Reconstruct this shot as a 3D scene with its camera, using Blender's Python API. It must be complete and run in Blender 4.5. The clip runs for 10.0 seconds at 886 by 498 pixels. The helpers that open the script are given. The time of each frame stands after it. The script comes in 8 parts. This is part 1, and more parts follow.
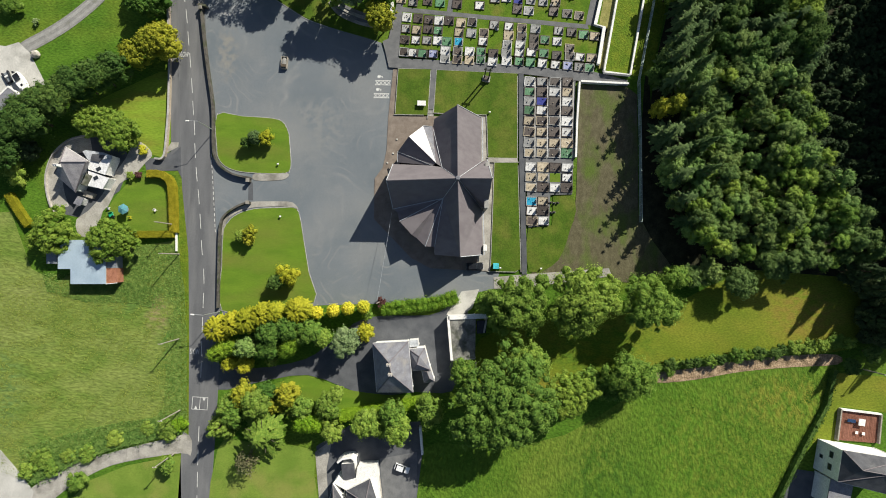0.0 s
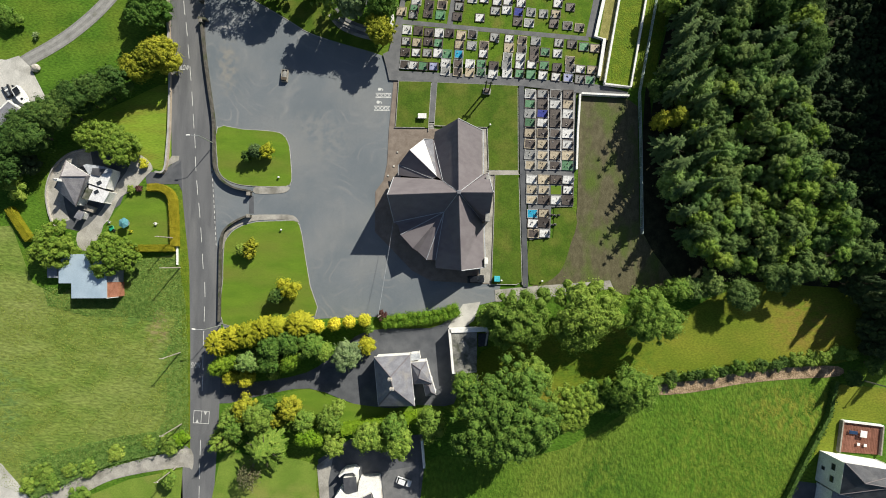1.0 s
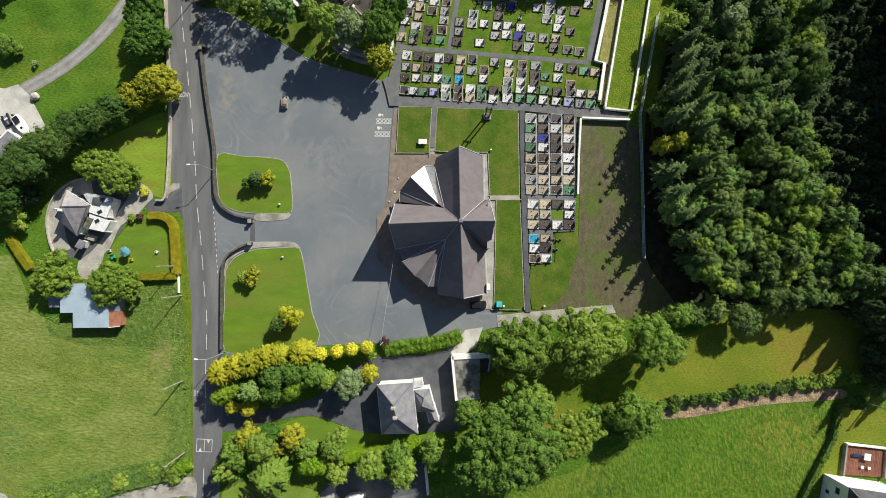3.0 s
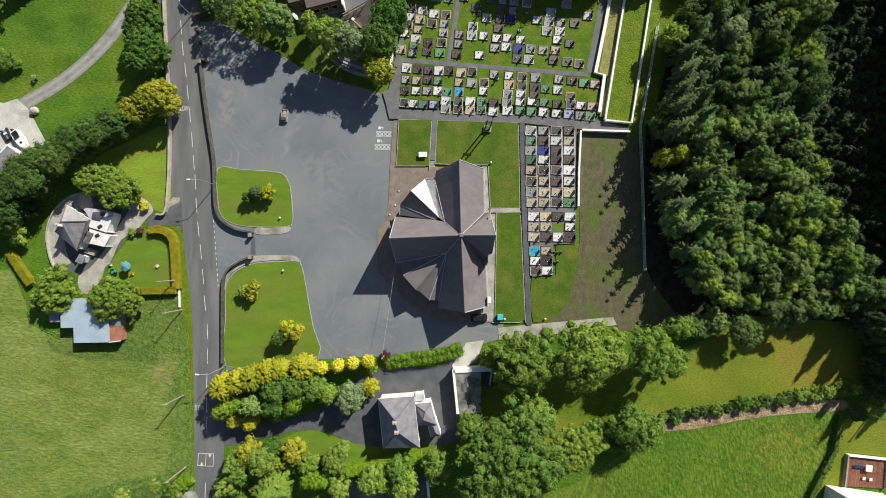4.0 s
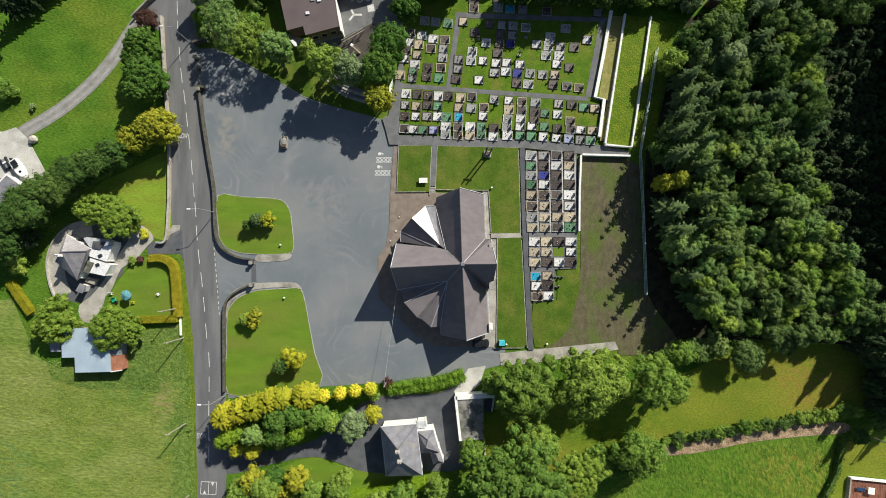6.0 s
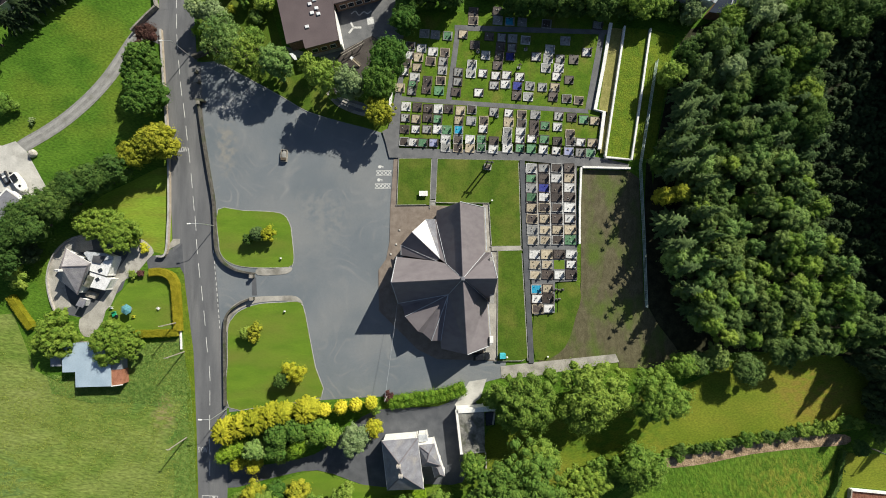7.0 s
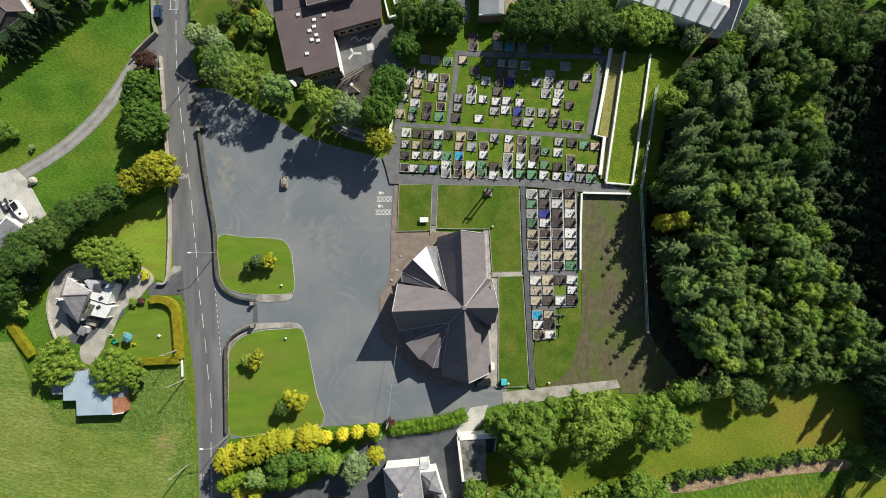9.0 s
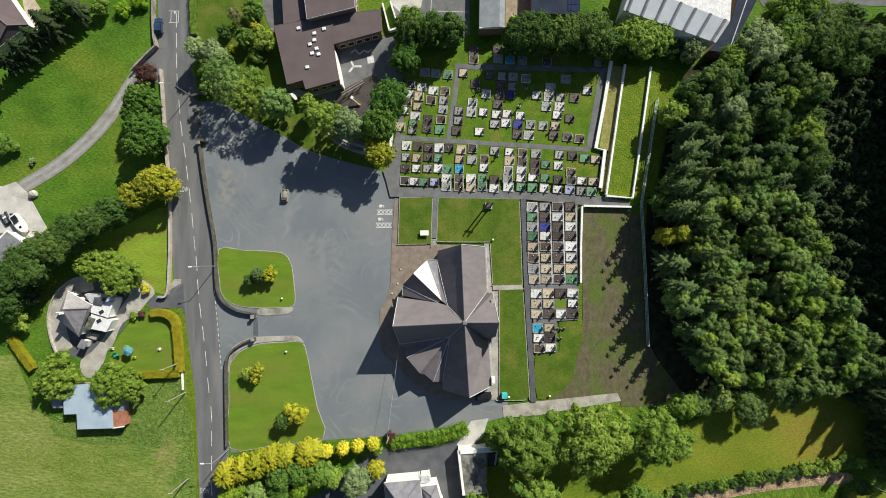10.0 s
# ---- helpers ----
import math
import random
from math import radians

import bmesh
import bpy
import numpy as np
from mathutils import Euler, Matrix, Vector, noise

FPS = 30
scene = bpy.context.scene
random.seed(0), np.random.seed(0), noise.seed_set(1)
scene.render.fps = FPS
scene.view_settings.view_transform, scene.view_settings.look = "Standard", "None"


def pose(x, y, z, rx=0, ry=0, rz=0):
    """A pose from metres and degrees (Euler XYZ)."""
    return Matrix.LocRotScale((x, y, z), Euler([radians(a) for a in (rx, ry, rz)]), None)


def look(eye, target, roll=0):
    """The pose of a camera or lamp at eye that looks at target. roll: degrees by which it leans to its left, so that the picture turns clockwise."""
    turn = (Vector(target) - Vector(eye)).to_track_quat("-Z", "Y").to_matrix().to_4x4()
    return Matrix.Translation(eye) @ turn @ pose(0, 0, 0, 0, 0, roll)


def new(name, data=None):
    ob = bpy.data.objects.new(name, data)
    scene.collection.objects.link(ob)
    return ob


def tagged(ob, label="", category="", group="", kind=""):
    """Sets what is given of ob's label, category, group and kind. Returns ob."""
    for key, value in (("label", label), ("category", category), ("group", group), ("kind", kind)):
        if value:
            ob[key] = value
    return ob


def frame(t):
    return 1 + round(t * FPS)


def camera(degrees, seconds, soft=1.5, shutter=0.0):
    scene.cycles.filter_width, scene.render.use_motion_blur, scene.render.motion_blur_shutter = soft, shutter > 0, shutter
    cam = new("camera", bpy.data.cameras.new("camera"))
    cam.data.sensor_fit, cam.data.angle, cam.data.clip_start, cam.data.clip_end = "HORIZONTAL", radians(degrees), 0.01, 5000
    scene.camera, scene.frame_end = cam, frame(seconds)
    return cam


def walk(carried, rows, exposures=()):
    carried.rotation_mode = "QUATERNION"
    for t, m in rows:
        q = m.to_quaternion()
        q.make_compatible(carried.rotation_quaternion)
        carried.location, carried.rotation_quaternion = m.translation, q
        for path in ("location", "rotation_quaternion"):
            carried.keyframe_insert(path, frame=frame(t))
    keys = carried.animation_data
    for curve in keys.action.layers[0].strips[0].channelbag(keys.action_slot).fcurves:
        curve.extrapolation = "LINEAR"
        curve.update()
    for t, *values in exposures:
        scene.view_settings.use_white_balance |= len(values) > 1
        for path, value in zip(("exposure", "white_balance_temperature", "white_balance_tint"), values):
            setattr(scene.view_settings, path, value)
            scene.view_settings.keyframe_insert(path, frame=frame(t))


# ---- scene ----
cam = camera(90, 10.0, soft=0.95)
ROWS = [
    (0, 0.370, 0.948, 109.962, 1.998, 0.653, 1.387),
    (0.5, 0.170, 2.512, 109.993, 2.003, 0.642, 1.295),
    (1, -0.012, 4.087, 110.018, 2.001, 0.636, 1.186),
    (1.5, -0.179, 5.674, 110.040, 2.000, 0.636, 1.066),
    (2, -0.334, 7.272, 110.059, 1.993, 0.630, 0.940),
    (2.5, -0.478, 8.880, 110.079, 1.986, 0.624, 0.808),
    (4, -0.869, 13.757, 110.150, 1.941, 0.590, 0.395),
    (4.5, -0.990, 15.397, 110.181, 1.916, 0.573, 0.264),
    (5, -1.106, 17.042, 110.216, 1.898, 0.556, 0.132),
    (5.5, -1.217, 18.690, 110.255, 1.874, 0.533, 0.011),
    (7, -1.518, 23.639, 110.392, 1.808, 0.458, -0.292),
    (7.5, -1.603, 25.284, 110.442, 1.796, 0.435, -0.367),
    (8, -1.675, 26.923, 110.491, 1.784, 0.418, -0.435),
    (8.5, -1.734, 28.553, 110.537, 1.778, 0.407, -0.487),
    (9, -1.776, 30.173, 110.580, 1.784, 0.407, -0.521),
    (9.5, -1.796, 31.779, 110.615, 1.795, 0.418, -0.544),
    (10, -1.792, 33.370, 110.642, 1.823, 0.441, -0.556),
]

walk(cam, [(t, pose(x, y, z, rx, ry, rz)) for t, x, y, z, rx, ry, rz in ROWS])

# ---- daylight: sun from the north-east of the plan, 34 degrees high ----
SUN = Vector((0.616, 0.788, 0.685)).normalized()
scene.view_settings.exposure = 0.43
world = bpy.data.worlds.new("sky")
scene.world = world
world.use_nodes = True
wn = world.node_tree.nodes
sky = wn.new("ShaderNodeTexSky")
sky.sky_type, sky.sun_disc = "NISHITA", False
sky.sun_elevation = math.asin(SUN.z)
sky.sun_rotation = math.atan2(SUN.x, SUN.y)
world.node_tree.links.new(sky.outputs[0], wn["Background"].inputs[0])
wn["Background"].inputs[1].default_value = 0.055
lamp = bpy.data.lights.new("sun", "SUN")
lamp.energy, lamp.angle, lamp.color = 5.0, radians(0.53), (1.0, 0.953, 0.825)
sun = new("sun", lamp)
sun.matrix_world = look(SUN * 300, (0, 0, 0))


# ---- materials ----
def mat(name, dark, light, scale=0.5, rough=0.9, fine=8.0, bump=0.15, third=None, third_scale=0.06, third_at=(0.5, 0.68), vary=0.0, metal=0.0,
        island=0.0, stretch=None, through_light=0.0, depth=0.05, swirl=None, grain=0.55, stain=None, hue=0.0):
    """Two colours mixed by noise at two scales, a third in large patches, and a fine relief."""
    m = bpy.data.materials.new(name)
    m.use_nodes = True
    nt = m.node_tree
    n, link = nt.nodes, nt.links.new
    bsdf = n["Principled BSDF"]
    bsdf.inputs["Roughness"].default_value = rough
    bsdf.inputs["Metallic"].default_value = metal
    bsdf.inputs["Specular IOR Level"].default_value = 0.5 if rough < 0.5 else 0.12
    geo = n.new("ShaderNodeNewGeometry")
    src = geo.outputs["Position"]
    if stretch:
        mp = n.new("ShaderNodeMapping")
        mp.inputs["Scale"].default_value = stretch[:3]
        mp.inputs["Rotation"].default_value = (0, 0, radians(stretch[3]))
        link(src, mp.inputs["Vector"])
        src = mp.outputs[0]

    def noise_node(s, detail):
        q = n.new("ShaderNodeTexNoise")
        q.inputs["Scale"].default_value, q.inputs["Detail"].default_value = s, detail
        link(src, q.inputs["Vector"])
        return q

    def ramp(fac, lo, hi):
        r = n.new("ShaderNodeMapRange")
        r.inputs["From Min"].default_value, r.inputs["From Max"].default_value = lo, hi
        link(fac, r.inputs["Value"])
        return r.outputs[0]

    def mix(fac, a, b, mode="MIX"):
        x = n.new("ShaderNodeMix")
        x.data_type, x.blend_type = "RGBA", mode
        for sock, v in ((x.inputs[0], fac), (x.inputs[6], a), (x.inputs[7], b)):
            if isinstance(v, (tuple, float, int)):
                sock.default_value = (*v, 1) if isinstance(v, tuple) else v
            else:
                link(v, sock)
        return x.outputs[2]

    big, small = noise_node(scale, 4), noise_node(fine, 3)
    col = mix(ramp(big.outputs[0], 0.36, 0.64), dark, light)
    if third:
        patch = noise_node(third_scale, 5)
        col = mix(ramp(patch.outputs[0], *third_at), col, third)
    if swirl:
        arcs = noise_node(swirl[1], 2)
        arcs.inputs["Distortion"].default_value = swirl[2]
        many = n.new("ShaderNodeMath")
        many.operation = "MULTIPLY"
        link(arcs.outputs[0], many.inputs[0])
        many.inputs[1].default_value = swirl[3]
        fold = n.new("ShaderNodeMath")
        fold.operation = "PINGPONG"
        link(many.outputs[0], fold.inputs[0])
        fold.inputs[1].default_value = 0.5
        near = ramp(fold.outputs[0], 0.2, 0.0)
        worn = n.new("ShaderNodeMath")
        worn.operation = "MULTIPLY"
        link(near, worn.inputs[0])
        link(ramp(noise_node(0.16, 4).outputs[0], 0.46, 0.72), worn.inputs[1])
        col = mix(worn.outputs[0], col, swirl[0])
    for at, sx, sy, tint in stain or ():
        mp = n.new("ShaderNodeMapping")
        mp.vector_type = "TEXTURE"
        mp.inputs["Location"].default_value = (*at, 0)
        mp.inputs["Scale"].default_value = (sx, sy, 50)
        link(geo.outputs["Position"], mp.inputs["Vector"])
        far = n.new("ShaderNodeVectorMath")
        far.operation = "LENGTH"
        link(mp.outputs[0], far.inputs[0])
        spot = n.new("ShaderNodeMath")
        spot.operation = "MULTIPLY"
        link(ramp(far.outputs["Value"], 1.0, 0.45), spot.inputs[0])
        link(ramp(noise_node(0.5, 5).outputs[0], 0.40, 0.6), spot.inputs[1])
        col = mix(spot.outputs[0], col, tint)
    shade = ramp(small.outputs[0], 0.3, 0.7)
    col = mix(grain, col, mix(shade, (0.55, 0.55, 0.55), (1.45, 1.45, 1.45)), "MULTIPLY")
    for amount, output in ((vary, None), (island, geo.outputs["Random Per Island"])):
        if amount:
            if output is None:
                output = n.new("ShaderNodeObjectInfo").outputs["Random"]
            h = n.new("ShaderNodeHueSaturation")
            r = n.new("ShaderNodeMapRange")
            r.inputs["To Min"].default_value, r.inputs["To Max"].default_value = 1 - amount, 1 + amount
            link(output, r.inputs["Value"])
            link(r.outputs[0], h.inputs["Value"])
            if hue:
                turn = n.new("ShaderNodeMapRange")
                turn.inputs["To Min"].default_value, turn.inputs["To Max"].default_value = 0.5 + hue, 0.5 - hue
                link(output, turn.inputs["Value"])
                link(turn.outputs[0], h.inputs["Hue"])
            link(col, h.inputs["Color"])
            col = h.outputs[0]
    link(col, bsdf.inputs["Base Color"])
    if bump:
        b = n.new("ShaderNodeBump")
        b.inputs["Strength"].default_value, b.inputs["Distance"].default_value = min(1, bump), depth
        link(small.outputs[0], b.inputs["Height"])
        link(b.outputs[0], bsdf.inputs["Normal"])
    if through_light:
        tr = n.new("ShaderNodeBsdfTranslucent")
        link(col, tr.inputs["Color"])
        ms = n.new("ShaderNodeMixShader")
        ms.inputs[0].default_value = through_light
        link(bsdf.outputs[0], ms.inputs[1])
        link(tr.outputs[0], ms.inputs[2])
        link(ms.outputs[0], n["Material Output"].inputs["Surface"])
    return m


def leaf(name, dark, light):
    return mat(name, dark, light, scale=0.9, fine=3.0, bump=0, rough=0.75, vary=0.2, island=0.1, through_light=0.24, grain=0.25, hue=0.012)


M = dict(
    field=mat("field_grass", (0.05, 0.12, 0.010), (0.084, 0.17, 0.016), 0.12, fine=1.5, bump=0.5, third=(0.13, 0.18, 0.02), third_scale=0.035, depth=0.25, stretch=(0.9, 1.6, 1.0, 40), grain=0.75),
    lawn=mat("mown_lawn", (0.096, 0.176, 0.016), (0.132, 0.216, 0.021), 0.25, fine=9, bump=0.25, third=(0.145, 0.175, 0.03), third_scale=0.1, third_at=(0.42, 0.70), stretch=(0.5, 1.8, 1, -35)),
    churchyard=mat("cemetery_grass", (0.054, 0.102, 0.010), (0.078, 0.13, 0.014), 0.35, fine=3.5, bump=0.5, third=(0.125, 0.145, 0.026), third_scale=0.16, third_at=(0.45, 0.70)),
    cemetery=mat("grave_grass", (0.066, 0.132, 0.010), (0.1, 0.17, 0.014), 0.5, fine=3.0, bump=0.5, third=(0.15, 0.16, 0.03), third_scale=0.22, third_at=(0.52, 0.74)),
    meadow=mat("rough_meadow", (0.115, 0.178, 0.03), (0.178, 0.232, 0.05), 0.2, fine=1.05, bump=0.6, third=(0.205, 0.24, 0.068), third_scale=0.045, third_at=(0.45, 0.72), depth=0.35, stretch=(0.75, 1.7, 1.0, 32), grain=0.6, stain=[((-79.45, -6.84), 13.0, 8.0, (0.09, 0.17, 0.035)), ((-67.50, -16.14), 5.0, 24.0, (0.085, 0.165, 0.03)), ((-84.92, -46.78), 27.0, 7.0, (0.095, 0.175, 0.03)), ((-109.48, -33.50), 7.0, 14.0, (0.12, 0.19, 0.05)), ((-71.42, -13.42), 4.0, 6.0, (0.24, 0.215, 0.09))]),
    lawn_pale=mat("pale_garden_lawn", (0.12, 0.195, 0.027), (0.165, 0.238, 0.038), 0.2, fine=7, bump=0.25, third=(0.20, 0.228, 0.052), third_scale=0.12),
    pasture=mat("pasture_grass", (0.062, 0.138, 0.012), (0.09, 0.174, 0.016), 0.1, fine=1.1, bump=1.0, third=(0.118, 0.174, 0.022), third_scale=0.028, third_at=(0.45, 0.66), depth=0.35, stretch=(1.3, 0.8, 1.0, 30), grain=0.66, stain=[((70.0, -44.0), 26.0, 24.0, (0.118, 0.176, 0.02)), ((40.0, -52.0), 14.0, 16.0, (0.05, 0.112, 0.012)), ((84.0, -30.0), 14.0, 8.0, (0.17, 0.19, 0.026))]),
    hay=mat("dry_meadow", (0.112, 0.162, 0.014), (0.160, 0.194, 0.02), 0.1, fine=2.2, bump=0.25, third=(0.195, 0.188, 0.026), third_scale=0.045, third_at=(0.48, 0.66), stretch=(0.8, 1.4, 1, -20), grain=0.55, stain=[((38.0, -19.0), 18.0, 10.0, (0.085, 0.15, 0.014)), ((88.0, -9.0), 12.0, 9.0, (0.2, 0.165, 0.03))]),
    garden=mat("garden_grass", (0.145, 0.238, 0.022), (0.196, 0.285, 0.03), 0.15, fine=3, bump=0.3, third=(0.18, 0.21, 0.03), third_scale=0.2, third_at=(0.46, 0.66), stretch=(0.4, 2.2, 1, -35)),
    terrace_grass=mat("terrace_grass", (0.088, 0.15, 0.012), (0.135, 0.182, 0.016), 0.5, fine=2.6, bump=0.7, depth=0.3, grain=0.65),
    dry_grass=mat("dry_terrace_grass", (0.20, 0.20, 0.06), (0.27, 0.25, 0.09), 0.5, fine=3, bump=0.5),
    soil=mat("weedy_soil", (0.088, 0.080, 0.046), (0.124, 0.113, 0.067), 0.6, fine=4, bump=0.6, third=(0.085, 0.122, 0.026), third_scale=0.16, third_at=(0.47, 0.7), stretch=(1.5, 0.8, 1, 0)),
    bank=mat("bare_clay", (0.26, 0.185, 0.115), (0.40, 0.295, 0.195), 0.9, fine=3, bump=0.9, third=(0.15, 0.11, 0.065), third_scale=0.5, depth=0.3, grain=0.75),
    # brown litter, darkened so that the wood's shade lies in its colour
    litter=mat("shade_dark_litter", (0.022, 0.024, 0.014), (0.045, 0.045, 0.024), 0.5, fine=4, bump=0.6),
    road=mat("road_asphalt", (0.112, 0.115, 0.122), (0.143, 0.145, 0.152), 0.3, fine=20, bump=0.2, third=(0.176, 0.177, 0.18), third_scale=0.2, stretch=(1.6, 0.25, 1, -3)),
    yard=mat("car_park_tarmac", (0.142, 0.163, 0.182), (0.17, 0.188, 0.205), 0.10, fine=14, bump=0.25, third=(0.215, 0.222, 0.225), third_scale=0.055, third_at=(0.46, 0.72), swirl=((0.225, 0.232, 0.236), 0.04, 0.25, 20.0), stain=[((-56.81, 53.28), 3.4, 9.0, (0.225, 0.222, 0.208)), ((-57.20, 64.45), 4.0, 3.0, (0.33, 0.33, 0.33)), ((-33.92, 34.68), 11.0, 9.0, (0.2, 0.21, 0.215))]),
    drive=mat("dark_tarmac", (0.083, 0.088, 0.098), (0.113, 0.118, 0.129), 0.4, fine=14, bump=0.25),
    play_brown=mat("brown_rubber_surface", (0.062, 0.054, 0.05), (0.086, 0.075, 0.069), 0.5, fine=10, bump=0.3),
    path=mat("path_tarmac", (0.125, 0.128, 0.134), (0.165, 0.167, 0.172), 0.6, fine=14, bump=0.25),
    concrete=mat("pale_concrete", (0.30, 0.285, 0.26), (0.40, 0.38, 0.34), 0.5, fine=9, bump=0.2, third=(0.2, 0.19, 0.165), third_scale=0.3),
    yard_beige=mat("beige_paving", (0.32, 0.305, 0.275), (0.41, 0.392, 0.358), 0.5, fine=6, bump=0.25, third=(0.25, 0.242, 0.205), third_scale=0.3, third_at=(0.5, 0.72), grain=0.45),
    concrete_worn=mat("worn_gravel", (0.27, 0.265, 0.255), (0.33, 0.325, 0.31), 0.6, fine=10, bump=0.4, third=(0.21, 0.207, 0.195), third_scale=0.3),
    gravel=mat("gravel_track", (0.205, 0.202, 0.194), (0.27, 0.265, 0.25), 0.7, fine=12, bump=0.5, third=(0.15, 0.155, 0.11), third_scale=0.3, third_at=(0.58, 0.75)),
    slab=mat("bleached_concrete", (0.44, 0.43, 0.40), (0.54, 0.525, 0.49), 0.3, fine=8, bump=0.2, third=(0.34, 0.33, 0.30), third_scale=0.2),
    paver=mat("brown_paving", (0.165, 0.135, 0.113), (0.215, 0.18, 0.152), 0.6, fine=10, bump=0.2, vary=0.1),
    kerb=mat("kerb_stone", (0.28, 0.275, 0.26), (0.40, 0.39, 0.37), 0.8, fine=8, bump=0.2, vary=0.1),
    wall=mat("boundary_stone", (0.205, 0.19, 0.168), (0.31, 0.288, 0.255), 1.2, fine=6, bump=0.6, third=(0.13, 0.125, 0.10), third_scale=0.5),
    wall_dark=mat("dark_rubble_stone", (0.07, 0.066, 0.058), (0.12, 0.112, 0.098), 1.2, fine=5, bump=0.8, third=(0.055, 0.07, 0.03), third_scale=0.5),
    brickwall=mat("buff_wall", (0.34, 0.285, 0.22), (0.44, 0.375, 0.3), 1.0, fine=7, bump=0.4),
    white=mat("white_render", (0.72, 0.715, 0.69), (0.82, 0.81, 0.785), 0.7, fine=6, bump=0.08, third=(0.58, 0.57, 0.53), third_scale=0.35, third_at=(0.55, 0.8)),
    line=mat("white_road_paint", (0.50, 0.50, 0.485), (0.64, 0.64, 0.62), 2.0, fine=9, bump=0.1, third=(0.32, 0.32, 0.31), third_scale=0.9, third_at=(0.54, 0.72)),
    slate=mat("mauve_slate", (0.153, 0.137, 0.148), (0.178, 0.161, 0.172), 0.5, rough=0.62, fine=9, bump=0.2, third=(0.19, 0.173, 0.183), third_scale=0.12, grain=0.3, stretch=(1.0, 2.2, 1.0, 0)),
    slate_lodge=mat("pale_mauve_slate", (0.25, 0.238, 0.252), (0.33, 0.315, 0.328), 0.7, rough=0.6, fine=6, bump=0.3, third=(0.36, 0.345, 0.345), third_scale=0.4),
    slate_dark=mat("grey_slate", (0.166, 0.168, 0.192), (0.225, 0.228, 0.256), 0.7, rough=0.6, fine=6, bump=0.3, third=(0.25, 0.24, 0.235), third_scale=0.4),
    brown_roof=mat("brown_felt_roof", (0.112, 0.09, 0.094), (0.130, 0.104, 0.108), 0.3, fine=5, bump=0.15, grain=0.25),
    lead=mat("lead_flashing", (0.36, 0.38, 0.41), (0.48, 0.50, 0.53), 1.0, rough=0.5, fine=5, bump=0.1),
    metal_white=mat("bare_white_roof", (0.62, 0.62, 0.63), (0.76, 0.76, 0.77), 0.8, rough=0.45, fine=4, bump=0.1),
    sheet=mat("pale_blue_sheeting", (0.36, 0.46, 0.55), (0.42, 0.52, 0.61), 0.3, rough=0.5, fine=4, bump=0.05, metal=0.2, grain=0.15),
    grey_sheet=mat("grey_sheeting", (0.20, 0.22, 0.245), (0.25, 0.27, 0.295), 0.5, rough=0.55, fine=4, bump=0.1, grain=0.2),
    slate_night=mat("charcoal_slate", (0.062, 0.064, 0.074), (0.09, 0.092, 0.104), 0.6, rough=0.6, fine=6, bump=0.25, third=(0.11, 0.11, 0.118), third_scale=0.3, grain=0.35),
    pale_sheet=mat("pale_grey_sheeting", (0.46, 0.50, 0.54), (0.52, 0.56, 0.60), 0.3, rough=0.5, fine=4, bump=0.05, grain=0.12),
    navy_sheet=mat("navy_roofing", (0.022, 0.03, 0.05), (0.032, 0.042, 0.065), 0.4, rough=0.95, fine=5, bump=0.1, grain=0.25),
    tan=mat("tan_gravel", (0.24, 0.2, 0.15), (0.33, 0.28, 0.21), 0.8, fine=8, bump=0.4),
    solar=mat("solar_panel", (0.012, 0.02, 0.05), (0.02, 0.03, 0.07), 1.0, rough=0.15, fine=4, bump=0),
    rust=mat("rust_red_boards", (0.27, 0.115, 0.07), (0.36, 0.165, 0.105), 1.2, fine=5, bump=0.2),
    deck=mat("red_brown_decking", (0.17, 0.075, 0.05), (0.23, 0.105, 0.075), 0.8, fine=6, bump=0.2, vary=0.12),
    moss=mat("mossy_flat_roof", (0.11, 0.11, 0.10), (0.26, 0.255, 0.235), 0.6, fine=4, bump=0.4, third=(0.07, 0.078, 0.05), third_scale=0.5),
    stone=mat("pale_wall_stone", (0.36, 0.33, 0.29), (0.50, 0.465, 0.42), 1.0, fine=5, bump=0.4),
    brick=mat("brown_brick", (0.19, 0.115, 0.085), (0.27, 0.17, 0.125), 2.0, fine=9, bump=0.4),
    glass=mat("window_glass", (0.02, 0.025, 0.03), (0.035, 0.04, 0.05), 0.5, rough=0.08, fine=3, bump=0),
    skylight=mat("white_skylight", (0.66, 0.68, 0.70), (0.78, 0.79, 0.80), 1.0, rough=0.3, fine=3, bump=0),
    bark=mat("tree_bark", (0.07, 0.055, 0.04), (0.13, 0.105, 0.08), 2.0, fine=9, bump=0.8),
    wood=mat("weathered_wood", (0.25, 0.225, 0.19), (0.36, 0.33, 0.285), 1.5, fine=8, bump=0.4),
    steel=mat("galvanised_steel", (0.42, 0.44, 0.45), (0.55, 0.57, 0.58), 1.0, rough=0.45, metal=0.6, fine=6, bump=0.05),
    fence=mat("pale_green_fence", (0.38, 0.47, 0.43), (0.48, 0.56, 0.52), 1.0, rough=0.5, fine=6, bump=0.05),
    bronze=mat("dark_bronze", (0.04, 0.042, 0.045), (0.075, 0.075, 0.075), 1.2, rough=0.45, fine=6, bump=0.2),
    cyan=mat("turquoise_plastic", (0.05, 0.40, 0.48), (0.07, 0.48, 0.56), 1.0, rough=0.4, fine=5, bump=0.05),
    green_plastic=mat("green_plastic", (0.01, 0.25, 0.12), (0.02, 0.32, 0.16), 1.0, rough=0.4, fine=5, bump=0.05),
    black=mat("black_paint", (0.012, 0.013, 0.016), (0.02, 0.022, 0.026), 1.0, rough=0.2, fine=5, bump=0),
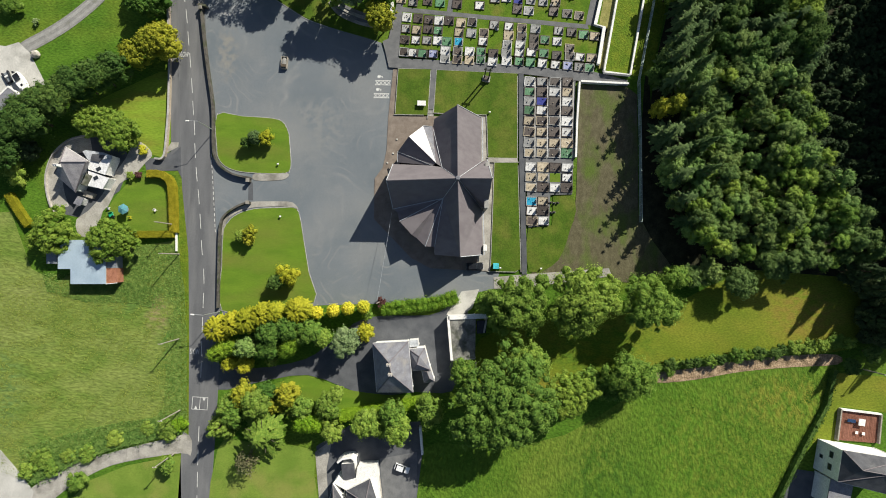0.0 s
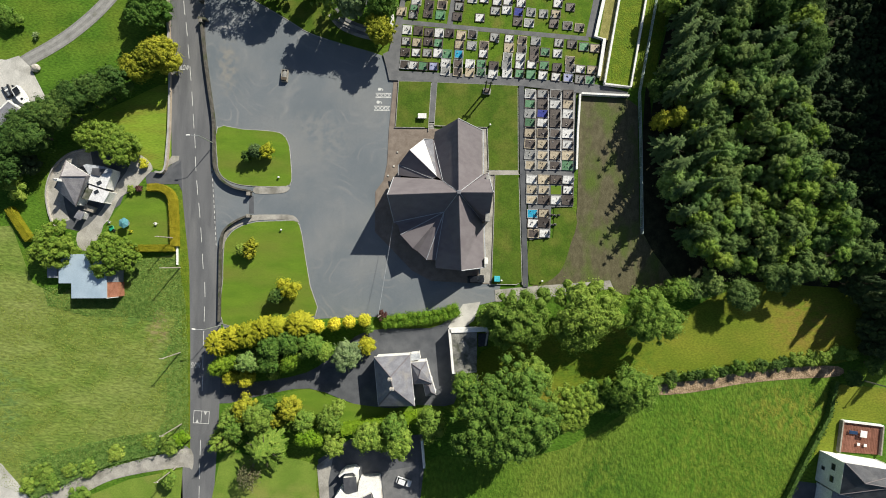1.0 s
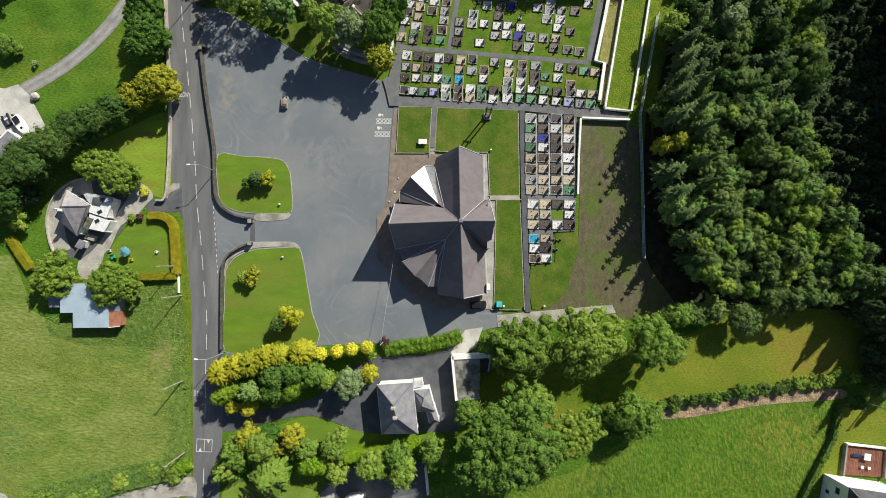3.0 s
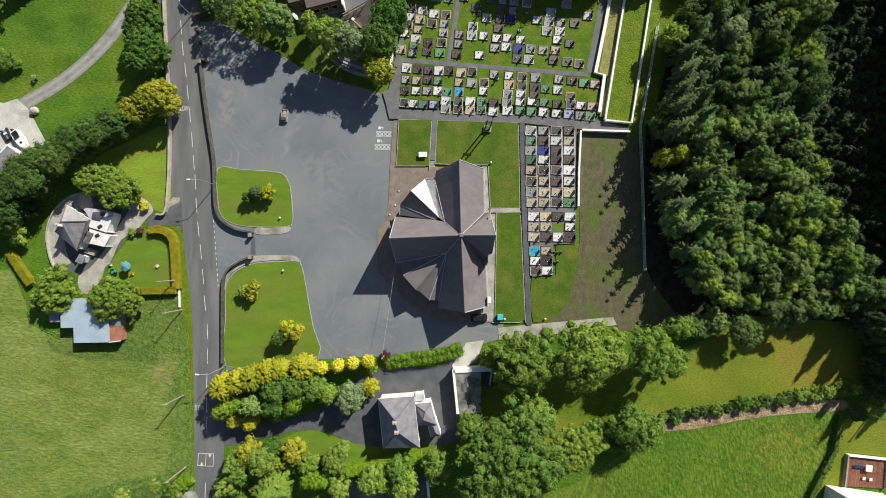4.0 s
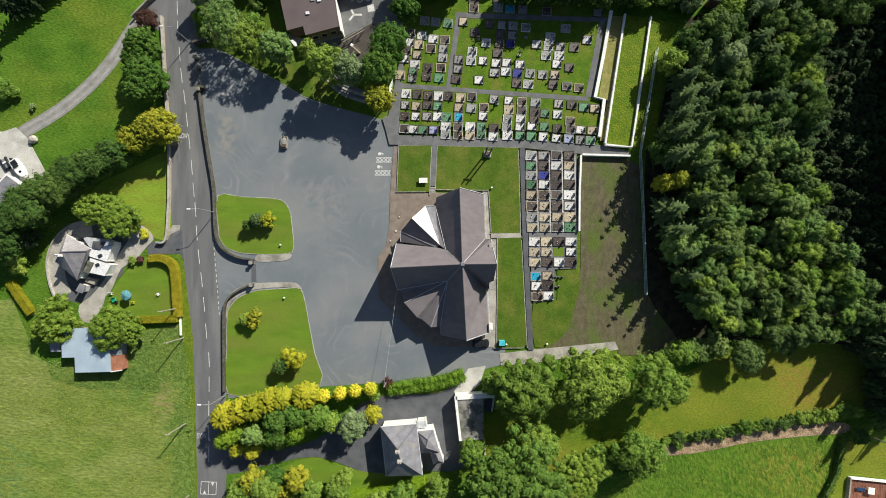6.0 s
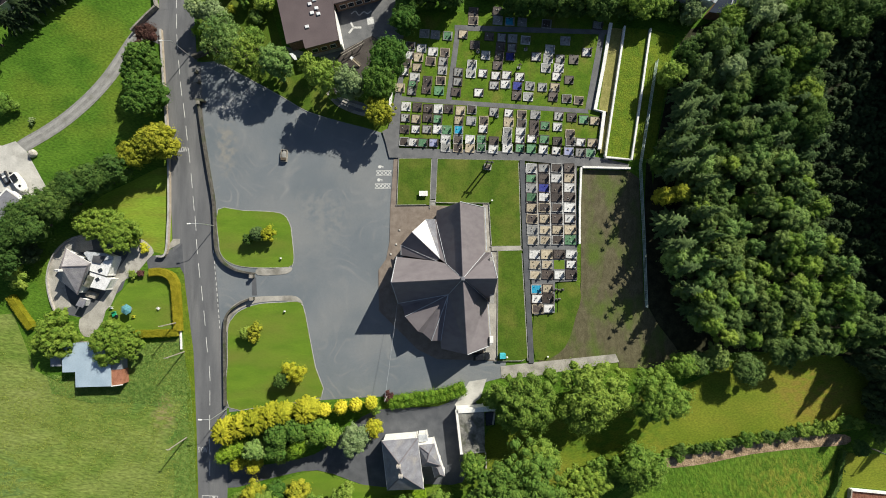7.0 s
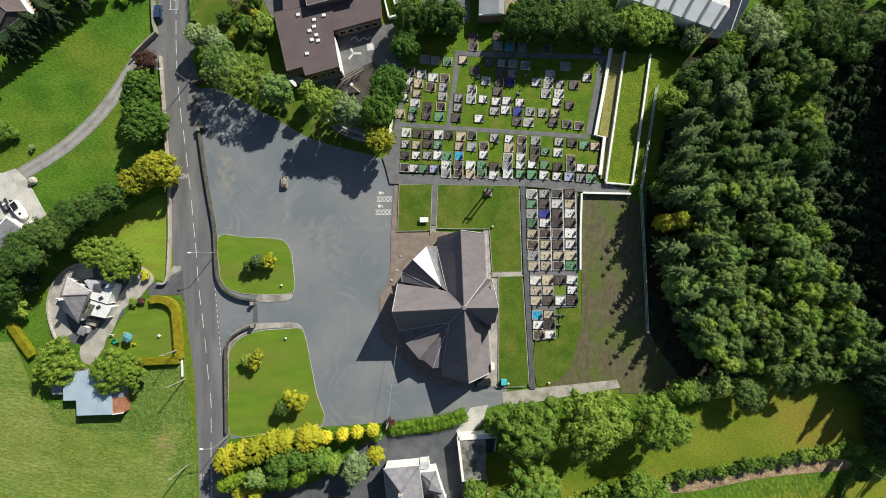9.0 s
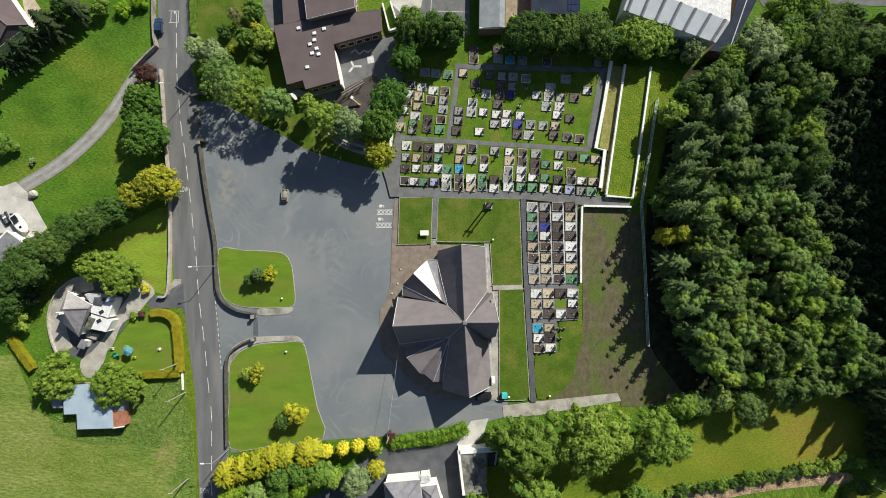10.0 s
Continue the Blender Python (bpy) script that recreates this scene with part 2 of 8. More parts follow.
    car_white=mat("white_car_paint", (0.68, 0.70, 0.72), (0.76, 0.77, 0.79), 1.0, rough=0.2, fine=5, bump=0),
    car_blue=mat("dark_blue_car_paint", (0.02, 0.045, 0.10), (0.03, 0.06, 0.13), 1.0, rough=0.2, fine=5, bump=0),
    tyre=mat("rubber", (0.015, 0.015, 0.016), (0.028, 0.028, 0.03), 3.0, fine=9, bump=0.2),
    cloth_blue=mat("blue_canvas", (0.08, 0.24, 0.28), (0.12, 0.30, 0.34), 2.0, fine=8, bump=0.1),
    leaf_green=leaf("green_leaves", (0.12, 0.215, 0.032), (0.21, 0.318, 0.053)),
    leaf_dark=leaf("dark_green_leaves", (0.052, 0.105, 0.022), (0.098, 0.17, 0.036)),
    leaf_mound=leaf("mound_foliage", (0.14, 0.25, 0.02), (0.235, 0.36, 0.034)),
    leaf_deep=leaf("deep_green_leaves", (0.06, 0.138, 0.022), (0.115, 0.212, 0.036)),
    leaf_giant=leaf("old_tree_leaves", (0.085, 0.165, 0.027), (0.15, 0.25, 0.044)),
    leaf_bright=leaf("bright_green_leaves", (0.16, 0.29, 0.016), (0.22, 0.37, 0.026)),
    leaf_gold=leaf("golden_foliage", (0.25, 0.275, 0.02), (0.44, 0.445, 0.034)),
    leaf_yellow=leaf("lemon_foliage", (0.50, 0.485, 0.035), (0.78, 0.715, 0.065)),
    leaf_olive=leaf("olive_leaves", (0.16, 0.25, 0.036), (0.235, 0.33, 0.058)),
    leaf_lime=leaf("lime_leaves", (0.135, 0.22, 0.028), (0.215, 0.308, 0.046)),
    leaf_pale=leaf("silvery_green_leaves", (0.19, 0.265, 0.1), (0.29, 0.37, 0.17)),
    leaf_sage=leaf("sage_green_leaves", (0.138, 0.24, 0.058), (0.22, 0.335, 0.095)),
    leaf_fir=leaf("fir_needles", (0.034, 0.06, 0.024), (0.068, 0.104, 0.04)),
    leaf_spruce=leaf("spruce_needles", (0.075, 0.132, 0.044), (0.134, 0.204, 0.072)),
    leaf_wood=leaf("woodland_leaves", (0.095, 0.158, 0.042), (0.172, 0.25, 0.068)),
    leaf_amber=leaf("amber_foliage", (0.21, 0.238, 0.022), (0.37, 0.378, 0.036)),
    leaf_red=leaf("purple_leaves", (0.078, 0.036, 0.034), (0.135, 0.068, 0.055)),
    leaf_brown=leaf("bare_brown_twigs", (0.144, 0.138, 0.068), (0.221, 0.216, 0.112)),
    hedge=leaf("clipped_hedge_leaves", (0.115, 0.225, 0.02), (0.185, 0.31, 0.032)),
    hedge_gold=leaf("golden_hedge_leaves", (0.25, 0.24, 0.016), (0.36, 0.33, 0.026)),
    blade_meadow=leaf("meadow_blades", (0.175, 0.235, 0.04), (0.235, 0.28, 0.06)),
    blade_pasture=leaf("pasture_blades", (0.062, 0.145, 0.012), (0.1, 0.19, 0.018)),
    blade_weed=leaf("weed_blades", (0.11, 0.205, 0.04), (0.19, 0.29, 0.068)),
    chip_w=mat("white_marble", (0.43, 0.432, 0.43), (0.64, 0.638, 0.63), 2.0, rough=0.6, fine=14, bump=0.2, vary=0.16),
    chip_g=mat("grey_granite", (0.225, 0.23, 0.228), (0.345, 0.348, 0.345), 2.0, rough=0.5, fine=14, bump=0.2, vary=0.2),
    chip_k=mat("dark_granite", (0.05, 0.04, 0.036), (0.085, 0.068, 0.058), 2.0, rough=0.4, fine=14, bump=0.2, vary=0.4),
    chip_t=mat("tan_chippings", (0.33, 0.28, 0.205), (0.47, 0.41, 0.31), 2.0, fine=14, bump=0.3, vary=0.15),
    chip_G=mat("green_chippings", (0.07, 0.17, 0.09), (0.13, 0.25, 0.15), 2.0, rough=0.5, fine=14, bump=0.3, vary=0.3),
    chip_b=mat("blue_glass_chippings", (0.02, 0.25, 0.42), (0.05, 0.36, 0.54), 2.0, rough=0.5, fine=14, bump=0.3),
    chip_n=mat("navy_chippings", (0.03, 0.04, 0.20), (0.06, 0.07, 0.30), 2.0, rough=0.5, fine=14, bump=0.3),
    chip_l=mat("lilac_chippings", (0.24, 0.26, 0.42), (0.33, 0.35, 0.52), 2.0, rough=0.5, fine=14, bump=0.3),
)


# ---- builders ----
def mesh_of(bm, name, material):
    me = bpy.data.meshes.new(name)
    bmesh.ops.recalc_face_normals(bm, faces=bm.faces)
    bm.to_mesh(me)
    bm.free()
    me.materials.append(M[material])
    return me


def part(name, bm, material, parent=None, label="", at=None):
    ob = new(name, mesh_of(bm, name, material))
    if at is not None:
        ob.matrix_basis = at
    ob.parent = parent
    return tagged(ob, label) if label else ob


def thing(name, at, label, category, group="", kind=""):
    ob = new(name)
    ob.empty_display_size = 0.3
    ob.matrix_basis = at
    return tagged(ob, label, category, group, kind)


def box(bm, sx, sy, sz, x=0.0, y=0.0, z=0.0, turn=0.0, bevel=0.0):
    """A box that stands on z, optionally turned about its upright axis, with bevelled edges."""
    r = bmesh.ops.create_cube(bm, size=1.0, matrix=Matrix.Translation((x, y, z + sz / 2)) @ Matrix.Rotation(radians(turn), 4, "Z") @ Matrix.Diagonal((sx, sy, sz, 1)))
    if bevel:
        es = list({e for v in r["verts"] for e in v.link_edges})
        bmesh.ops.bevel(bm, geom=es, offset=bevel, segments=1, affect="EDGES")
    return bm


def prism(pts, z0, z1, bm=None):
    """An upright prism over the outline pts."""
    bm = bm or bmesh.new()
    lo = [bm.verts.new((x, y, z0)) for x, y in pts]
    hi = [bm.verts.new((x, y, z1)) for x, y in pts]
    n = len(pts)
    bm.faces.new(hi)
    bm.faces.new(lo[::-1])
    for i in range(n):
        bm.faces.new((lo[i], lo[(i + 1) % n], hi[(i + 1) % n], hi[i]))
    return bm


def sheet(pts, z, depth=0.3):
    """A paved or grassed area: a prism whose top lies at z, triangulated for odd outlines."""
    bm = prism(pts, z - depth, z)
    bmesh.ops.triangulate(bm, faces=[f for f in bm.faces if len(f.verts) > 4])
    return bm


def smooth(pts, closed=True, steps=5):
    """A rounded line through the points (Catmull-Rom)."""
    n, out = len(pts), []
    for i in range(n if closed else n - 1):
        p = [Vector(pts[(i + k) % n] if closed else pts[min(max(i + k, 0), n - 1)]) for k in (-1, 0, 1, 2)]
        for s in range(steps):
            t = s / steps
            q = 0.5 * (2 * p[1] + (p[2] - p[0]) * t + (2 * p[0] - 5 * p[1] + 4 * p[2] - p[3]) * t * t + (3 * p[1] - p[0] - 3 * p[2] + p[3]) * t ** 3)
            out.append((q.x, q.y))
    if not closed:
        out.append(tuple(pts[-1]))
    return out


def ribbon(line, width, z0, z1, bm=None, shift=0.0):
    """A band of the given width along a line, from z0 up to z1."""
    bm = bm or bmesh.new()
    rows = []
    n = len(line)
    for i in range(n):
        a, b = Vector(line[max(i - 1, 0)]), Vector(line[min(i + 1, n - 1)])
        d = (b - a).normalized()
        s = Vector((d.y, -d.x))
        c = Vector(line[i])
        l, r = c + s * (shift - width / 2), c + s * (shift + width / 2)
        rows.append([bm.verts.new((*q, z)) for q, z in ((l, z0), (l, z1), (r, z1), (r, z0))])
    for a, b in zip(rows, rows[1:]):
        for i in range(4):
            bm.faces.new((a[i], b[i], b[(i + 1) % 4], a[(i + 1) % 4]))
    bm.faces.new(rows[0])
    bm.faces.new(rows[-1][::-1])
    return bm


def along(line, step, left=0.0):
    """Points and directions at even steps along a line."""
    line = [Vector(p) for p in line]
    out = []
    for a, b in zip(line, line[1:]):
        d = (b - a).length
        while left <= d and d > 0:
            q = a.lerp(b, left / d)
            out.append((q.x, q.y, math.degrees(math.atan2(b.y - a.y, b.x - a.x))))
            left += step
        left -= d
    return out


def tube(bm, a, b, r0, r1, sides=8):
    a, b = Vector(a), Vector(b)
    turn = (b - a).to_track_quat("Z", "Y").to_matrix().to_4x4()
    bmesh.ops.create_cone(bm, cap_ends=True, segments=sides, radius1=r0, radius2=r1, depth=(b - a).length,
                          matrix=Matrix.Translation((a + b) / 2) @ turn)
    return bm


def area(name, pts, z, material, label, category, depth=0.3):
    ob = part(name, sheet(pts, z, depth), material)
    return tagged(ob, label, category, kind="structure")


def kerbs(owner, line, z, height=0.12, width=0.16, length=0.95):
    """Kerb stones, each a piece of its own, along a line."""
    bm = box(bmesh.new(), length - 0.02, width, height + 0.3, 0, 0, -0.3, bevel=0.02)
    me = mesh_of(bm, "kerb_stone", "kerb")
    for x, y, a in along(line, length):
        k = new("kerb_stone", me)
        k.matrix_basis = pose(x, y, z + height, 0, 0, a) @ Matrix.Translation((length / 2, 0, -height))
        k.parent = owner


rng = random.Random(7)
nrng = np.random.default_rng(11)


def ball():
    bm = bmesh.new()
    bmesh.ops.create_icosphere(bm, subdivisions=2, radius=1.0)
    v = np.array([list(q.co) for q in bm.verts])
    f = np.array([[q.index for q in p.verts] for p in bm.faces])
    bm.free()
    return v, f


BALL_V, BALL_F = ball()


def card_mesh(name, centres, normals, sizes, material, lobes=(), axes=None):
    """Many small bent leaf sprays, two triangles folded along the middle each, over the dense inner mass of each lobe."""
    n = len(centres)
    nor = normals / np.linalg.norm(normals, axis=1, keepdims=True)
    ref = nrng.normal(size=(n, 3)) if axes is None else np.cross(axes, nor) + nrng.normal(size=(n, 3)) * 0.12
    u = np.cross(nor, ref)
    u /= np.linalg.norm(u, axis=1, keepdims=True)
    v = np.cross(nor, u)
    s = sizes[:, None]
    fold = nor * s * 0.14
    quad = np.stack([centres + u * s * 0.78 - fold, centres + v * s * 0.34 + fold * 0.5, centres - u * s * 0.78 - fold, centres - v * s * 0.34 + fold * 0.5], 1)
    co = quad.reshape(-1, 3)
    faces = np.empty((n * 2, 3), int)
    base = np.arange(n) * 4
    faces[0::2] = np.stack([base, base + 1, base + 3], 1)
    faces[1::2] = np.stack([base + 1, base + 2, base + 3], 1)
    vs, fs, at = [co], [faces], len(co)
    for x, y, z, rx, ry, rz in lobes:
        vs.append(np.array([x, y, z]) + BALL_V * np.array([rx, ry, rz]) * (0.58 + 0.3 * nrng.random((len(BALL_V), 1))))
        fs.append(BALL_F + at)
        at += len(BALL_V)
    me = bpy.data.meshes.new(name)
    me.from_pydata(np.concatenate(vs).tolist(), [], np.concatenate(fs).tolist())
    me.materials.append(M[material])
    return me


def ripple(points, wave, seed=5):
    """Smooth uneven values about zero, roughly from -1 to 1, with the given wavelength in metres."""
    q = np.random.default_rng(seed)
    k = q.normal(size=(7, 3))
    k *= (math.tau / wave) * q.uniform(0.7, 1.5, size=(7, 1)) / np.linalg.norm(k, axis=1, keepdims=True)
    return np.sin(points @ k.T + q.uniform(0, math.tau, 7)).sum(axis=1) / 2.6


def crown_cards(lobes, per_area, size, ragged=1.0, loose=0.27):
    """Leaf sprays over the upper skin of a set of lobes (x, y, z, rx, ry, rz)."""
    cs, ns, ss = [], [], []
    for x, y, z, rx, ry, rz in lobes:
        k = max(14, int(per_area * 3.7 * (rx * ry + rx * rz + ry * rz) / 3 * 2.6))
        d = nrng.normal(size=(k, 3))
        d /= np.linalg.norm(d, axis=1, keepdims=True)
        d[:, 2] = np.where(d[:, 2] < -0.45, -d[:, 2], d[:, 2])
        rad = 1 - 0.3 * nrng.random(k) ** 2 + 0.18 * np.clip(nrng.normal(size=k), -1.2, 2.4)
        c = np.array([x, y, z]) + d * np.array([rx, ry, rz]) * rad[:, None]
        lump, hole = ripple(c, 1.9, 5), ripple(c, 1.15, 8)
        c += d * (ragged * (0.3 * min(rx, 1.3) * lump + 0.1 * min(rx, 1.3) * hole))[:, None]
        keep = hole > -0.95 + 0.25 * (1 - ragged)
        cs.append(c[keep])
        ns.append((d + nrng.normal(size=(k, 3)) * loose + [0, 0, 0.15])[keep])
        ss.append((size * (0.55 + 0.8 * nrng.random(k)))[keep])
    return np.concatenate(cs), np.concatenate(ns), np.concatenate(ss), lobes


def clump_lobes(r, h, seed, count=11):
    """A woodland crown of separate leafy clumps at uneven heights."""
    q = random.Random(seed)
    out = [(0, 0, h - r * 1.25, r * 0.6, r * 0.6, r * 0.8)]
    for i in range(count):
        a = i * 2.39996 + q.uniform(-0.5, 0.5)
        f = math.sqrt((i + 0.4) / count)
        lr = r * 0.33 * math.sqrt(11 / count) * q.uniform(0.8, 1.3)
        z = h - r * (0.3 + 0.85 * f * f) - q.uniform(0, 0.28) * r
        out.append((math.cos(a) * f * r * 0.9, math.sin(a) * f * r * 0.9, z, lr * q.uniform(0.75, 1.35), lr * q.uniform(0.75, 1.35), lr * q.uniform(0.7, 1.2)))
    for i in range(6):
        a = math.tau * (i + q.random() * 0.6) / 6
        out.append((math.cos(a) * r * 0.6, math.sin(a) * r * 0.6, h * 0.45 + q.uniform(-0.4, 0.4), r * 0.36, r * 0.36, r * 0.5))
    return out


def spruce_cards(r, h, seed):
    """Tiers of straight boughs that stand out like spokes, each fringed with twigs along it."""
    q = np.random.default_rng(seed)
    cs, ns, ss, us, lobes = [], [], [], [], [(0, 0, h * 0.42, r * 0.36, r * 0.36, h * 0.4)]
    tiers = 8
    for j in range(tiers):
        f = (j + 0.7) / tiers
        z, reach = h * (0.98 - 0.72 * f), r * f ** 0.8
        k = int(6 + 5 * f)
        for i in range(k):
            a = math.tau * (i + q.random() * 0.7) / k + j * 1.3
            rr = reach * q.uniform(0.7, 1.15)
            n = int((30 + 70 * f) * max(0.6, min(2.0, r / 3.4)))
            u = q.random(n) ** 0.7
            side = q.normal(size=n) * 0.13 * rr * (1.15 - u)
            out = np.array([math.cos(a), math.sin(a), 0])
            c = np.stack([math.cos(a) * rr * u - math.sin(a) * side, math.sin(a) * rr * u + math.cos(a) * side, z + 0.1 * rr - 0.32 * rr * u * u - 0.3 * np.abs(side)], 1)
            cs.append(c)
            ns.append(np.array([math.cos(a) * 0.3, math.sin(a) * 0.3, 1]) + q.normal(size=(n, 3)) * 0.2)
            us.append(out + np.stack([-math.sin(a) * side, math.cos(a) * side, -0.4 * u], 1) * 1.6)
            ss.append(0.46 * (0.6 + 0.7 * q.random(n)) * (0.65 + 0.35 * f))
    return np.concatenate(cs), np.concatenate(ns), np.concatenate(ss), lobes, np.concatenate(us)


def plume_cards(r, h, seed):
    """A dense rounded conifer: upswept fronds laid over one another from the tip to the skirt."""
    q = np.random.default_rng(seed)
    cs, ns, ss, us = [], [], [], []
    fronds = int(60 + 42 * r)
    for i in range(fronds):
        f, a = (i + 0.5) / fronds, i * 2.39996 + q.normal() * 0.15
        top = math.acos(1 - 1.25 * f)
        rad = r * (0.9 + 0.14 * q.normal() * 0.6) * math.sin(min(top, 1.75)) ** 0.85
        base = np.array([math.cos(a) * rad * 0.72, math.sin(a) * rad * 0.72, h * (0.56 + 0.4 * math.cos(top))])
        way = np.array([math.cos(a) * 0.8, math.sin(a) * 0.8, 0.28 - 0.5 * f])
        n = 46
        u = q.random(n)
        side = q.normal(size=n) * 0.2 * r * 0.5 * (1.1 - u)
        across = np.array([-math.sin(a), math.cos(a), 0])
        c = base + way * (u * 0.42 * r)[:, None] + across * side[:, None] + [0, 0, 0.12] * (1 - u)[:, None] - np.array([0, 0, 0.5]) * np.abs(side)[:, None]
        cs.append(c)
        ns.append(np.array([math.cos(a) * (0.3 + f), math.sin(a) * (0.3 + f), 1.1 - 0.5 * f]) + q.normal(size=(n, 3)) * 0.16)
        us.append(way + across * side[:, None])
        ss.append(0.3 * (0.55 + 0.7 * q.random(n)))
    lobes = [(0, 0, h * 0.5, r * 0.88, r * 0.88, h * 0.46)]
    return np.concatenate(cs), np.concatenate(ns), np.concatenate(ss), lobes, np.concatenate(us)


def broad_lobes(r, h, count, seed, flat=0.72, lobe=0.33, elong=1.0):
    """Lobes of a broad crown: an uneven dome."""
    q = random.Random(seed)
    zc = h - r * flat
    out = [(0, 0, zc, r * 0.58 * elong, r * 0.58, r * flat * 0.76)]
    bulge = [q.uniform(0, math.tau) for k in range(3)]
    for i in range(count):
        a = i * 2.39996 + q.uniform(-0.4, 0.4)
        f = math.sqrt((i + 0.5) / count) * q.uniform(0.82, 1.08)
        lr = r * lobe * q.uniform(0.5, 1.32)
        side = 1 + 0.11 * math.sin(2 * a + bulge[0]) + 0.09 * math.sin(3 * a + bulge[1]) + 0.06 * math.sin(5 * a + bulge[2])
        dist = f * (r - lr * 0.75) * side
        up = math.sqrt(max(0.05, 1 - f * f * 0.9))
        out.append((math.cos(a) * dist * elong, math.sin(a) * dist, zc + (r * flat - lr * 0.6) * up * q.uniform(0.8, 1.08), lr, lr, lr * 0.85))
    z = zc - r * 0.35
    while z > (0.4 if h > 9 else 0.22) * h + r * 0.2:
        for i in range(7):
            a = math.tau * (i + q.random() * 0.6) / 7
            out.append((math.cos(a) * r * 0.58, math.sin(a) * r * 0.58, z + q.uniform(-0.3, 0.3), r * 0.34, r * 0.34, r * 0.34))
        z -= r * 0.5
    return out


def skirt_lobes(r, h, seed):
    """Loose low boughs round the lower half of a crown."""
    q = random.Random(seed + 7)
    out = []
    for i in range(16):
        a, d, w = i * 2.39996, r * q.uniform(0.35, 0.75), r * q.uniform(0.15, 0.24)
        out.append((math.cos(a) * d, math.sin(a) * d, h * q.uniform(0.16, 0.5), w, w, w * 0.9))
    return out


def cone_lobes(r, h, seed, rows=6, base=0.15):
    """Tiers of drooping boughs that taper to a tip."""
    q = random.Random(seed)
    out = [(0, 0, h * 0.94, r * 0.16, r * 0.16, h * 0.09)]
    for j in range(rows):
        f = (j + 0.6) / rows
        z = h * (0.92 - (0.92 - base) * f)
        rr = r * f ** 0.8
        k = max(4, int(4 + 8 * f))
        for i in range(k):
            a = math.tau * (i + q.random() * 0.7) / k + j
            d = rr * 0.7 * q.uniform(0.8, 1.15)
            out.append((math.cos(a) * d, math.sin(a) * d, z + q.uniform(-0.2, 0.2), rr * 0.32 + 0.12, rr * 0.32 + 0.12, h / rows * 0.6))
    return out


def trunk_mesh(r, h, seed, limbs=5):
    q = random.Random(seed)
    bm = bmesh.new()
    t = 0.045 * r + 0.08
    tube(bm, (0, 0, -0.2), (0.05 * r, 0.02 * r, h * 0.45), t, t * 0.7, 8)
    tube(bm, (0.05 * r, 0.02 * r, h * 0.44), (0, 0, h * 0.82), t * 0.7, t * 0.25, 7)
    for i in range(limbs):
        a = math.tau * (i + q.random() * 0.6) / limbs
        z = h * q.uniform(0.3, 0.55)
        tube(bm, (0.03 * r, 0, z), (math.cos(a) * r * 0.6, math.sin(a) * r * 0.6, z + h * q.uniform(0.12, 0.28)), t * 0.45, t * 0.12, 6)
    return mesh_of(bm, "trunk", "bark")


PROTO = {}


def crown_shape(kind, r, h, seed):
    if kind == "cone":
        return crown_cards(cone_lobes(r, h, seed), 9.0, 0.28)
    if kind == "wood":
        return crown_cards(clump_lobes(r, h, seed, 13), 12.0, 0.32, ragged=0.6, loose=0.2)
    if kind == "grove":
        return crown_cards(clump_lobes(r, h, seed, 34), 11.0, 0.33, ragged=0.6, loose=0.2)
    if kind == "spruce":
        return spruce_cards(r, h, seed)
    if kind == "bush":
        return crown_cards(broad_lobes(r, h, 14, seed, flat=min(0.9, h / r * 0.55), lobe=0.34), 13.0, 0.22)
    if kind == "plume":
        return plume_cards(r, h, seed)
    if kind == "mound":
        q = random.Random(seed)
        lobes = [(0, 0, h * 0.5, r * 0.86, r * 0.86, h * 0.46)]
        for i in range(30):
            f, a = (i + 0.5) / 30, i * 2.39996
            up = math.acos(1 - 1.15 * f)
            lobes.append((math.cos(a) * r * 0.7 * math.sin(up), math.sin(a) * r * 0.7 * math.sin(up), h * (0.5 + 0.38 * math.cos(up)), r * q.uniform(0.2, 0.3), r * q.uniform(0.2, 0.3), r * 0.3))
        return crown_cards(lobes, 15.0, 0.2, ragged=0.3)
    if kind == "airy":
        return crown_cards(broad_lobes(r, h, 40, seed, flat=0.95, lobe=0.17)[1:41] + skirt_lobes(r, h, seed), 11.0, 0.3)
    if kind == "feather":
        return crown_cards(broad_lobes(r, h, 60, seed, flat=0.9, lobe=0.19) + skirt_lobes(r, h, seed), 8.0, 0.3)
    if kind == "spray":
        return crown_cards(broad_lobes(r, h, 16, seed, flat=0.8, lobe=0.26), 4.5, 0.34)
    if kind == "dome":
        return crown_cards(broad_lobes(r, h, 95, seed, flat=0.62, lobe=0.15), 7.5, 0.29, ragged=0.7)
    if kind == "giant":
        return crown_cards(broad_lobes(r, h, 230, seed, flat=0.66, lobe=0.105), 6.5, 0.38)
    if kind == "big":
        return crown_cards(broad_lobes(r, h, 84, seed, flat=0.74, lobe=0.175), 7.0, 0.34)
    return crown_cards(broad_lobes(r, h, 36, seed, flat=0.78, lobe=0.27), 7.0, 0.35)


def crown_mesh(kind, r, h, seed, leaves):
    c, n, s, lobes, *axes = crown_shape(kind, r, h, seed)
    return card_mesh("crown", c, n, s, leaves, () if kind in ("spray", "airy") else lobes, axes[0] if axes else None)


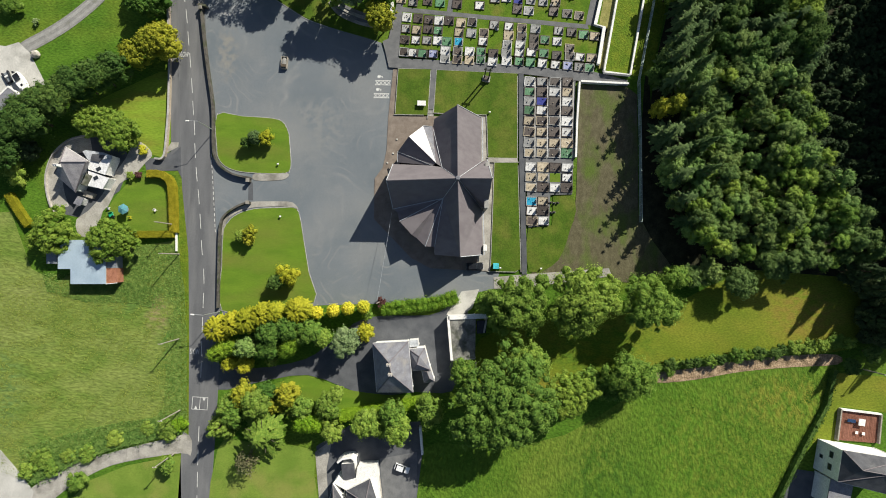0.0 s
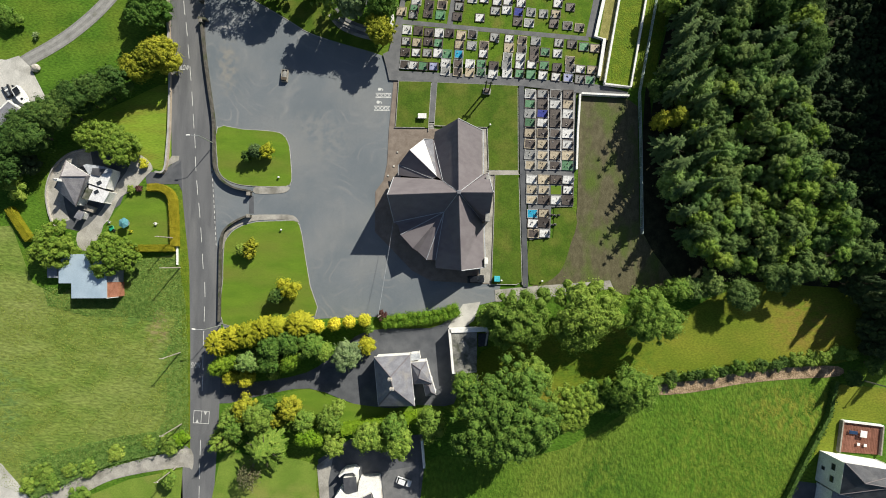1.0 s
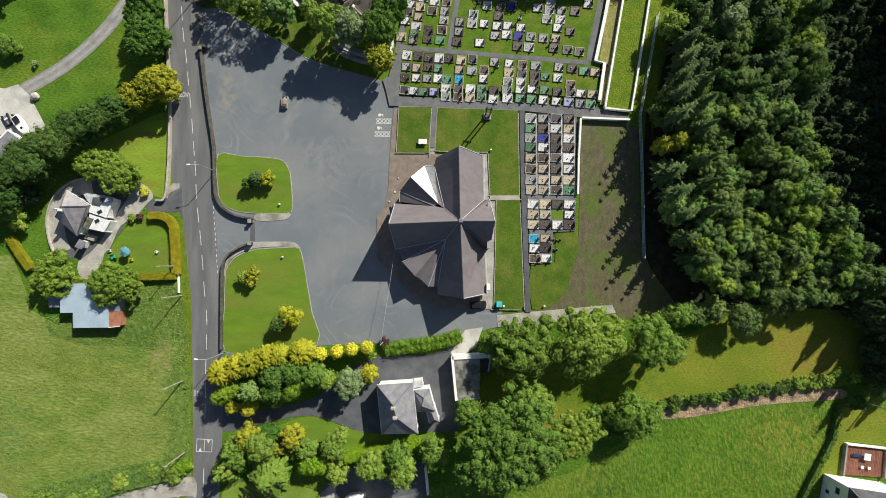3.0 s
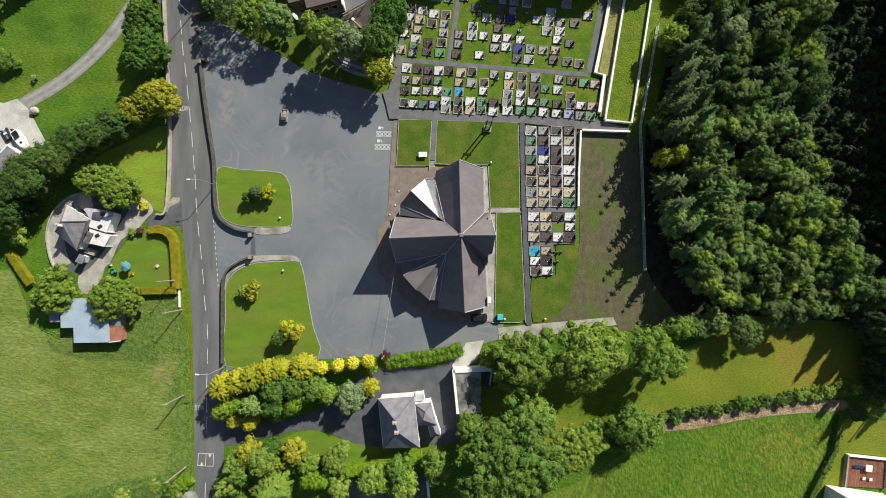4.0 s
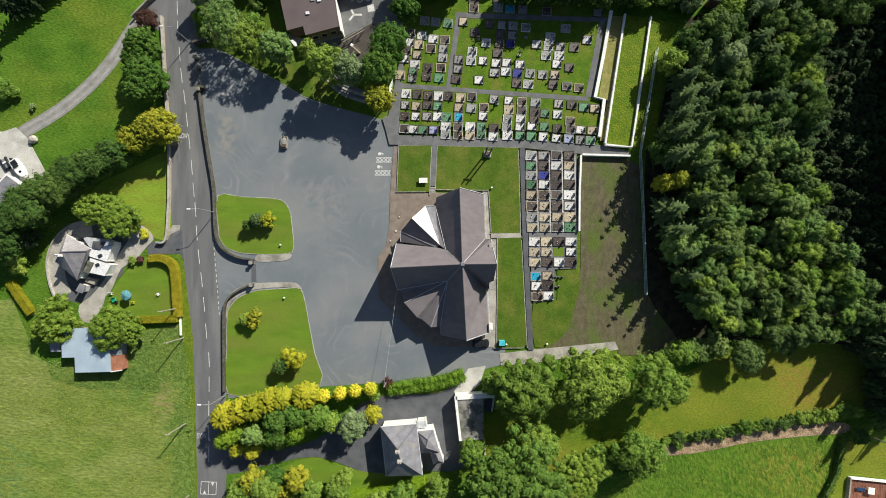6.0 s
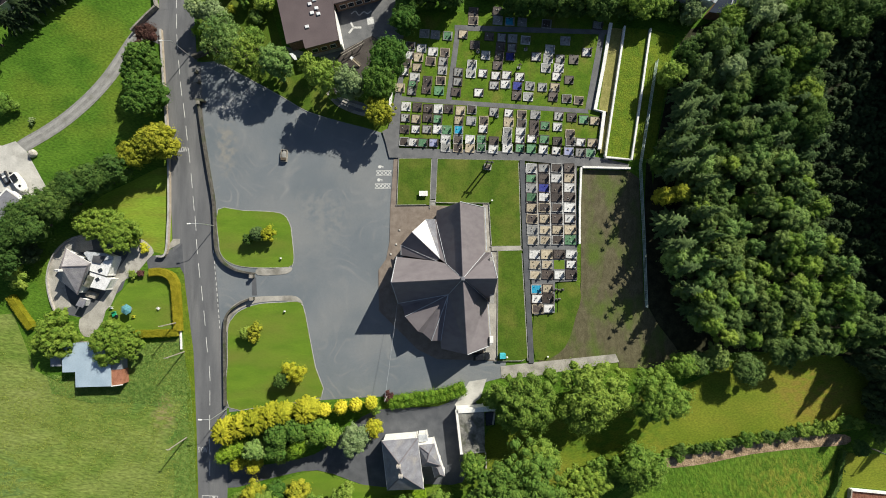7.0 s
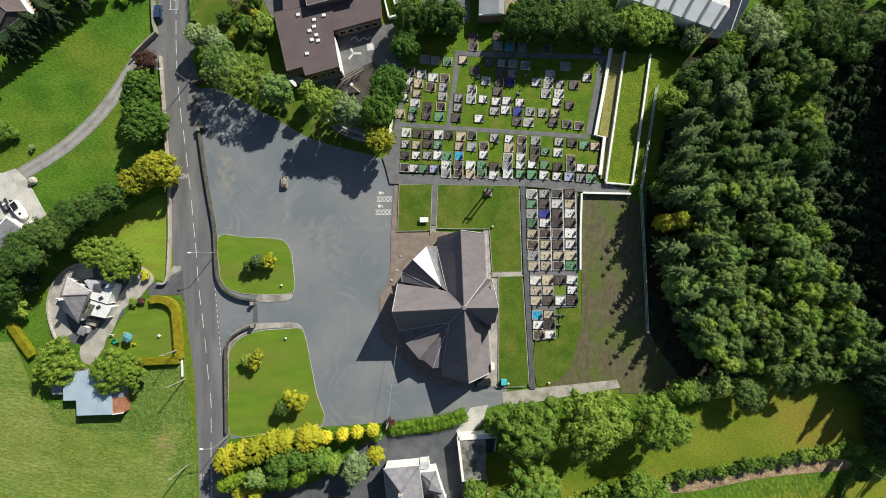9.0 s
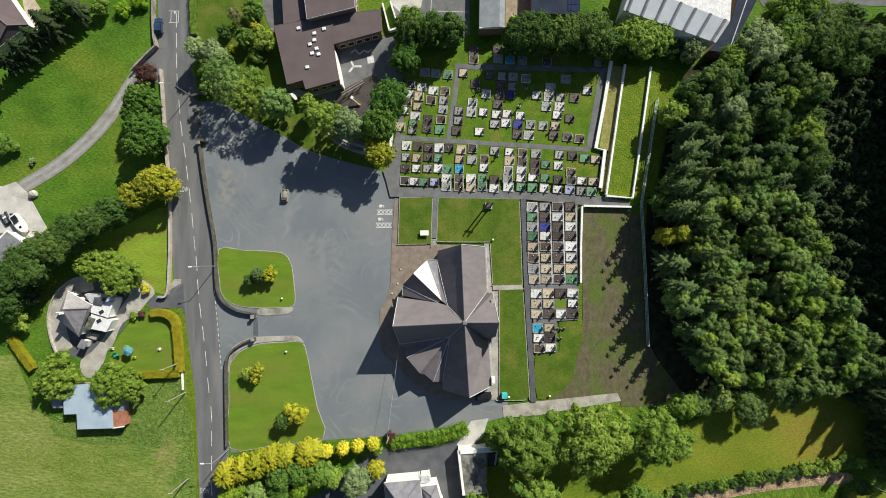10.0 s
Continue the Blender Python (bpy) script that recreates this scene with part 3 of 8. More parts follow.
def tree(at, r, h, kind, leaves, label, category="tree", group="", seed=None, sx=1.0, sy=1.0, turn=None):
    """A tree of crown radius r and height h. A few meshes of each kind and size are shared; each copy is turned and sized."""
    step = 1.3
    cls = (kind, leaves, round(math.log(r) / math.log(step)), round(math.log(h) / math.log(1.5)), rng.randrange(3))
    if cls not in PROTO:
        br, bh = step ** cls[2], 1.5 ** cls[3]
        s = hash(cls[2:]) % 977 + len(kind) * 31
        PROTO[cls] = (br, bh, trunk_mesh(br, bh, s), crown_mesh(kind, br, bh, s, leaves))
    br, bh, tm, cm = PROTO[cls]
    name = "shrub" if category in ("shrub", "bush") else "tree"
    a = rng.uniform(0, 360) if turn is None else turn
    root = thing(name, pose(at[0], at[1], 0, 0, 0, a) @ Matrix.Diagonal((r / br * sx, r / br * sy, h / bh, 1)), label, category, group)
    for nm, me in (("trunk", tm), ("crown", cm)):
        o = new(nm, me)
        o.parent = root
    return root


def tufts(name, poly, count, size, leaves, label, lean=0.16, streak=0.0):
    """Coarse grass as many small sprays over an outline."""
    xs, ys = [p[0] for p in poly], [p[1] for p in poly]
    pts = []
    while len(pts) < count:
        q = (rng.uniform(min(xs), max(xs)), rng.uniform(min(ys), max(ys)))
        if streak:
            bend = 0.25 * math.sin(q[0] * 0.05)
            u, v = q[0] * math.cos(streak + bend) + q[1] * math.sin(streak + bend), q[1] * math.cos(streak + bend) - q[0] * math.sin(streak + bend)
            dense = noise.noise(Vector((u * 0.14, v * 0.6, 3))) * 1.3 + noise.noise(Vector((q[0] * 0.05, q[1] * 0.05, 7)))
        else:
            dense = noise.noise(Vector((q[0] * 0.12, q[1] * 0.12, 3)))
        if inside(q, poly) and dense + rng.random() * 0.9 > (0.55 if streak else 0.25):
            pts.append(q)
    c = np.c_[np.array(pts), np.full(count, 0.06)]
    nn = nrng.normal(size=(count, 3)) * lean + [0, 0, 1]
    ob = new(name, card_mesh(name, c, nn, size * (0.5 + nrng.random(count)), leaves))
    return tagged(ob, label, "grass", kind="stuff")


def inside(p, poly):
    hit = False
    for (x0, y0), (x1, y1) in zip(poly, poly[1:] + poly[:1]):
        if (y0 > p[1]) != (y1 > p[1]) and p[0] < (x1 - x0) * (p[1] - y0) / (y1 - y0) + x0:
            hit = not hit
    return hit


# ---- ground and fields ----
bm = bmesh.new()
bmesh.ops.create_grid(bm, x_segments=8, y_segments=8, size=2200)
tagged(part("ground", bm, "field"), "green farmland grass around the churchyard", "ground", kind="structure")
area("meadow", [(-135.82, 9.54), (-109.94, 11.56), (-104.09, -2.52), (-97.46, -5.89), (-81.49, 2.98), (-66.91, 5.45), (-64.08, -13.49), (-62.81, -35.68), (-64.20, -42.33), (-79.07, -45.78), (-93.50, -52.37), (-103.15, -56.08), (-132.11, -45.93)], 0.03,
     "meadow", "rough unmown meadow of yellowish green grass", "meadow")
area("pasture", smooth([(29.90, -39.92), (51.75, -26.62), (70.93, -23.78), (95.25, -21.48), (92.74, -31.36), (87.95, -40.97), (81.13, -54.61), (73.70, -70.84), (16.76, -72.65), (-5.42, -72.02), (-5.58, -45.02), (10.68, -43.19)], steps=3), 0.03,
     "pasture", "deep green tussocky pasture beside the houses", "pasture")
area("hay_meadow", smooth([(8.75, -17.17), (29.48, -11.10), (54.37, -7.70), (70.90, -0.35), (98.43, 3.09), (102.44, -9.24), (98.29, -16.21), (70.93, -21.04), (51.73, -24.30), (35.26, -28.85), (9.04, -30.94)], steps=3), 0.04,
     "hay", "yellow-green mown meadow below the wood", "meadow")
area("bank", smooth([(51.73, -24.30), (61.33, -22.80), (72.30, -20.73), (84.62, -19.17), (95.54, -18.74), (95.80, -21.06), (84.61, -22.04), (72.30, -23.47), (61.35, -25.68), (52.02, -26.62)], steps=3), 0.12,
     "bank", "bare brown earth bank along the field ditch", "earth bank")

area("verge", smooth([(51.0, -23.9), (60.6, -21.6), (70.2, -19.6), (81.0, -18.0), (89.2, -16.3), (97.6, -14.2), (98.4, -17.4), (84.6, -19.4), (72.3, -20.9), (61.3, -23.0), (51.7, -25.0)], steps=3), 0.07,
     "terrace_grass", "bright rough grass above the field ditch", "verge")

# ---- road ----
ROAD = smooth([(-70.69, 125.03), (-70.23, 107.21), (-69.80, 92.50), (-68.96, 79.36), (-67.53, 64.86), (-65.96, 49.06), (-64.56, 34.59), (-62.95, 20.38), (-61.60, 4.88), (-60.12, -13.39), (-59.76, -31.46), (-60.08, -46.60), (-60.46, -60.25), (-60.78, -75.13)], closed=False, steps=6)
road = tagged(part("road", ribbon(ROAD, 8.1, -0.25, 0.06), "road"), "grey two-lane asphalt road with white centre dashes", "road", kind="structure")
dash = mesh_of(box(bmesh.new(), 3.7, 0.15, 0.008), "lane_dash", "line")
DASHES = [(-70.05, 96.02), (-70.00, 90.75), (-69.91, 85.49), (-69.68, 80.24), (-69.09, 73.62), (-68.52, 68.07), (-67.67, 62.54), (-66.95, 56.74), (-66.24, 51.10), (-65.51, 44.62), (-64.95, 38.88), (-64.40, 33.88), (-63.98, 28.04), (-63.34, 22.07), (-62.57, 16.42), (-61.86, 10.22), (-61.22, 3.62), (-60.41, -3.43), (-60.29, -9.47), (-60.27, -15.49), (-60.20, -21.34), (-60.11, -26.62), (-60.00, -42.21), (-59.95, -47.97), (-59.86, -53.29), (-59.76, -58.87), (-59.65, -64.43)]
for i, (x, y) in enumerate(DASHES):
    (ax, ay), (bx, by) = DASHES[max(i - 1, 0)], DASHES[min(i + 1, len(DASHES) - 1)]
    d = new("lane_dash", dash)
    d.matrix_basis = pose(x, y, 0.062, 0, 0, math.degrees(math.atan2(by - ay, bx - ax)))
    d.parent = road
short = mesh_of(box(bmesh.new(), 0.75, 0.14, 0.008), "edge_dash", "line")
for x, y, a in along([(-59.82, 26.77), (-58.90, 17.56), (-57.97, 7.28)], 1.35):
    d = new("edge_dash", short)
    d.matrix_basis = pose(x, y, 0.062, 0, 0, a)
    d.parent = road
area("roadside_path", [(-73.66, 87.43), (-72.07, 87.41), (-70.79, 75.03), (-69.48, 59.13), (-68.62, 43.39), (-67.71, 28.88), (-69.94, 26.74), (-71.04, 47.49), (-72.13, 64.92)], 0.10, "road", "narrow tarmac footway beside the roadside wall", "footway")
area("roadside_strip", [(-65.6, 75.0), (-63.7, 75.0), (-62.4, 56.0), (-60.9, 47.5), (-59.5, 38.9), (-58.9, 27.5), (-60.4, 27.5), (-62.0, 38.9), (-63.3, 47.5), (-64.4, 56.0)], 0.056, "road", "tarmac margin below the car park wall", "footway")
area("roadside_strip", [(-58.4, 7.5), (-56.0, 7.5), (-55.9, -12.0), (-57.2, -12.0)], 0.057, "road", "tarmac margin below the lawn wall", "footway")
area("road_mouth", [(-80.43, 85.33), (-74.25, 88.90), (-71.80, 89.60), (-71.29, 82.30), (-73.86, 79.42), (-78.94, 81.67)], 0.065, "road", "tarmac mouth of the farm lane", "road")


def marking(text, at, turn, size, label):
    """Painted words on the road, in the plain built-in face."""
    cu = bpy.data.curves.new(text, "FONT")
    cu.body, cu.size, cu.align_x, cu.align_y, cu.extrude = text, size, "CENTER", "CENTER", 0.004
    ob = new("road_words", cu)
    ob.matrix_basis = pose(at[0], at[1], 0.07, 0, 0, turn) @ Matrix.Diagonal((0.44, 1.0, 1, 1))
    me = bpy.data.meshes.new_from_object(ob.evaluated_get(bpy.context.evaluated_depsgraph_get()))
    bpy.data.objects.remove(ob)
    me.materials.clear()
    me.materials.append(M["line"])
    ob = new("road_words", me)
    ob.matrix_basis = pose(at[0], at[1], 0.07, 0, 0, turn) @ Matrix.Diagonal((0.44, 1.0, 1, 1))
    ob.parent = road
    return tagged(ob, label)


marking("SLOW", (-67.9, 52.55), -4, 1.9, "worn white letters SLOW on the road")
marking("SLOW", (-61.9, -22.2), -2, 1.9, "worn white letters SLOW on the road")
for cx, cy in ((-60.04, -34.78), (-71.44, 96.92)):
    bm = bmesh.new()
    for dx, dy, sx, sy in ((-1.9, 0, 0.12, 3.1), (1.9, 0, 0.12, 3.1), (0, 1.5, 3.7, 0.12), (0, -1.5, 3.7, 0.12), (0, 0, 0.12, 2.9)):
        box(bm, sx, sy, 0.008, dx, dy)
    for s in (-1, 1):
        prism([(s * 0.95 - 0.4, s * 1.4), (s * 0.95 + 0.4, s * 1.4), (s * 0.95, s * 0.55)], 0, 0.008, bm)
    part("road_hump_marking", bm, "line", road, "white boxed hump marking with triangles", pose(cx, cy, 0.066, 0, 0, -2))

# ---- car park, lawns and paths of the church ----
PARK = [(-64.78, 74.78), (-59.73, 75.07), (-54.62, 72.44), (-49.52, 69.52), (-42.98, 65.88), (-37.18, 62.40), (-32.86, 60.81), (-26.83, 59.08), (-21.38, 57.64), (-17.66, 56.49), (-16.78, 54.04), (-14.21, 52.61), (-13.33, 49.88), (-14.09, 37.58), (-5.03, 38.18), (14.17, 2.51), (11.94, -4.72), (6.51, -6.14), (0.25, -7.84), (-15.10, -9.05), (-31.89, -10.00), (-55.42, -12.94), (-56.07, -9.05), (-57.84, 7.71), (-58.92, 24.64), (-59.94, 38.90), (-61.60, 48.94), (-63.36, 63.41)]
area("car_park", PARK, 0.05, "yard", "wide grey tarmac car park with pale tyre marks", "car park")
area("gateway_apron", [(-59.68, 26.77), (-56.48, 23.94), (-49.31, 20.72), (-49.22, 15.63), (-55.52, 11.94), (-57.56, 7.71), (-59.19, 17.56)], 0.058, "yard", "tarmac gateway between the road and the car park", "gateway")
area("gate_threshold", [(-50.16, 20.29), (-49.02, 20.29), (-48.80, 15.77), (-50.07, 15.77)], 0.066, "drive", "dark tarmac strip across the church gateway", "threshold")


def lawn(name, pts, z, label, kerb=True, material="lawn", rounded=2):
    ob = area(name, pts, z, material, label, "lawn")
    if kerb:
        kerbs(ob, pts + pts[:1], z - 0.10, 0.11)
    return ob


LAWN_N = smooth([(-58.76, 37.32), (-52.48, 37.06), (-44.77, 36.65), (-42.05, 35.66), (-40.58, 33.24), (-39.95, 28.97), (-39.60, 25.00), (-40.14, 23.30), (-42.26, 22.72), (-48.64, 22.70), (-53.05, 23.11), (-56.06, 24.23), (-57.81, 26.07), (-58.44, 28.91)], steps=3)
lawn("lawn", LAWN_N, 0.17, "mown lawn island with a pale kerb in the car park")
LAWN_S = smooth([(-55.45, -11.83), (-55.96, -0.69), (-55.98, 7.01), (-55.19, 9.69), (-52.83, 12.09), (-48.47, 13.66), (-42.11, 14.11), (-38.44, 14.13), (-36.99, 12.31), (-35.63, 5.72), (-34.11, -1.95), (-32.60, -9.17), (-44.50, -11.06)], steps=3)
lawn("lawn", LAWN_S, 0.17, "long mown lawn with a pale kerb beside the wall")
area("paved_strip", smooth([(-48.64, 22.56), (-45.09, 22.43), (-40.56, 22.87), (-40.26, 21.88), (-42.23, 21.03), (-48.61, 20.86)], steps=3), 0.14, "concrete", "pale concrete paving along the lawn edge", "paving")
area("paved_strip", smooth([(-57.26, 7.01), (-56.77, 10.52), (-54.14, 13.78), (-49.78, 15.35), (-43.55, 15.66), (-39.02, 15.54), (-37.30, 13.71), (-38.72, 14.27), (-43.53, 14.39), (-48.90, 13.94), (-52.84, 12.51), (-55.48, 9.97), (-56.13, 7.01)], steps=3), 0.14, "concrete", "pale concrete paving curving round the lawn", "paving")
lawn("lawn", [(-13.33, 49.88), (-5.09, 49.89), (-5.59, 38.17), (-13.81, 38.15)], 0.42, "small raised lawn beside the church steps", material="churchyard")
lawn("lawn", [(-3.67, 49.75), (16.60, 49.21), (16.99, 27.75), (9.68, 27.72), (9.11, 38.50), (0.06, 38.62), (-4.18, 38.75)], 0.42, "raised lawn behind the church with the tall crucifix", material="churchyard")
lawn("lawn", [(11.23, 26.60), (17.13, 26.76), (18.35, 0.31), (16.96, -0.53), (10.83, -0.56), (11.10, 13.66)], 0.42, "narrow mown lawn along the church wall", material="churchyard")
lawn("lawn", smooth([(20.05, 10.91), (25.91, 11.22), (25.94, 18.64), (30.42, 19.08), (31.80, 15.16), (30.37, 10.26), (28.67, 4.68), (26.01, 1.19), (20.30, -0.37)], steps=2), 0.16, "mown grass at the end of the graves", kerb=False, material="churchyard")
SOIL = [(32.26, 46.81), (44.08, 46.40), (46.59, 44.55), (47.24, 14.44), (50.6, 8.2), (54.6, 3.0), (57.80, -2.78), (40.85, -2.32), (40.33, 1.00), (20.44, -1.06), (26.02, 2.58), (28.83, 7.47), (31.22, 12.36), (31.82, 19.36)]
area("cleared_ground", SOIL, 0.09, "soil", "cleared brown ground with weeds for new graves", "bare ground")
# church apron
APRON = [(-14.61, 49.88), (-13.48, 49.88), (-13.81, 38.01), (-4.18, 38.04), (9.67, 37.36), (9.68, 27.16), (11.37, 26.88), (11.39, -0.56), (-3.98, -0.10), (-8.89, 2.38), (-15.26, 8.77), (-18.38, 11.84), (-18.47, 21.97), (-16.52, 24.80), (-15.71, 29.05), (-15.50, 37.58)]
area("church_apron", APRON, 0.16, "paver", "brown paving round the church", "paving")
area("east_paving", [(7.6, 38.3), (9.65, 38.3), (9.7, 27.6), (11.25, 26.9), (11.2, -0.4), (7.6, -0.3)], 0.168, "concrete", "pale paving along the east side of the church", "paving")
area("path", [(-4.95, 50.04), (-3.67, 50.04), (-4.18, 39.60), (-5.46, 39.60)], 0.43, "path", "tarmac path between the two lawns", "path")
area("cross_path", [(9.68, 27.58), (16.99, 27.75), (17.13, 26.76), (9.68, 26.59)], 0.44, "concrete", "pale concrete path across the lawns", "path")
area("long_path", [(16.88, 49.21), (18.15, 49.21), (18.82, 27.76), (19.88, -1.06), (18.63, -1.07), (17.42, 27.75)], 0.43, "drive", "dark tarmac path beside the graves", "path")
area("cemetery_walk", [(-15.61, 50.16), (-14.50, 53.90), (-13.21, 52.46), (8.52, 51.77), (36.22, 49.81), (44.09, 47.97), (43.80, 46.54), (31.13, 47.66), (16.88, 49.21), (-13.33, 50.02)], 0.44, "path", "tarmac walk below the cemetery", "path")
area("walk_corner", [(-17.5, 56.7), (-16.7, 54.2), (-15.7, 50.1), (-13.4, 50.0), (-13.2, 54.2), (-14.6, 58.2)], 0.433, "path", "tarmac corner between the cemetery walks", "path")
area("west_walk", [(-16.65, 54.24), (-14.30, 65.67), (-12.53, 74.29), (-11.68, 74.00), (-12.59, 65.65), (-13.24, 54.20)], 0.435, "path", "tarmac walk beside the cemetery wall", "path")
area("back_path", [(11.66, -1.95), (19.05, -1.07), (40.05, 1.00), (40.86, -0.94), (28.08, -2.95), (19.74, -4.39), (11.94, -4.86)], 0.15, "concrete", "pale concrete path behind the church", "path")
area("back_ramp", [(3.89, -5.63), (8.21, -4.96), (6.63, -9.60), (3.75, -11.76), (0.25, -11.43)], 0.14, "slab", "pinkish concrete ramp down to the house yard", "ramp")
for i in range(4):
    st = part("step", box(bmesh.new(), 1.3, 0.34, 0.16 + i * 0.075, bevel=0.01), "kerb", at=pose(*(-4.81, 38.18), 0.0) @ Matrix.Translation((0, i * 0.34, 0)))
    tagged(st, "grey concrete step up to the lawn path", "step", "church steps", "structure")

kerbs(bpy.data.objects["car_park"], smooth([(-57.54, 73.90), (-49.52, 69.52), (-42.98, 65.88), (-37.18, 62.40), (-32.14, 60.52)], closed=False), 0.02, 0.14)
# painted parking bays for the disabled
bay_root = thing("parking_marking", pose(*(-17.27, 45.00), 0.055), "worn white hatched bays painted on the tarmac", "road marking", kind="structure")
for k, (bx, by) in enumerate(((-17.14, 46.29), (-17.40, 43.00))):
    ox, oy = bx - bay_root.matrix_basis.translation.x, by - bay_root.matrix_basis.translation.y
    bm = bmesh.new()
    for dy in (-0.55, 0.55):
        box(bm, 3.9, 0.16, 0.006, 0, dy)
    for i in range(4):
        for s in (-1, 1):
            box(bm, 1.42, 0.15, 0.006, -1.45 + i * 0.97, 0, 0.0005 * (s + 2), turn=48 * s)
    part("bay_hatching", bm, "line", bay_root, at=pose(ox, oy, 0.004))
    bm = bmesh.new()
    bmesh.ops.create_cone(bm, cap_ends=True, segments=14, radius1=0.42, radius2=0.42, depth=0.006, matrix=Matrix.Translation((-1.0, 1.55, 0.003)))
    box(bm, 0.9, 0.18, 0.006, -0.5, 1.7, 0.003, turn=-20)
    box(bm, 0.2, 0.5, 0.006, -0.2, 1.4, 0.0015)
    part("bay_symbol", bm, "line", bay_root, at=pose(ox, oy, 0.004))

# ---- cemetery ground ----
area("cemetery_lawn", [(-12.53, 75.02), (-11.91, 81.52), (-7.71, 86.99), (42.99, 86.31), (40.77, 82.57), (36.79, 61.91), (37.05, 61.05), (36.02, 52.23), (8.34, 54.24), (-13.51, 55.06)], 0.41, "cemetery", "mown cemetery grass between the graves", "lawn")
area("cemetery_path", [(-13.59, 65.66), (7.04, 63.98), (33.96, 61.95), (34.22, 60.80), (7.03, 62.84), (-13.59, 64.51)], 0.44, "path", "tarmac path between two rows of graves", "path")
area("cemetery_path", [(1.13, 83.09), (2.42, 83.08), (-0.07, 64.35), (-1.49, 64.51)], 0.446, "path", "tarmac path up through the graves", "path")
area("cemetery_path", [(37.35, 82.04), (38.77, 82.02), (35.37, 61.64), (33.39, 61.95)], 0.446, "path", "tarmac path along the terrace wall", "path")
area("cemetery_path", [(0.85, 83.68), (39.34, 82.01), (39.17, 80.86), (0.83, 82.23)], 0.452, "path", "tarmac path at the back of the cemetery", "path")
area("terrace", [(40.06, 82.58), (42.90, 82.25), (37.96, 50.78), (36.84, 50.80), (39.03, 61.03), (36.79, 61.91)], 0.46, "dry_grass", "dry yellow grass on the lower terrace", "terrace")
area("terrace", [(50.4, 82.0), (56.4, 80.6), (53.4, 66.0), (50.2, 49.6), (45.0, 49.2)], 0.13, "terrace_grass", "rough grass between the terrace wall and the fence", "terrace")
area("terrace", [(43.62, 82.53), (49.43, 81.88), (44.27, 49.30), (38.23, 49.93)], 0.7, "terrace_grass", "bright green rough grass on the upper terrace", "terrace")

# ---- land west of the road ----
LANE = [(-75.6, 85.6), (-78.4, 83.4), (-80.6, 80.9), (-82.6, 77.9), (-84.4, 75.0), (-87.5, 70.6), (-92.0, 65.6), (-97.61, 60.7), (-103.02, 57.0), (-108.00, 54.10), (-110.12, 52.40)]
tagged(part("farm_lane", ribbon(smooth(LANE, closed=False, steps=4), 3.5, -0.2, 0.055), "gravel"), "grey gravel farm lane curving through grass", "lane", kind="structure")
for side in (-0.85, 0.85):
    tagged(part("wheel_track", ribbon(smooth(LANE, closed=False, steps=4), 0.8, -0.2, 0.06, shift=side), "concrete_worn"), "pale worn wheel track on the lane", "lane", "wheel tracks", "structure")
area("farm_yard", [(-127.54, 55.47), (-113.80, 53.88), (-110.52, 54.99), (-107.58, 52.38), (-102.23, 43.02), (-105.61, 40.20), (-114.08, 33.89), (-126.79, 26.91)], 0.07, "slab", "bleached concrete yard beside the lane", "yard")
area("farm_apron", [(-127.09, 38.28), (-113.54, 42.14), (-107.29, 38.08), (-114.03, 31.76), (-126.79, 26.91)], 0.078, "drive", "dark tarmac in front of the garage", "yard")
area("garden_lawn", smooth([(-90.62, 38.82), (-81.30, 44.30), (-71.34, 48.21), (-70.68, 38.87), (-70.53, 27.45), (-72.93, 26.30), (-79.43, 28.84), (-85.28, 33.10)], steps=3), 0.06, "garden", "mown garden lawn with faint yellow stripes", "lawn")
ARC = smooth([(-90.96, 31.37), (-95.94, 29.93), (-99.69, 26.20), (-101.23, 20.93), (-100.47, 15.68), (-98.91, 11.73)], closed=False)
area("lodge_yard", ARC + [(-91.73, 10.35), (-82.67, 17.46), (-80.04, 25.28), (-83.03, 29.54)], 0.065, "drive", "dark tarmac yard round the lodge", "yard")
tagged(part("yard_strip", ribbon(ARC, 4.2, -0.2, 0.071, shift=-1.9), "yard_beige"), "beige paving inside the curved yard wall", "paving", kind="structure")
area("lodge_drive", smooth([(-79.9, 29.5), (-81.5, 25.64), (-84.94, 20.67), (-86.96, 16.42), (-90.41, 12.17), (-93.19, 10.05), (-92.9, 6.9), (-90.6, 5.6), (-87.48, 9.36), (-86.7, 12.18), (-85.32, 13.59), (-84.11, 16.42), (-82.76, 19.26), (-80.3, 20.7), (-78.3, 22.4), (-76.3, 24.9), (-74.9, 26.4), (-75.42, 28.07), (-77.75, 29.92)], steps=2), 0.075, "yard_beige", "pale patched concrete drive to the lodge", "drive")
area("lodge_gateway", [(-76.77, 25.72), (-72.92, 26.01), (-67.72, 29.16), (-67.09, 21.07), (-68.13, 22.91), (-76.11, 22.59)], 0.07, "drive", "dark tarmac lodge gateway off the road", "gateway")
area("pale_corner", [(-72.22, 26.73), (-70.02, 30.01), (-68.17, 30.02), (-68.28, 28.88)], 0.12, "concrete", "pale concrete corner of the footway", "paving")
area("garden_lawn", smooth([(-85.79, 11.79), (-82.67, 17.18), (-79.20, 20.59), (-76.10, 22.02), (-71.21, 20.34), (-69.94, 15.39), (-69.60, 7.36), (-80.24, 7.03), (-85.25, 8.27)], steps=3), 0.06, "lawn", "small mown garden lawn inside a golden hedge", "lawn")
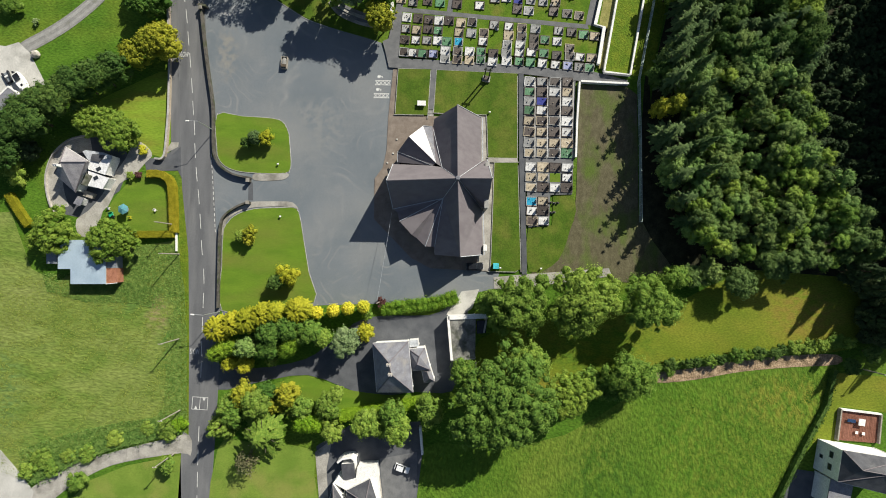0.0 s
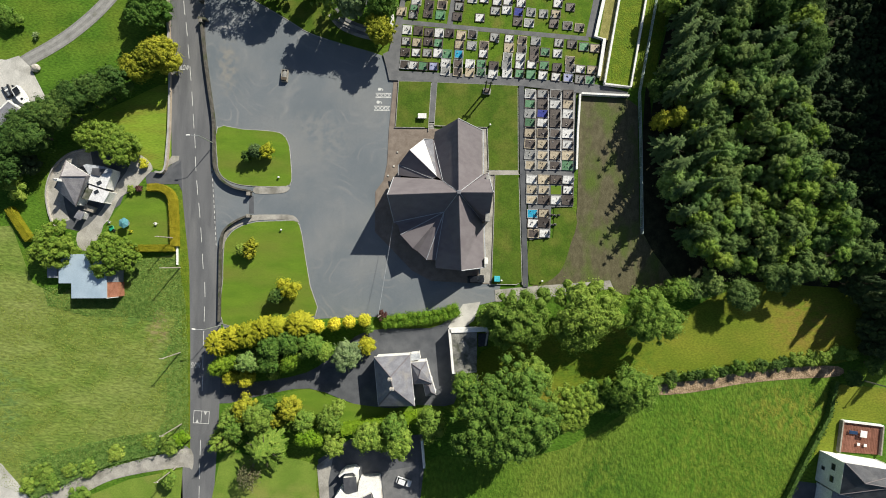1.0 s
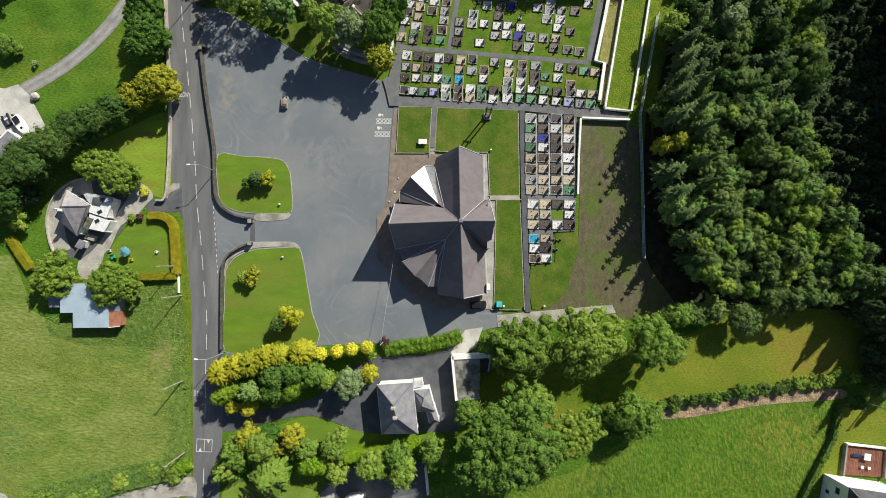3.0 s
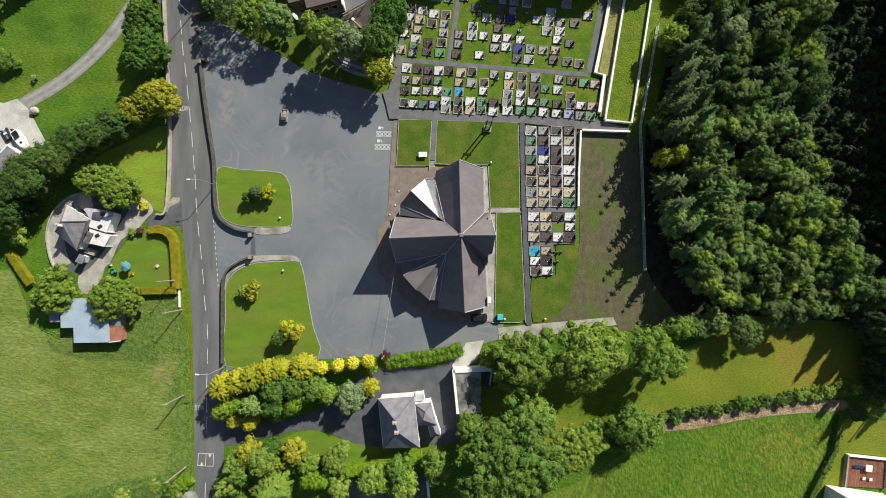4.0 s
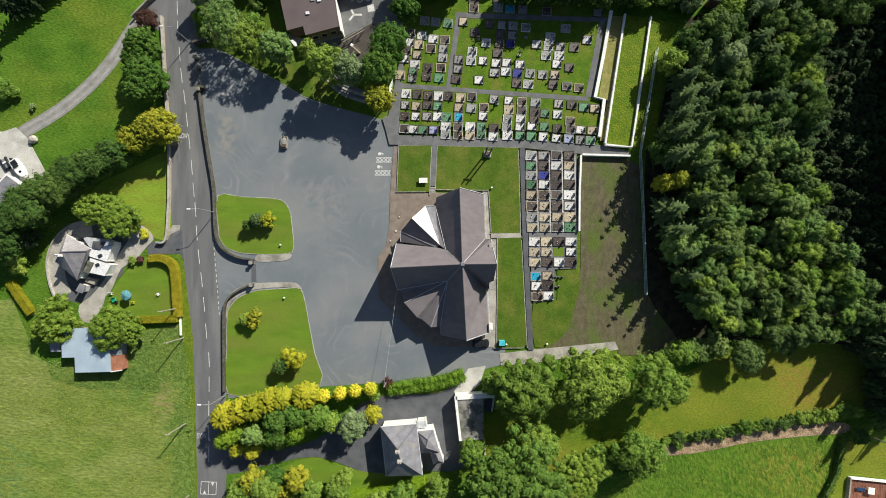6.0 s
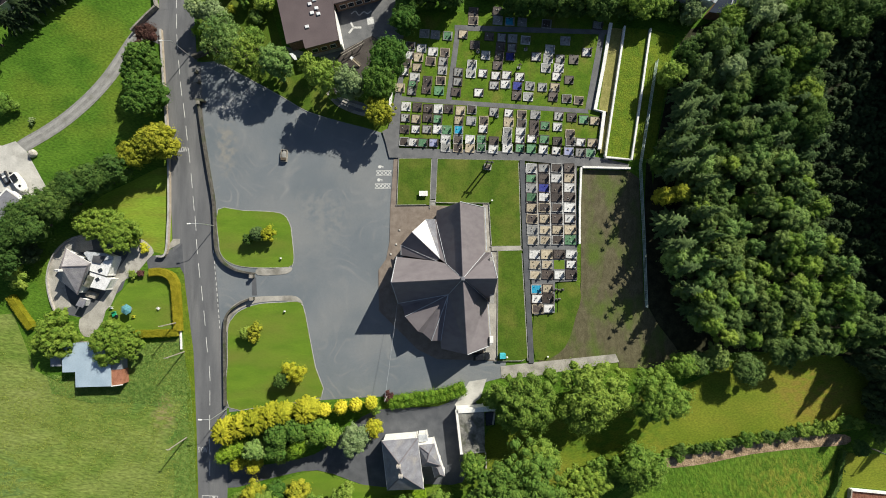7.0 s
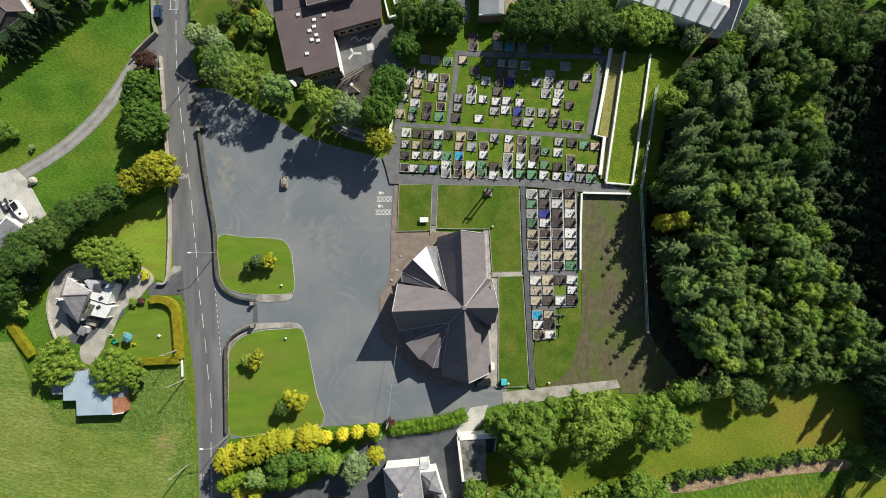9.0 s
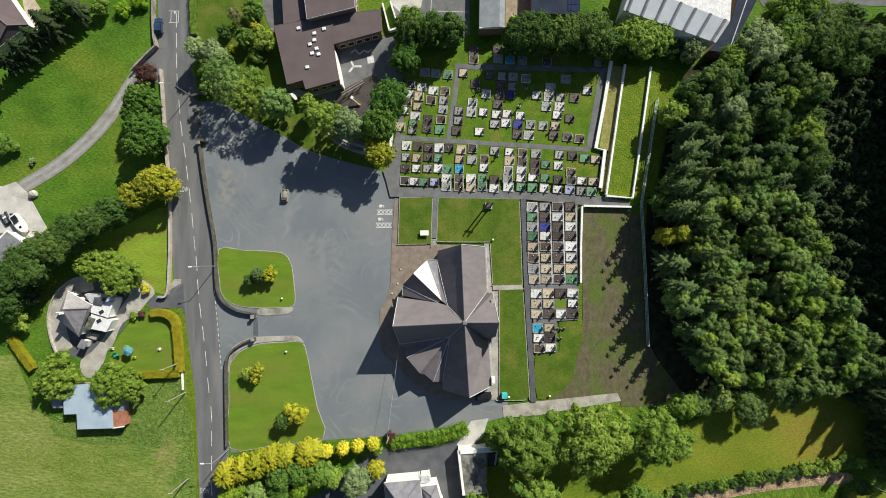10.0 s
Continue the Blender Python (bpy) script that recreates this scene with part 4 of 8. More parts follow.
area("verge", [(-68.04, 18.94), (-66.90, 18.94), (-64.51, 2.06), (-63.48, -17.43), (-62.50, -42.56), (-64.53, -41.24), (-65.94, -9.12)], 0.075, "terrace_grass", "bright grass verge along the road", "verge")
area("south_lane", smooth([(-62.36, -42.55), (-68.62, -43.83), (-79.03, -46.60), (-88.02, -49.47), (-96.27, -53.14), (-102.99, -58.81), (-105.41, -65.70), (-99.72, -66.89), (-94.57, -58.56), (-85.75, -52.56), (-78.17, -49.59), (-64.27, -47.00), (-61.73, -47.47)], steps=3), 0.07, "concrete", "pale gravel lane off the road", "lane")
area("south_yard", [(-125.10, -44.34), (-109.31, -47.34), (-104.80, -52.02), (-100.26, -57.36), (-102.37, -69.68), (-123.42, -70.34)], 0.08, "slab", "bleached concrete yard at the lane's end", "yard")
area("garden_lawn", [(-64.24, -47.54), (-77.43, -50.39), (-86.37, -54.22), (-93.02, -61.24), (-95.07, -74.87), (-62.78, -73.84)], 0.06, "lawn_pale", "pale mown garden lawn below the lane", "lawn")

# ---- yards and gardens south of the church ----
area("house_drive", smooth([(-56.23, -25.13), (-46.92, -25.85), (-34.38, -23.30), (-27.54, -18.40), (-19.30, -12.62), (-3.93, -11.67), (1.59, -9.03), (5.83, -11.15), (2.42, -14.57), (2.75, -22.86), (2.09, -30.04), (-6.93, -30.56), (-14.55, -31.59), (-22.25, -30.70), (-33.54, -27.15), (-45.39, -29.13), (-55.97, -31.35)], steps=3), 0.055, "drive", "dark tarmac drive round the white house", "drive")
lawn("lawn", smooth([(-43.91, -31.02), (-38.40, -28.38), (-33.54, -27.42), (-25.77, -29.70), (-21.83, -30.69), (-11.77, -31.52), (-2.34, -30.71), (-2.27, -33.45), (-22.80, -35.12), (-33.87, -37.90), (-42.34, -35.39)], steps=3), 0.12, "garden lawn in front of the white house", kerb=False)
area("lower_yard", [(-30.86, -44.39), (-22.68, -38.96), (-5.35, -37.65), (-4.75, -45.00), (-6.19, -58.60), (-5.83, -72.04), (-29.88, -72.80), (-29.70, -53.89)], 0.06, "drive", "dark tarmac yard of the lower house", "yard")
area("lower_path", [(-31.09, -45.76), (-27.02, -42.64), (-28.17, -49.77), (-27.30, -59.24), (-29.51, -59.31)], 0.075, "concrete", "pale concrete path beside the lower house", "path")
area("garden_lawn", smooth([(-55.10, -45.36), (-46.20, -44.15), (-31.94, -45.24), (-31.18, -51.22), (-29.79, -59.32), (-29.06, -72.77), (-54.74, -73.59)], steps=3), 0.065, "lawn_pale", "pale garden lawn of the lower house", "lawn")
# darker churchyard grass puts the shade of the trees into this lawn's colour
area("school_garden", [(-66.16, 107.15), (-51.65, 106.94), (-45.80, 89.25), (-42.90, 79.02), (-32.14, 69.49), (-24.0, 66.0), (-17.9, 60.0), (-18.2, 57.0), (-21.38, 57.9), (-26.83, 59.3), (-32.86, 61.05), (-37.18, 62.65), (-42.98, 66.13), (-49.52, 69.77), (-54.62, 72.7), (-59.73, 75.3), (-64.0, 75.2)], 0.06, "churchyard", "mown grass round the school, darker in colour for tree shade", "lawn")
area("playground", [(-30.68, 87.59), (-15.57, 91.46), (-9.86, 87.31), (-12.79, 78.64), (-21.70, 69.36), (-31.42, 73.81), (-34.28, 76.74), (-27.68, 78.83)], 0.07, "path", "grey tarmac school playground", "playground")
area("play_surface", [(-30.5, 73.8), (-27.5, 77.6), (-20.0, 81.3), (-16.8, 79.1), (-21.9, 71.6), (-24.9, 69.4)], 0.078, "play_brown", "dark brown soft play surface", "playground")
area("depot_yard", [(-15.47, 109.35), (4.72, 109.05), (4.80, 91.18), (-5.53, 90.74), (-14.12, 94.65)], 0.07, "path", "grey concrete yard behind the cemetery hedge", "yard")
area("school_path", [(-42.18, 78.72), (-37.15, 77.21), (-27.68, 78.83), (-26.83, 77.95), (-36.44, 75.46), (-40.02, 76.09)], 0.09, "concrete", "pale concrete path along the school wall", "path")
area("school_court", [(-49.48, 109.86), (-42.96, 109.76), (-42.93, 94.32), (-45.23, 92.16), (-46.68, 95.11), (-47.85, 98.06)], 0.08, "path", "grey paved court beside the school", "yard")
area("pale_yard", [(-14.75, 109.34), (-5.37, 109.20), (-7.62, 98.36), (-12.95, 97.27), (-15.53, 99.80)], 0.085, "slab", "bleached concrete yard behind the school", "yard")
area("roadside_strip", [(-75.21, 110.24), (-72.30, 110.20), (-71.79, 88.43), (-74.39, 88.76)], 0.09, "road", "tarmac strip along the stone roadside wall", "footway")
area("house_forecourt", [(-15.22, -46.94), (-6.13, -45.04), (-5.70, -72.03), (-12.01, -72.23)], 0.072, "path", "grey tarmac forecourt of the lower house", "yard")


# ---- the church ----
CHURCH = thing("church", pose(0, 0, 0), "modern church with a folded mauve slate roof and pale walls", "church")


def facet(pts, material, name="roof_slope", thick=0.18, owner=CHURCH, label=""):
    """A flat roof slope with thickness, from its corners."""
    bm = bmesh.new()
    top = [bm.verts.new(p) for p in pts]
    low = [bm.verts.new((p[0], p[1], p[2] - thick)) for p in pts]
    n = len(pts)
    bm.faces.new(top)
    bm.faces.new(low[::-1])
    for i in range(n):
        bm.faces.new((top[i], top[(i + 1) % n], low[(i + 1) % n], low[i]))
    bmesh.ops.triangulate(bm, faces=[f for f in bm.faces if len(f.verts) > 3 and f in list(bm.faces)[:2]])
    return part(name, bm, material, owner, label)


def capping(a, b, w=0.28, material="slate", owner=CHURCH, name="ridge_cap", lift=0.06):
    bm = bmesh.new()
    tube(bm, (a[0], a[1], a[2] + lift), (b[0], b[1], b[2] + lift), w / 2, w / 2, 6)
    return part(name, bm, material, owner)


APEX, NORTH, SOUTH, WEST, EAST = (2.1, 20.15, 12.1), (1.65, 37.6, 9.5), (3.1, 2.75, 8.9), (-13.9, 19.4, 11.5), (9.7, 20.2, 12.5)
N_EAST, N_WEST = (7.65, 37.3, 2.0), (-3.85, 36.4, 2.9)
S_EAST, S_WEST = (8.85, 3.5, 2.2), (-2.95, 3.2, 3.9)
NE_VAL, SE_VAL = (7.95, 26.2, 2.3), (8.2, 14.75, 2.4)
E_NORTH, E_SOUTH = (9.1, 26.1, 5.2), (9.4, 14.6, 5.2)
W_NORTH, W_SOUTH = (-13.7, 25.2, 2.4), (-13.2, 14.0, 3.6)
HUB_N, HUB_S = (-1.6, 23.5, 7.7), (-1.15, 16.3, 7.15)
VAL_W = (-3.9, 24.1, 6.5)
NW_FOOT = (-4.1, 34.2, 3.1)
for pts in ((NORTH, APEX, NE_VAL, N_EAST), (NORTH, N_WEST, NW_FOOT, HUB_N, APEX), (SOUTH, S_EAST, SE_VAL, APEX), (SOUTH, APEX, HUB_S, S_WEST),
            (WEST, APEX, HUB_N, VAL_W, W_NORTH), (WEST, W_SOUTH, HUB_S, APEX), (EAST, APEX, NE_VAL, E_NORTH), (EAST, E_SOUTH, SE_VAL, APEX)):
    facet(pts, "slate")
for a, b in ((APEX, NORTH), (APEX, SOUTH), (APEX, WEST), (APEX, EAST)):
    capping(a, b)
for a, b in ((APEX, NE_VAL), (NORTH, N_EAST), (SOUTH, S_EAST), (EAST, E_NORTH), (WEST, W_NORTH)):
    capping(a, b, 0.2, "lead", name="flashing")
for a, b in ((APEX, SE_VAL), (APEX, HUB_S), (APEX, HUB_N), (WEST, W_SOUTH), (NW_FOOT, HUB_N)):
    capping(a, b, 0.14, "lead", name="flashing")
bm = box(bmesh.new(), 0.9, 0.9, 0.55, APEX[0], APEX[1], APEX[2] - 0.1, bevel=0.1)
part("roof_cap", bm, "slate_dark", CHURCH)
# folded fan roofs in the two western corners
F1, F2, F3, F4 = (-6.45, 34.1, 4.6), (-9.65, 31.0, 6.1), (-12.55, 28.05, 3.2), (-12.6, 25.6, 2.7)
K1, NW2 = (-3.0, 24.6, 6.95), (-4.25, 34.15, 4.0)
facet((F1, F2, K1), "metal_white", label="bare white roof slope")
facet((F2, F3, K1), "slate")
facet((F3, F4, VAL_W, K1), "slate")
facet((F1, K1, (-3.7, 29.6, 4.6), NW2), "slate_dark")
facet((NW2, (-3.7, 29.6, 4.6), K1, HUB_N, (-3.95, 34.1, 3.3)), "slate")
for a, b in ((F1, NW2), (F3, F4)):
    capping(a, b, 0.16, "lead", name="flashing")
capping(F2, K1, 0.12, "slate")
capping(F3, VAL_W, 0.1, "lead", name="flashing")
G0, G1, G4, G5, G6 = (-12.2, 13.3, 3.6), (-11.45, 10.95, 4.6), (-8.3, 7.7, 6.4), (-5.2, 5.15, 4.2), (-2.95, 5.1, 3.9)
K2 = (-3.15, 14.0, 6.85)
facet((W_SOUTH, G0, HUB_S), "slate")
facet((G0, G1, K2, HUB_S), "slate")
facet((G1, G4, K2), "slate")
facet((G4, (-7.2, 7.0, 4.5), K2), "slate")
facet(((-7.2, 7.0, 4.5), G5, K2), "slate")
facet((G5, HUB_S, K2), "slate")
facet((G5, G6, HUB_S), "slate")
facet((G6, S_WEST, HUB_S), "slate")
for a, b in ((G1, HUB_S), (W_SOUTH, HUB_S), (G6, HUB_S)):
    capping(a, b, 0.18, "lead", name="flashing")
capping(G5, HUB_S, 0.22, "lead", name="flashing")
capping(G4, K2, 0.12, "slate")
# walls below the eaves: one piece under each stretch of the outline
OUT = [NORTH, N_EAST, NE_VAL, E_NORTH, EAST, E_SOUTH, SE_VAL, S_EAST, SOUTH, S_WEST, G6, G5, (-7.2, 7.0, 4.5), G4, G1, G0, W_SOUTH, WEST, W_NORTH, F4, F3, F2, F1, NW2, NW_FOOT, N_WEST]
MID = Vector((-1.0, 20.0))


def inset(p, d=0.55):
    v = Vector(p[:2])
    w = v + (MID - v).normalized() * d
    return w


for a, b in zip(OUT, OUT[1:] + OUT[:1]):
    p, q = inset(a), inset(b)
    nrm = Vector((q.y - p.y, p.x - q.x)).normalized() * 0.15
    bm = bmesh.new()
    vs = []
    for s in (-1, 1):
        vs += [bm.verts.new((*(p + nrm * s), 0)), bm.verts.new((*(q + nrm * s), 0)), bm.verts.new((*(q + nrm * s), b[2] - 0.3)), bm.verts.new((*(p + nrm * s), a[2] - 0.3))]
    for f in ((0, 1, 2, 3), (7, 6, 5, 4), (0, 4, 5, 1), (1, 5, 6, 2), (2, 6, 7, 3), (3, 7, 4, 0)):
        bm.faces.new([vs[i] for i in f])
    part("wall", bm, "stone", CHURCH)
# chimneys and flat east annexe
for (x, y), hh in (((8.84, 23.85), 7.6), ((8.85, 15.34), 7.2)):
    st = part("chimney", box(bmesh.new(), 0.8, 2.0, hh, x + 0.1, y, 0, bevel=0.05), "slate_dark", CHURCH)
    part("chimney_cap", box(bmesh.new(), 1.0, 2.2, 0.18, x + 0.1, y, hh, bevel=0.04), "kerb", st)
part("gutter", ribbon([(8.0, 37.3), (8.3, 26.62)], 0.25, 1.5, 1.7), "lead", CHURCH)
part("gutter", ribbon([(8.6, 14.2), (9.2, 3.6)], 0.25, 1.6, 1.8), "lead", CHURCH)
x, y = (9.14, 5.14)
bm = box(bmesh.new(), 0.9, 1.6, 1.1, x, y, 2.4, bevel=0.1)
part("wall_unit", bm, "white", CHURCH, "white boxed wall unit under the eaves")
for k, (x, y) in enumerate(((-13.19, 31.90), (-14.01, 28.35), (-15.40, 25.94))):
    part("paving_lamp", box(bmesh.new(), 0.42, 0.42, 0.2, x, y, 0.16, bevel=0.05), "slab", CHURCH, "small pale lamp block in the paving")

# ---- crucifix on the lawn ----
cr = thing("crucifix", pose(*(8.81, 47.48), 0.42, 0, 0, -8), "tall dark crucifix monument on a stepped base", "monument")
part("base", box(bmesh.new(), 1.9, 1.5, 0.5, bevel=0.05), "kerb", cr)
part("plinth", box(bmesh.new(), 1.3, 1.0, 0.5, 0, 0, 0.5, bevel=0.05), "chip_k", cr)
for s in (-0.55, 0.55):
    part("post", box(bmesh.new(), 0.3, 0.3, 5.6, s, 0, 1.0, bevel=0.03), "bronze", cr)
part("crossbar", box(bmesh.new(), 2.0, 0.32, 0.32, 0, 0, 5.4, bevel=0.03), "bronze", cr)
# memorial table and lawn lamps
tb = thing("memorial_table", pose(*(-7.17, 40.88), 0.42), "white stone table on the small lawn", "table")
part("tabletop", box(bmesh.new(), 2.1, 1.25, 0.12, 0, 0, 0.7, bevel=0.02), "white", tb)
for s in (-0.7, 0.7):
    part("leg", box(bmesh.new(), 0.25, 0.95, 0.7, s, 0, 0, bevel=0.02), "white", tb)


def lawn_lamp(at, z):
    o = thing("lawn_light", pose(*at, z), "small pale flood lamp set in the lawn", "lamp", "lawn lamps")
    part("stake", tube(bmesh.new(), (0, 0, -0.1), (0, 0, 0.3), 0.05, 0.05), "steel", o)
    part("lamp_head", box(bmesh.new(), 0.45, 0.4, 0.35, 0, 0, 0.3, bevel=0.08), "white", o)


for at, z in (((-42.72, 24.99), 0.17), ((-41.65, 11.86), 0.17), ((9.81, 39.07), 0.42), ((13.20, 0.42), 0.42), ((23.23, 0.48), 0.16)):
    lawn_lamp(at, z)

# ---- boundary walls ----


def boundary(line, height, width, material, label, cap="kerb", z=0.0):
    o = thing("boundary_wall", pose(0, 0, 0), label, "wall", kind="structure")
    part("wall_body", ribbon(line, width, z - 0.2, z + height), material, o)
    part("coping", ribbon(line, width + 0.1, z + height, z + height + 0.1), cap, o)
    return o


boundary(smooth([(-63.51, 63.70), (-62.32, 55.44), (-60.99, 47.51), (-59.51, 38.90), (-59.04, 30.33), (-58.54, 26.78), (-56.91, 24.08), (-53.60, 22.11), (-49.32, 21.28)], closed=False), 1.15, 0.34, "wall_dark", "low dark rubble wall along the road", cap="wall_dark")
boundary(smooth([(-49.78, 15.21), (-52.73, 13.92), (-55.52, 11.66), (-56.45, 8.84), (-56.45, 2.11), (-56.17, -11.14)], closed=False), 1.0, 0.36, "wall_dark", "low dark rubble wall beside the lawn", cap="wall_dark")
boundary(smooth([(-73.47, 83.05), (-72.79, 73.60), (-72.13, 64.92), (-71.15, 53.41), (-70.74, 40.56), (-70.81, 33.47), (-71.36, 26.30), (-73.63, 25.73)], closed=False), 1.0, 0.35, "brickwall", "buff rendered roadside wall")
boundary(ARC, 0.6, 0.2, "stone", "curved pale garden wall round the lodge")
boundary([(-69.94, 21.06), (-68.46, 18.94), (-67.83, 10.47), (-67.35, 2.60)], 0.5, 0.2, "white", "low white wall outside the golden hedge", cap="white")
boundary([(32.26, 47.23), (44.08, 46.83)], 1.0, 0.35, "white", "white retaining wall at the cemetery corner", cap="white", z=0.2)
boundary([(31.98, 47.09), (31.50, 37.70), (31.31, 28.22)], 0.9, 0.35, "white", "white wall beside the new graves", cap="white", z=0.2)
boundary([(39.94, 83.45), (37.85, 72.22), (35.65, 61.64), (37.90, 61.04), (36.57, 51.65)], 0.7, 0.7, "white", "white lower terrace wall", cap="white", z=0.4)
boundary([(43.33, 82.54), (40.88, 67.88), (37.95, 49.93)], 0.9, 0.35, "white", "white middle terrace wall", cap="white", z=0.4)
boundary([(49.71, 81.87), (47.04, 64.94), (44.41, 49.01), (37.94, 49.65)], 0.9, 0.35, "white", "white upper terrace wall", cap="white", z=0.4)
boundary([(-74.68, 88.91), (-77.26, 86.46), (-80.83, 82.71)], 1.3, 0.34, "wall", "stone wall at the mouth of the farm lane", cap="wall")
boundary([(-75.47, 107.29), (-75.50, 96.98), (-75.15, 91.40), (-74.54, 88.76)], 1.3, 0.34, "wall", "stone roadside wall near the parked car", cap="wall")


def pier(at, label="square stone gate pier with a flat cap"):
    o = thing("gate_pier", pose(*at, 0.05), label, "gate pier", "gate piers")
    part("shaft", box(bmesh.new(), 0.7, 0.7, 1.5, bevel=0.03), "wall_dark", o)
    part("cap", box(bmesh.new(), 0.9, 0.9, 0.15, 0, 0, 1.5, bevel=0.04), "wall", o)


for at in ((-49.74, 20.57), (-49.63, 15.06), (-63.38, 63.99), (-64.43, 72.15), (-63.79, 69.52)):
    pier(at)
boundary([(-65.03, 75.82), (-61.44, 77.08)], 1.7, 0.45, "wall_dark", "dark stone wall end beside the upper gate", cap="wall_dark")
boundary([(-64.08, 64.82), (-62.07, 64.51)], 1.5, 0.45, "wall_dark", "short dark stone wall end beside the upper gate", cap="wall_dark")
# steel mesh fence by the wood
fl = [(51.22, 73.78), (48.91, 60.63), (46.62, 47.57), (47.10, 32.33), (47.46, 12.49)]
fo = thing("fence", pose(0, 0, 0), "pale green mesh fence on thin posts below the wood", "fence", kind="structure")
for rz in (0.35, 1.0, 1.65):
    part("rail", ribbon(fl, 0.12, rz, rz + 0.1), "fence", fo)
pm = mesh_of(tube(bmesh.new(), (0, 0, -0.2), (0, 0, 1.8), 0.06, 0.06), "post", "fence")
wm = mesh_of(box(bmesh.new(), 0.02, 0.02, 1.3, 0, 0, 0.4), "wire", "fence")
for x, y, a in along(fl, 2.5):
    o = new("post", pm)
    o.matrix_basis, o.parent = pose(x, y, 0, 0, 0, a), fo
for x, y, a in along(fl, 0.5):
    o = new("wire", wm)
    o.matrix_basis, o.parent = pose(x, y, 0, 0, 0, a), fo

# ---- graves ----
CHIP = {"w": "white marble", "g": "grey granite", "k": "dark granite", "t": "tan chippings", "G": "green chippings", "b": "bright blue chippings", "n": "navy blue chippings", "l": "lilac chippings"}
GRAVE = {}


def grave(x, y, code, turn=0.0, w=2.2, d=2.1, z=0.42):
    """A kerbed grave with filling, headstone at its eastern end and small vases."""
    stone = rng.choice({"w": "wgkg", "g": "kgkw", "k": "kktg", "t": "tkkg", "G": "Gkgk", "b": "kg", "n": "kn", "l": "gkl"}[code])
    key = (code, stone, round(w, 1), round(d, 1), rng.randrange(2))
    if key not in GRAVE:
        bm = bmesh.new()
        for sx, sy, ox, oy in ((w, 0.17, 0, d / 2 - 0.085), (w, 0.17, 0, 0.085 - d / 2), (0.17, d - 0.34, w / 2 - 0.085, 0), (0.17, d - 0.34, 0.085 - w / 2, 0)):
            box(bm, sx, sy, 0.32, ox, oy, -0.1, bevel=0.015)
        head = bmesh.new()
        hw, hh = d * rng.uniform(0.36, 0.56), rng.uniform(0.7, 1.1)
        prism([(-hw / 2, 0), (hw / 2, 0), (hw / 2, hh * 0.8), (hw * 0.3, hh), (-hw * 0.3, hh), (-hw / 2, hh * 0.8)], -0.05, 0.05, head)
        bmesh.ops.transform(head, verts=head.verts, matrix=Matrix.Translation((w / 2 - 0.26, 0, 0.3)) @ Matrix.Rotation(radians(90), 4, "Z") @ Matrix.Rotation(radians(90), 4, "X"))
        foot = box(bmesh.new(), 0.26, hw + 0.25, 0.14, w / 2 - 0.26, 0, 0.16, bevel=0.015)
        vases = []
        for k in range(rng.choice((1, 2, 3))):
            vases.append(mesh_of(box(bmesh.new(), 0.2, 0.2, rng.uniform(0.18, 0.35), w * rng.uniform(-0.25, 0.2), d * rng.uniform(-0.3, 0.3), 0.15, bevel=0.05), "vase", "chip_" + rng.choice("kkkwt")))
        GRAVE[key] = [("kerb", mesh_of(bm, "kerb", "chip_" + stone)), ("filling", mesh_of(box(bmesh.new(), w - 0.35, d - 0.35, 0.18), "filling", "chip_" + code)),
                      ("headstone", mesh_of(head, "headstone", "chip_" + (stone if stone in "gk" else "k"))), ("plinth", mesh_of(foot, "plinth", "chip_" + stone))] + [("vase", v) for v in vases]
    o = thing("grave", pose(x, y, z, 0, 0, turn), f"kerbed grave filled with {CHIP[code]} and a headstone", "grave", "cemetery graves")
    for nm, me in GRAVE[key]:
        p = new(nm, me)
        p.parent = o


def plots(codes, places, turn=-4.0, w=2.4, d=2.2):
    for c, (x, y) in zip(codes, places):
        grave(x, y, c, turn + rng.uniform(-2, 2), w * rng.uniform(0.94, 1.05), d * rng.uniform(0.96, 1.04))


def grave_row(a, b, codes, turn, w=2.5, d=2.35):
    a, b = Vector(a), Vector(b)
    plots([c for c in codes if c != "."], [a.lerp(b, i / (len(codes) - 1)) for i, c in enumerate(codes) if c != "."], turn, w, d)


# from the lower rows up to the shaded top
plots("wkkwktkgwkggkGt", [(-11.47, 62.91), (-8.62, 62.73), (-5.92, 62.41), (-3.36, 62.24), (-0.80, 62.21), (2.18, 61.75), (5.03, 62.00), (10.56, 61.36), (14.24, 61.03), (17.50, 60.71), (20.90, 60.53), (26.70, 60.17), (29.95, 59.85), (32.91, 59.24), (35.59, 58.93)])
plots("gtkGtgktkkGw", [(-11.63, 60.04), (-8.93, 59.73), (-6.08, 59.98), (-3.53, 59.66), (1.73, 59.32), (4.85, 59.14), (7.97, 59.25), (14.21, 58.74), (17.46, 58.42), (20.58, 58.10), (23.26, 57.78), (26.37, 57.46)])
plots("kwgwGbwgwkk", [(-11.79, 57.18), (-9.09, 57.15), (-6.25, 57.12), (-3.55, 57.09), (-1.28, 56.92), (1.70, 56.89), (7.81, 57.10), (13.89, 56.32), (17.15, 56.28), (20.55, 56.25), (29.45, 55.72)])
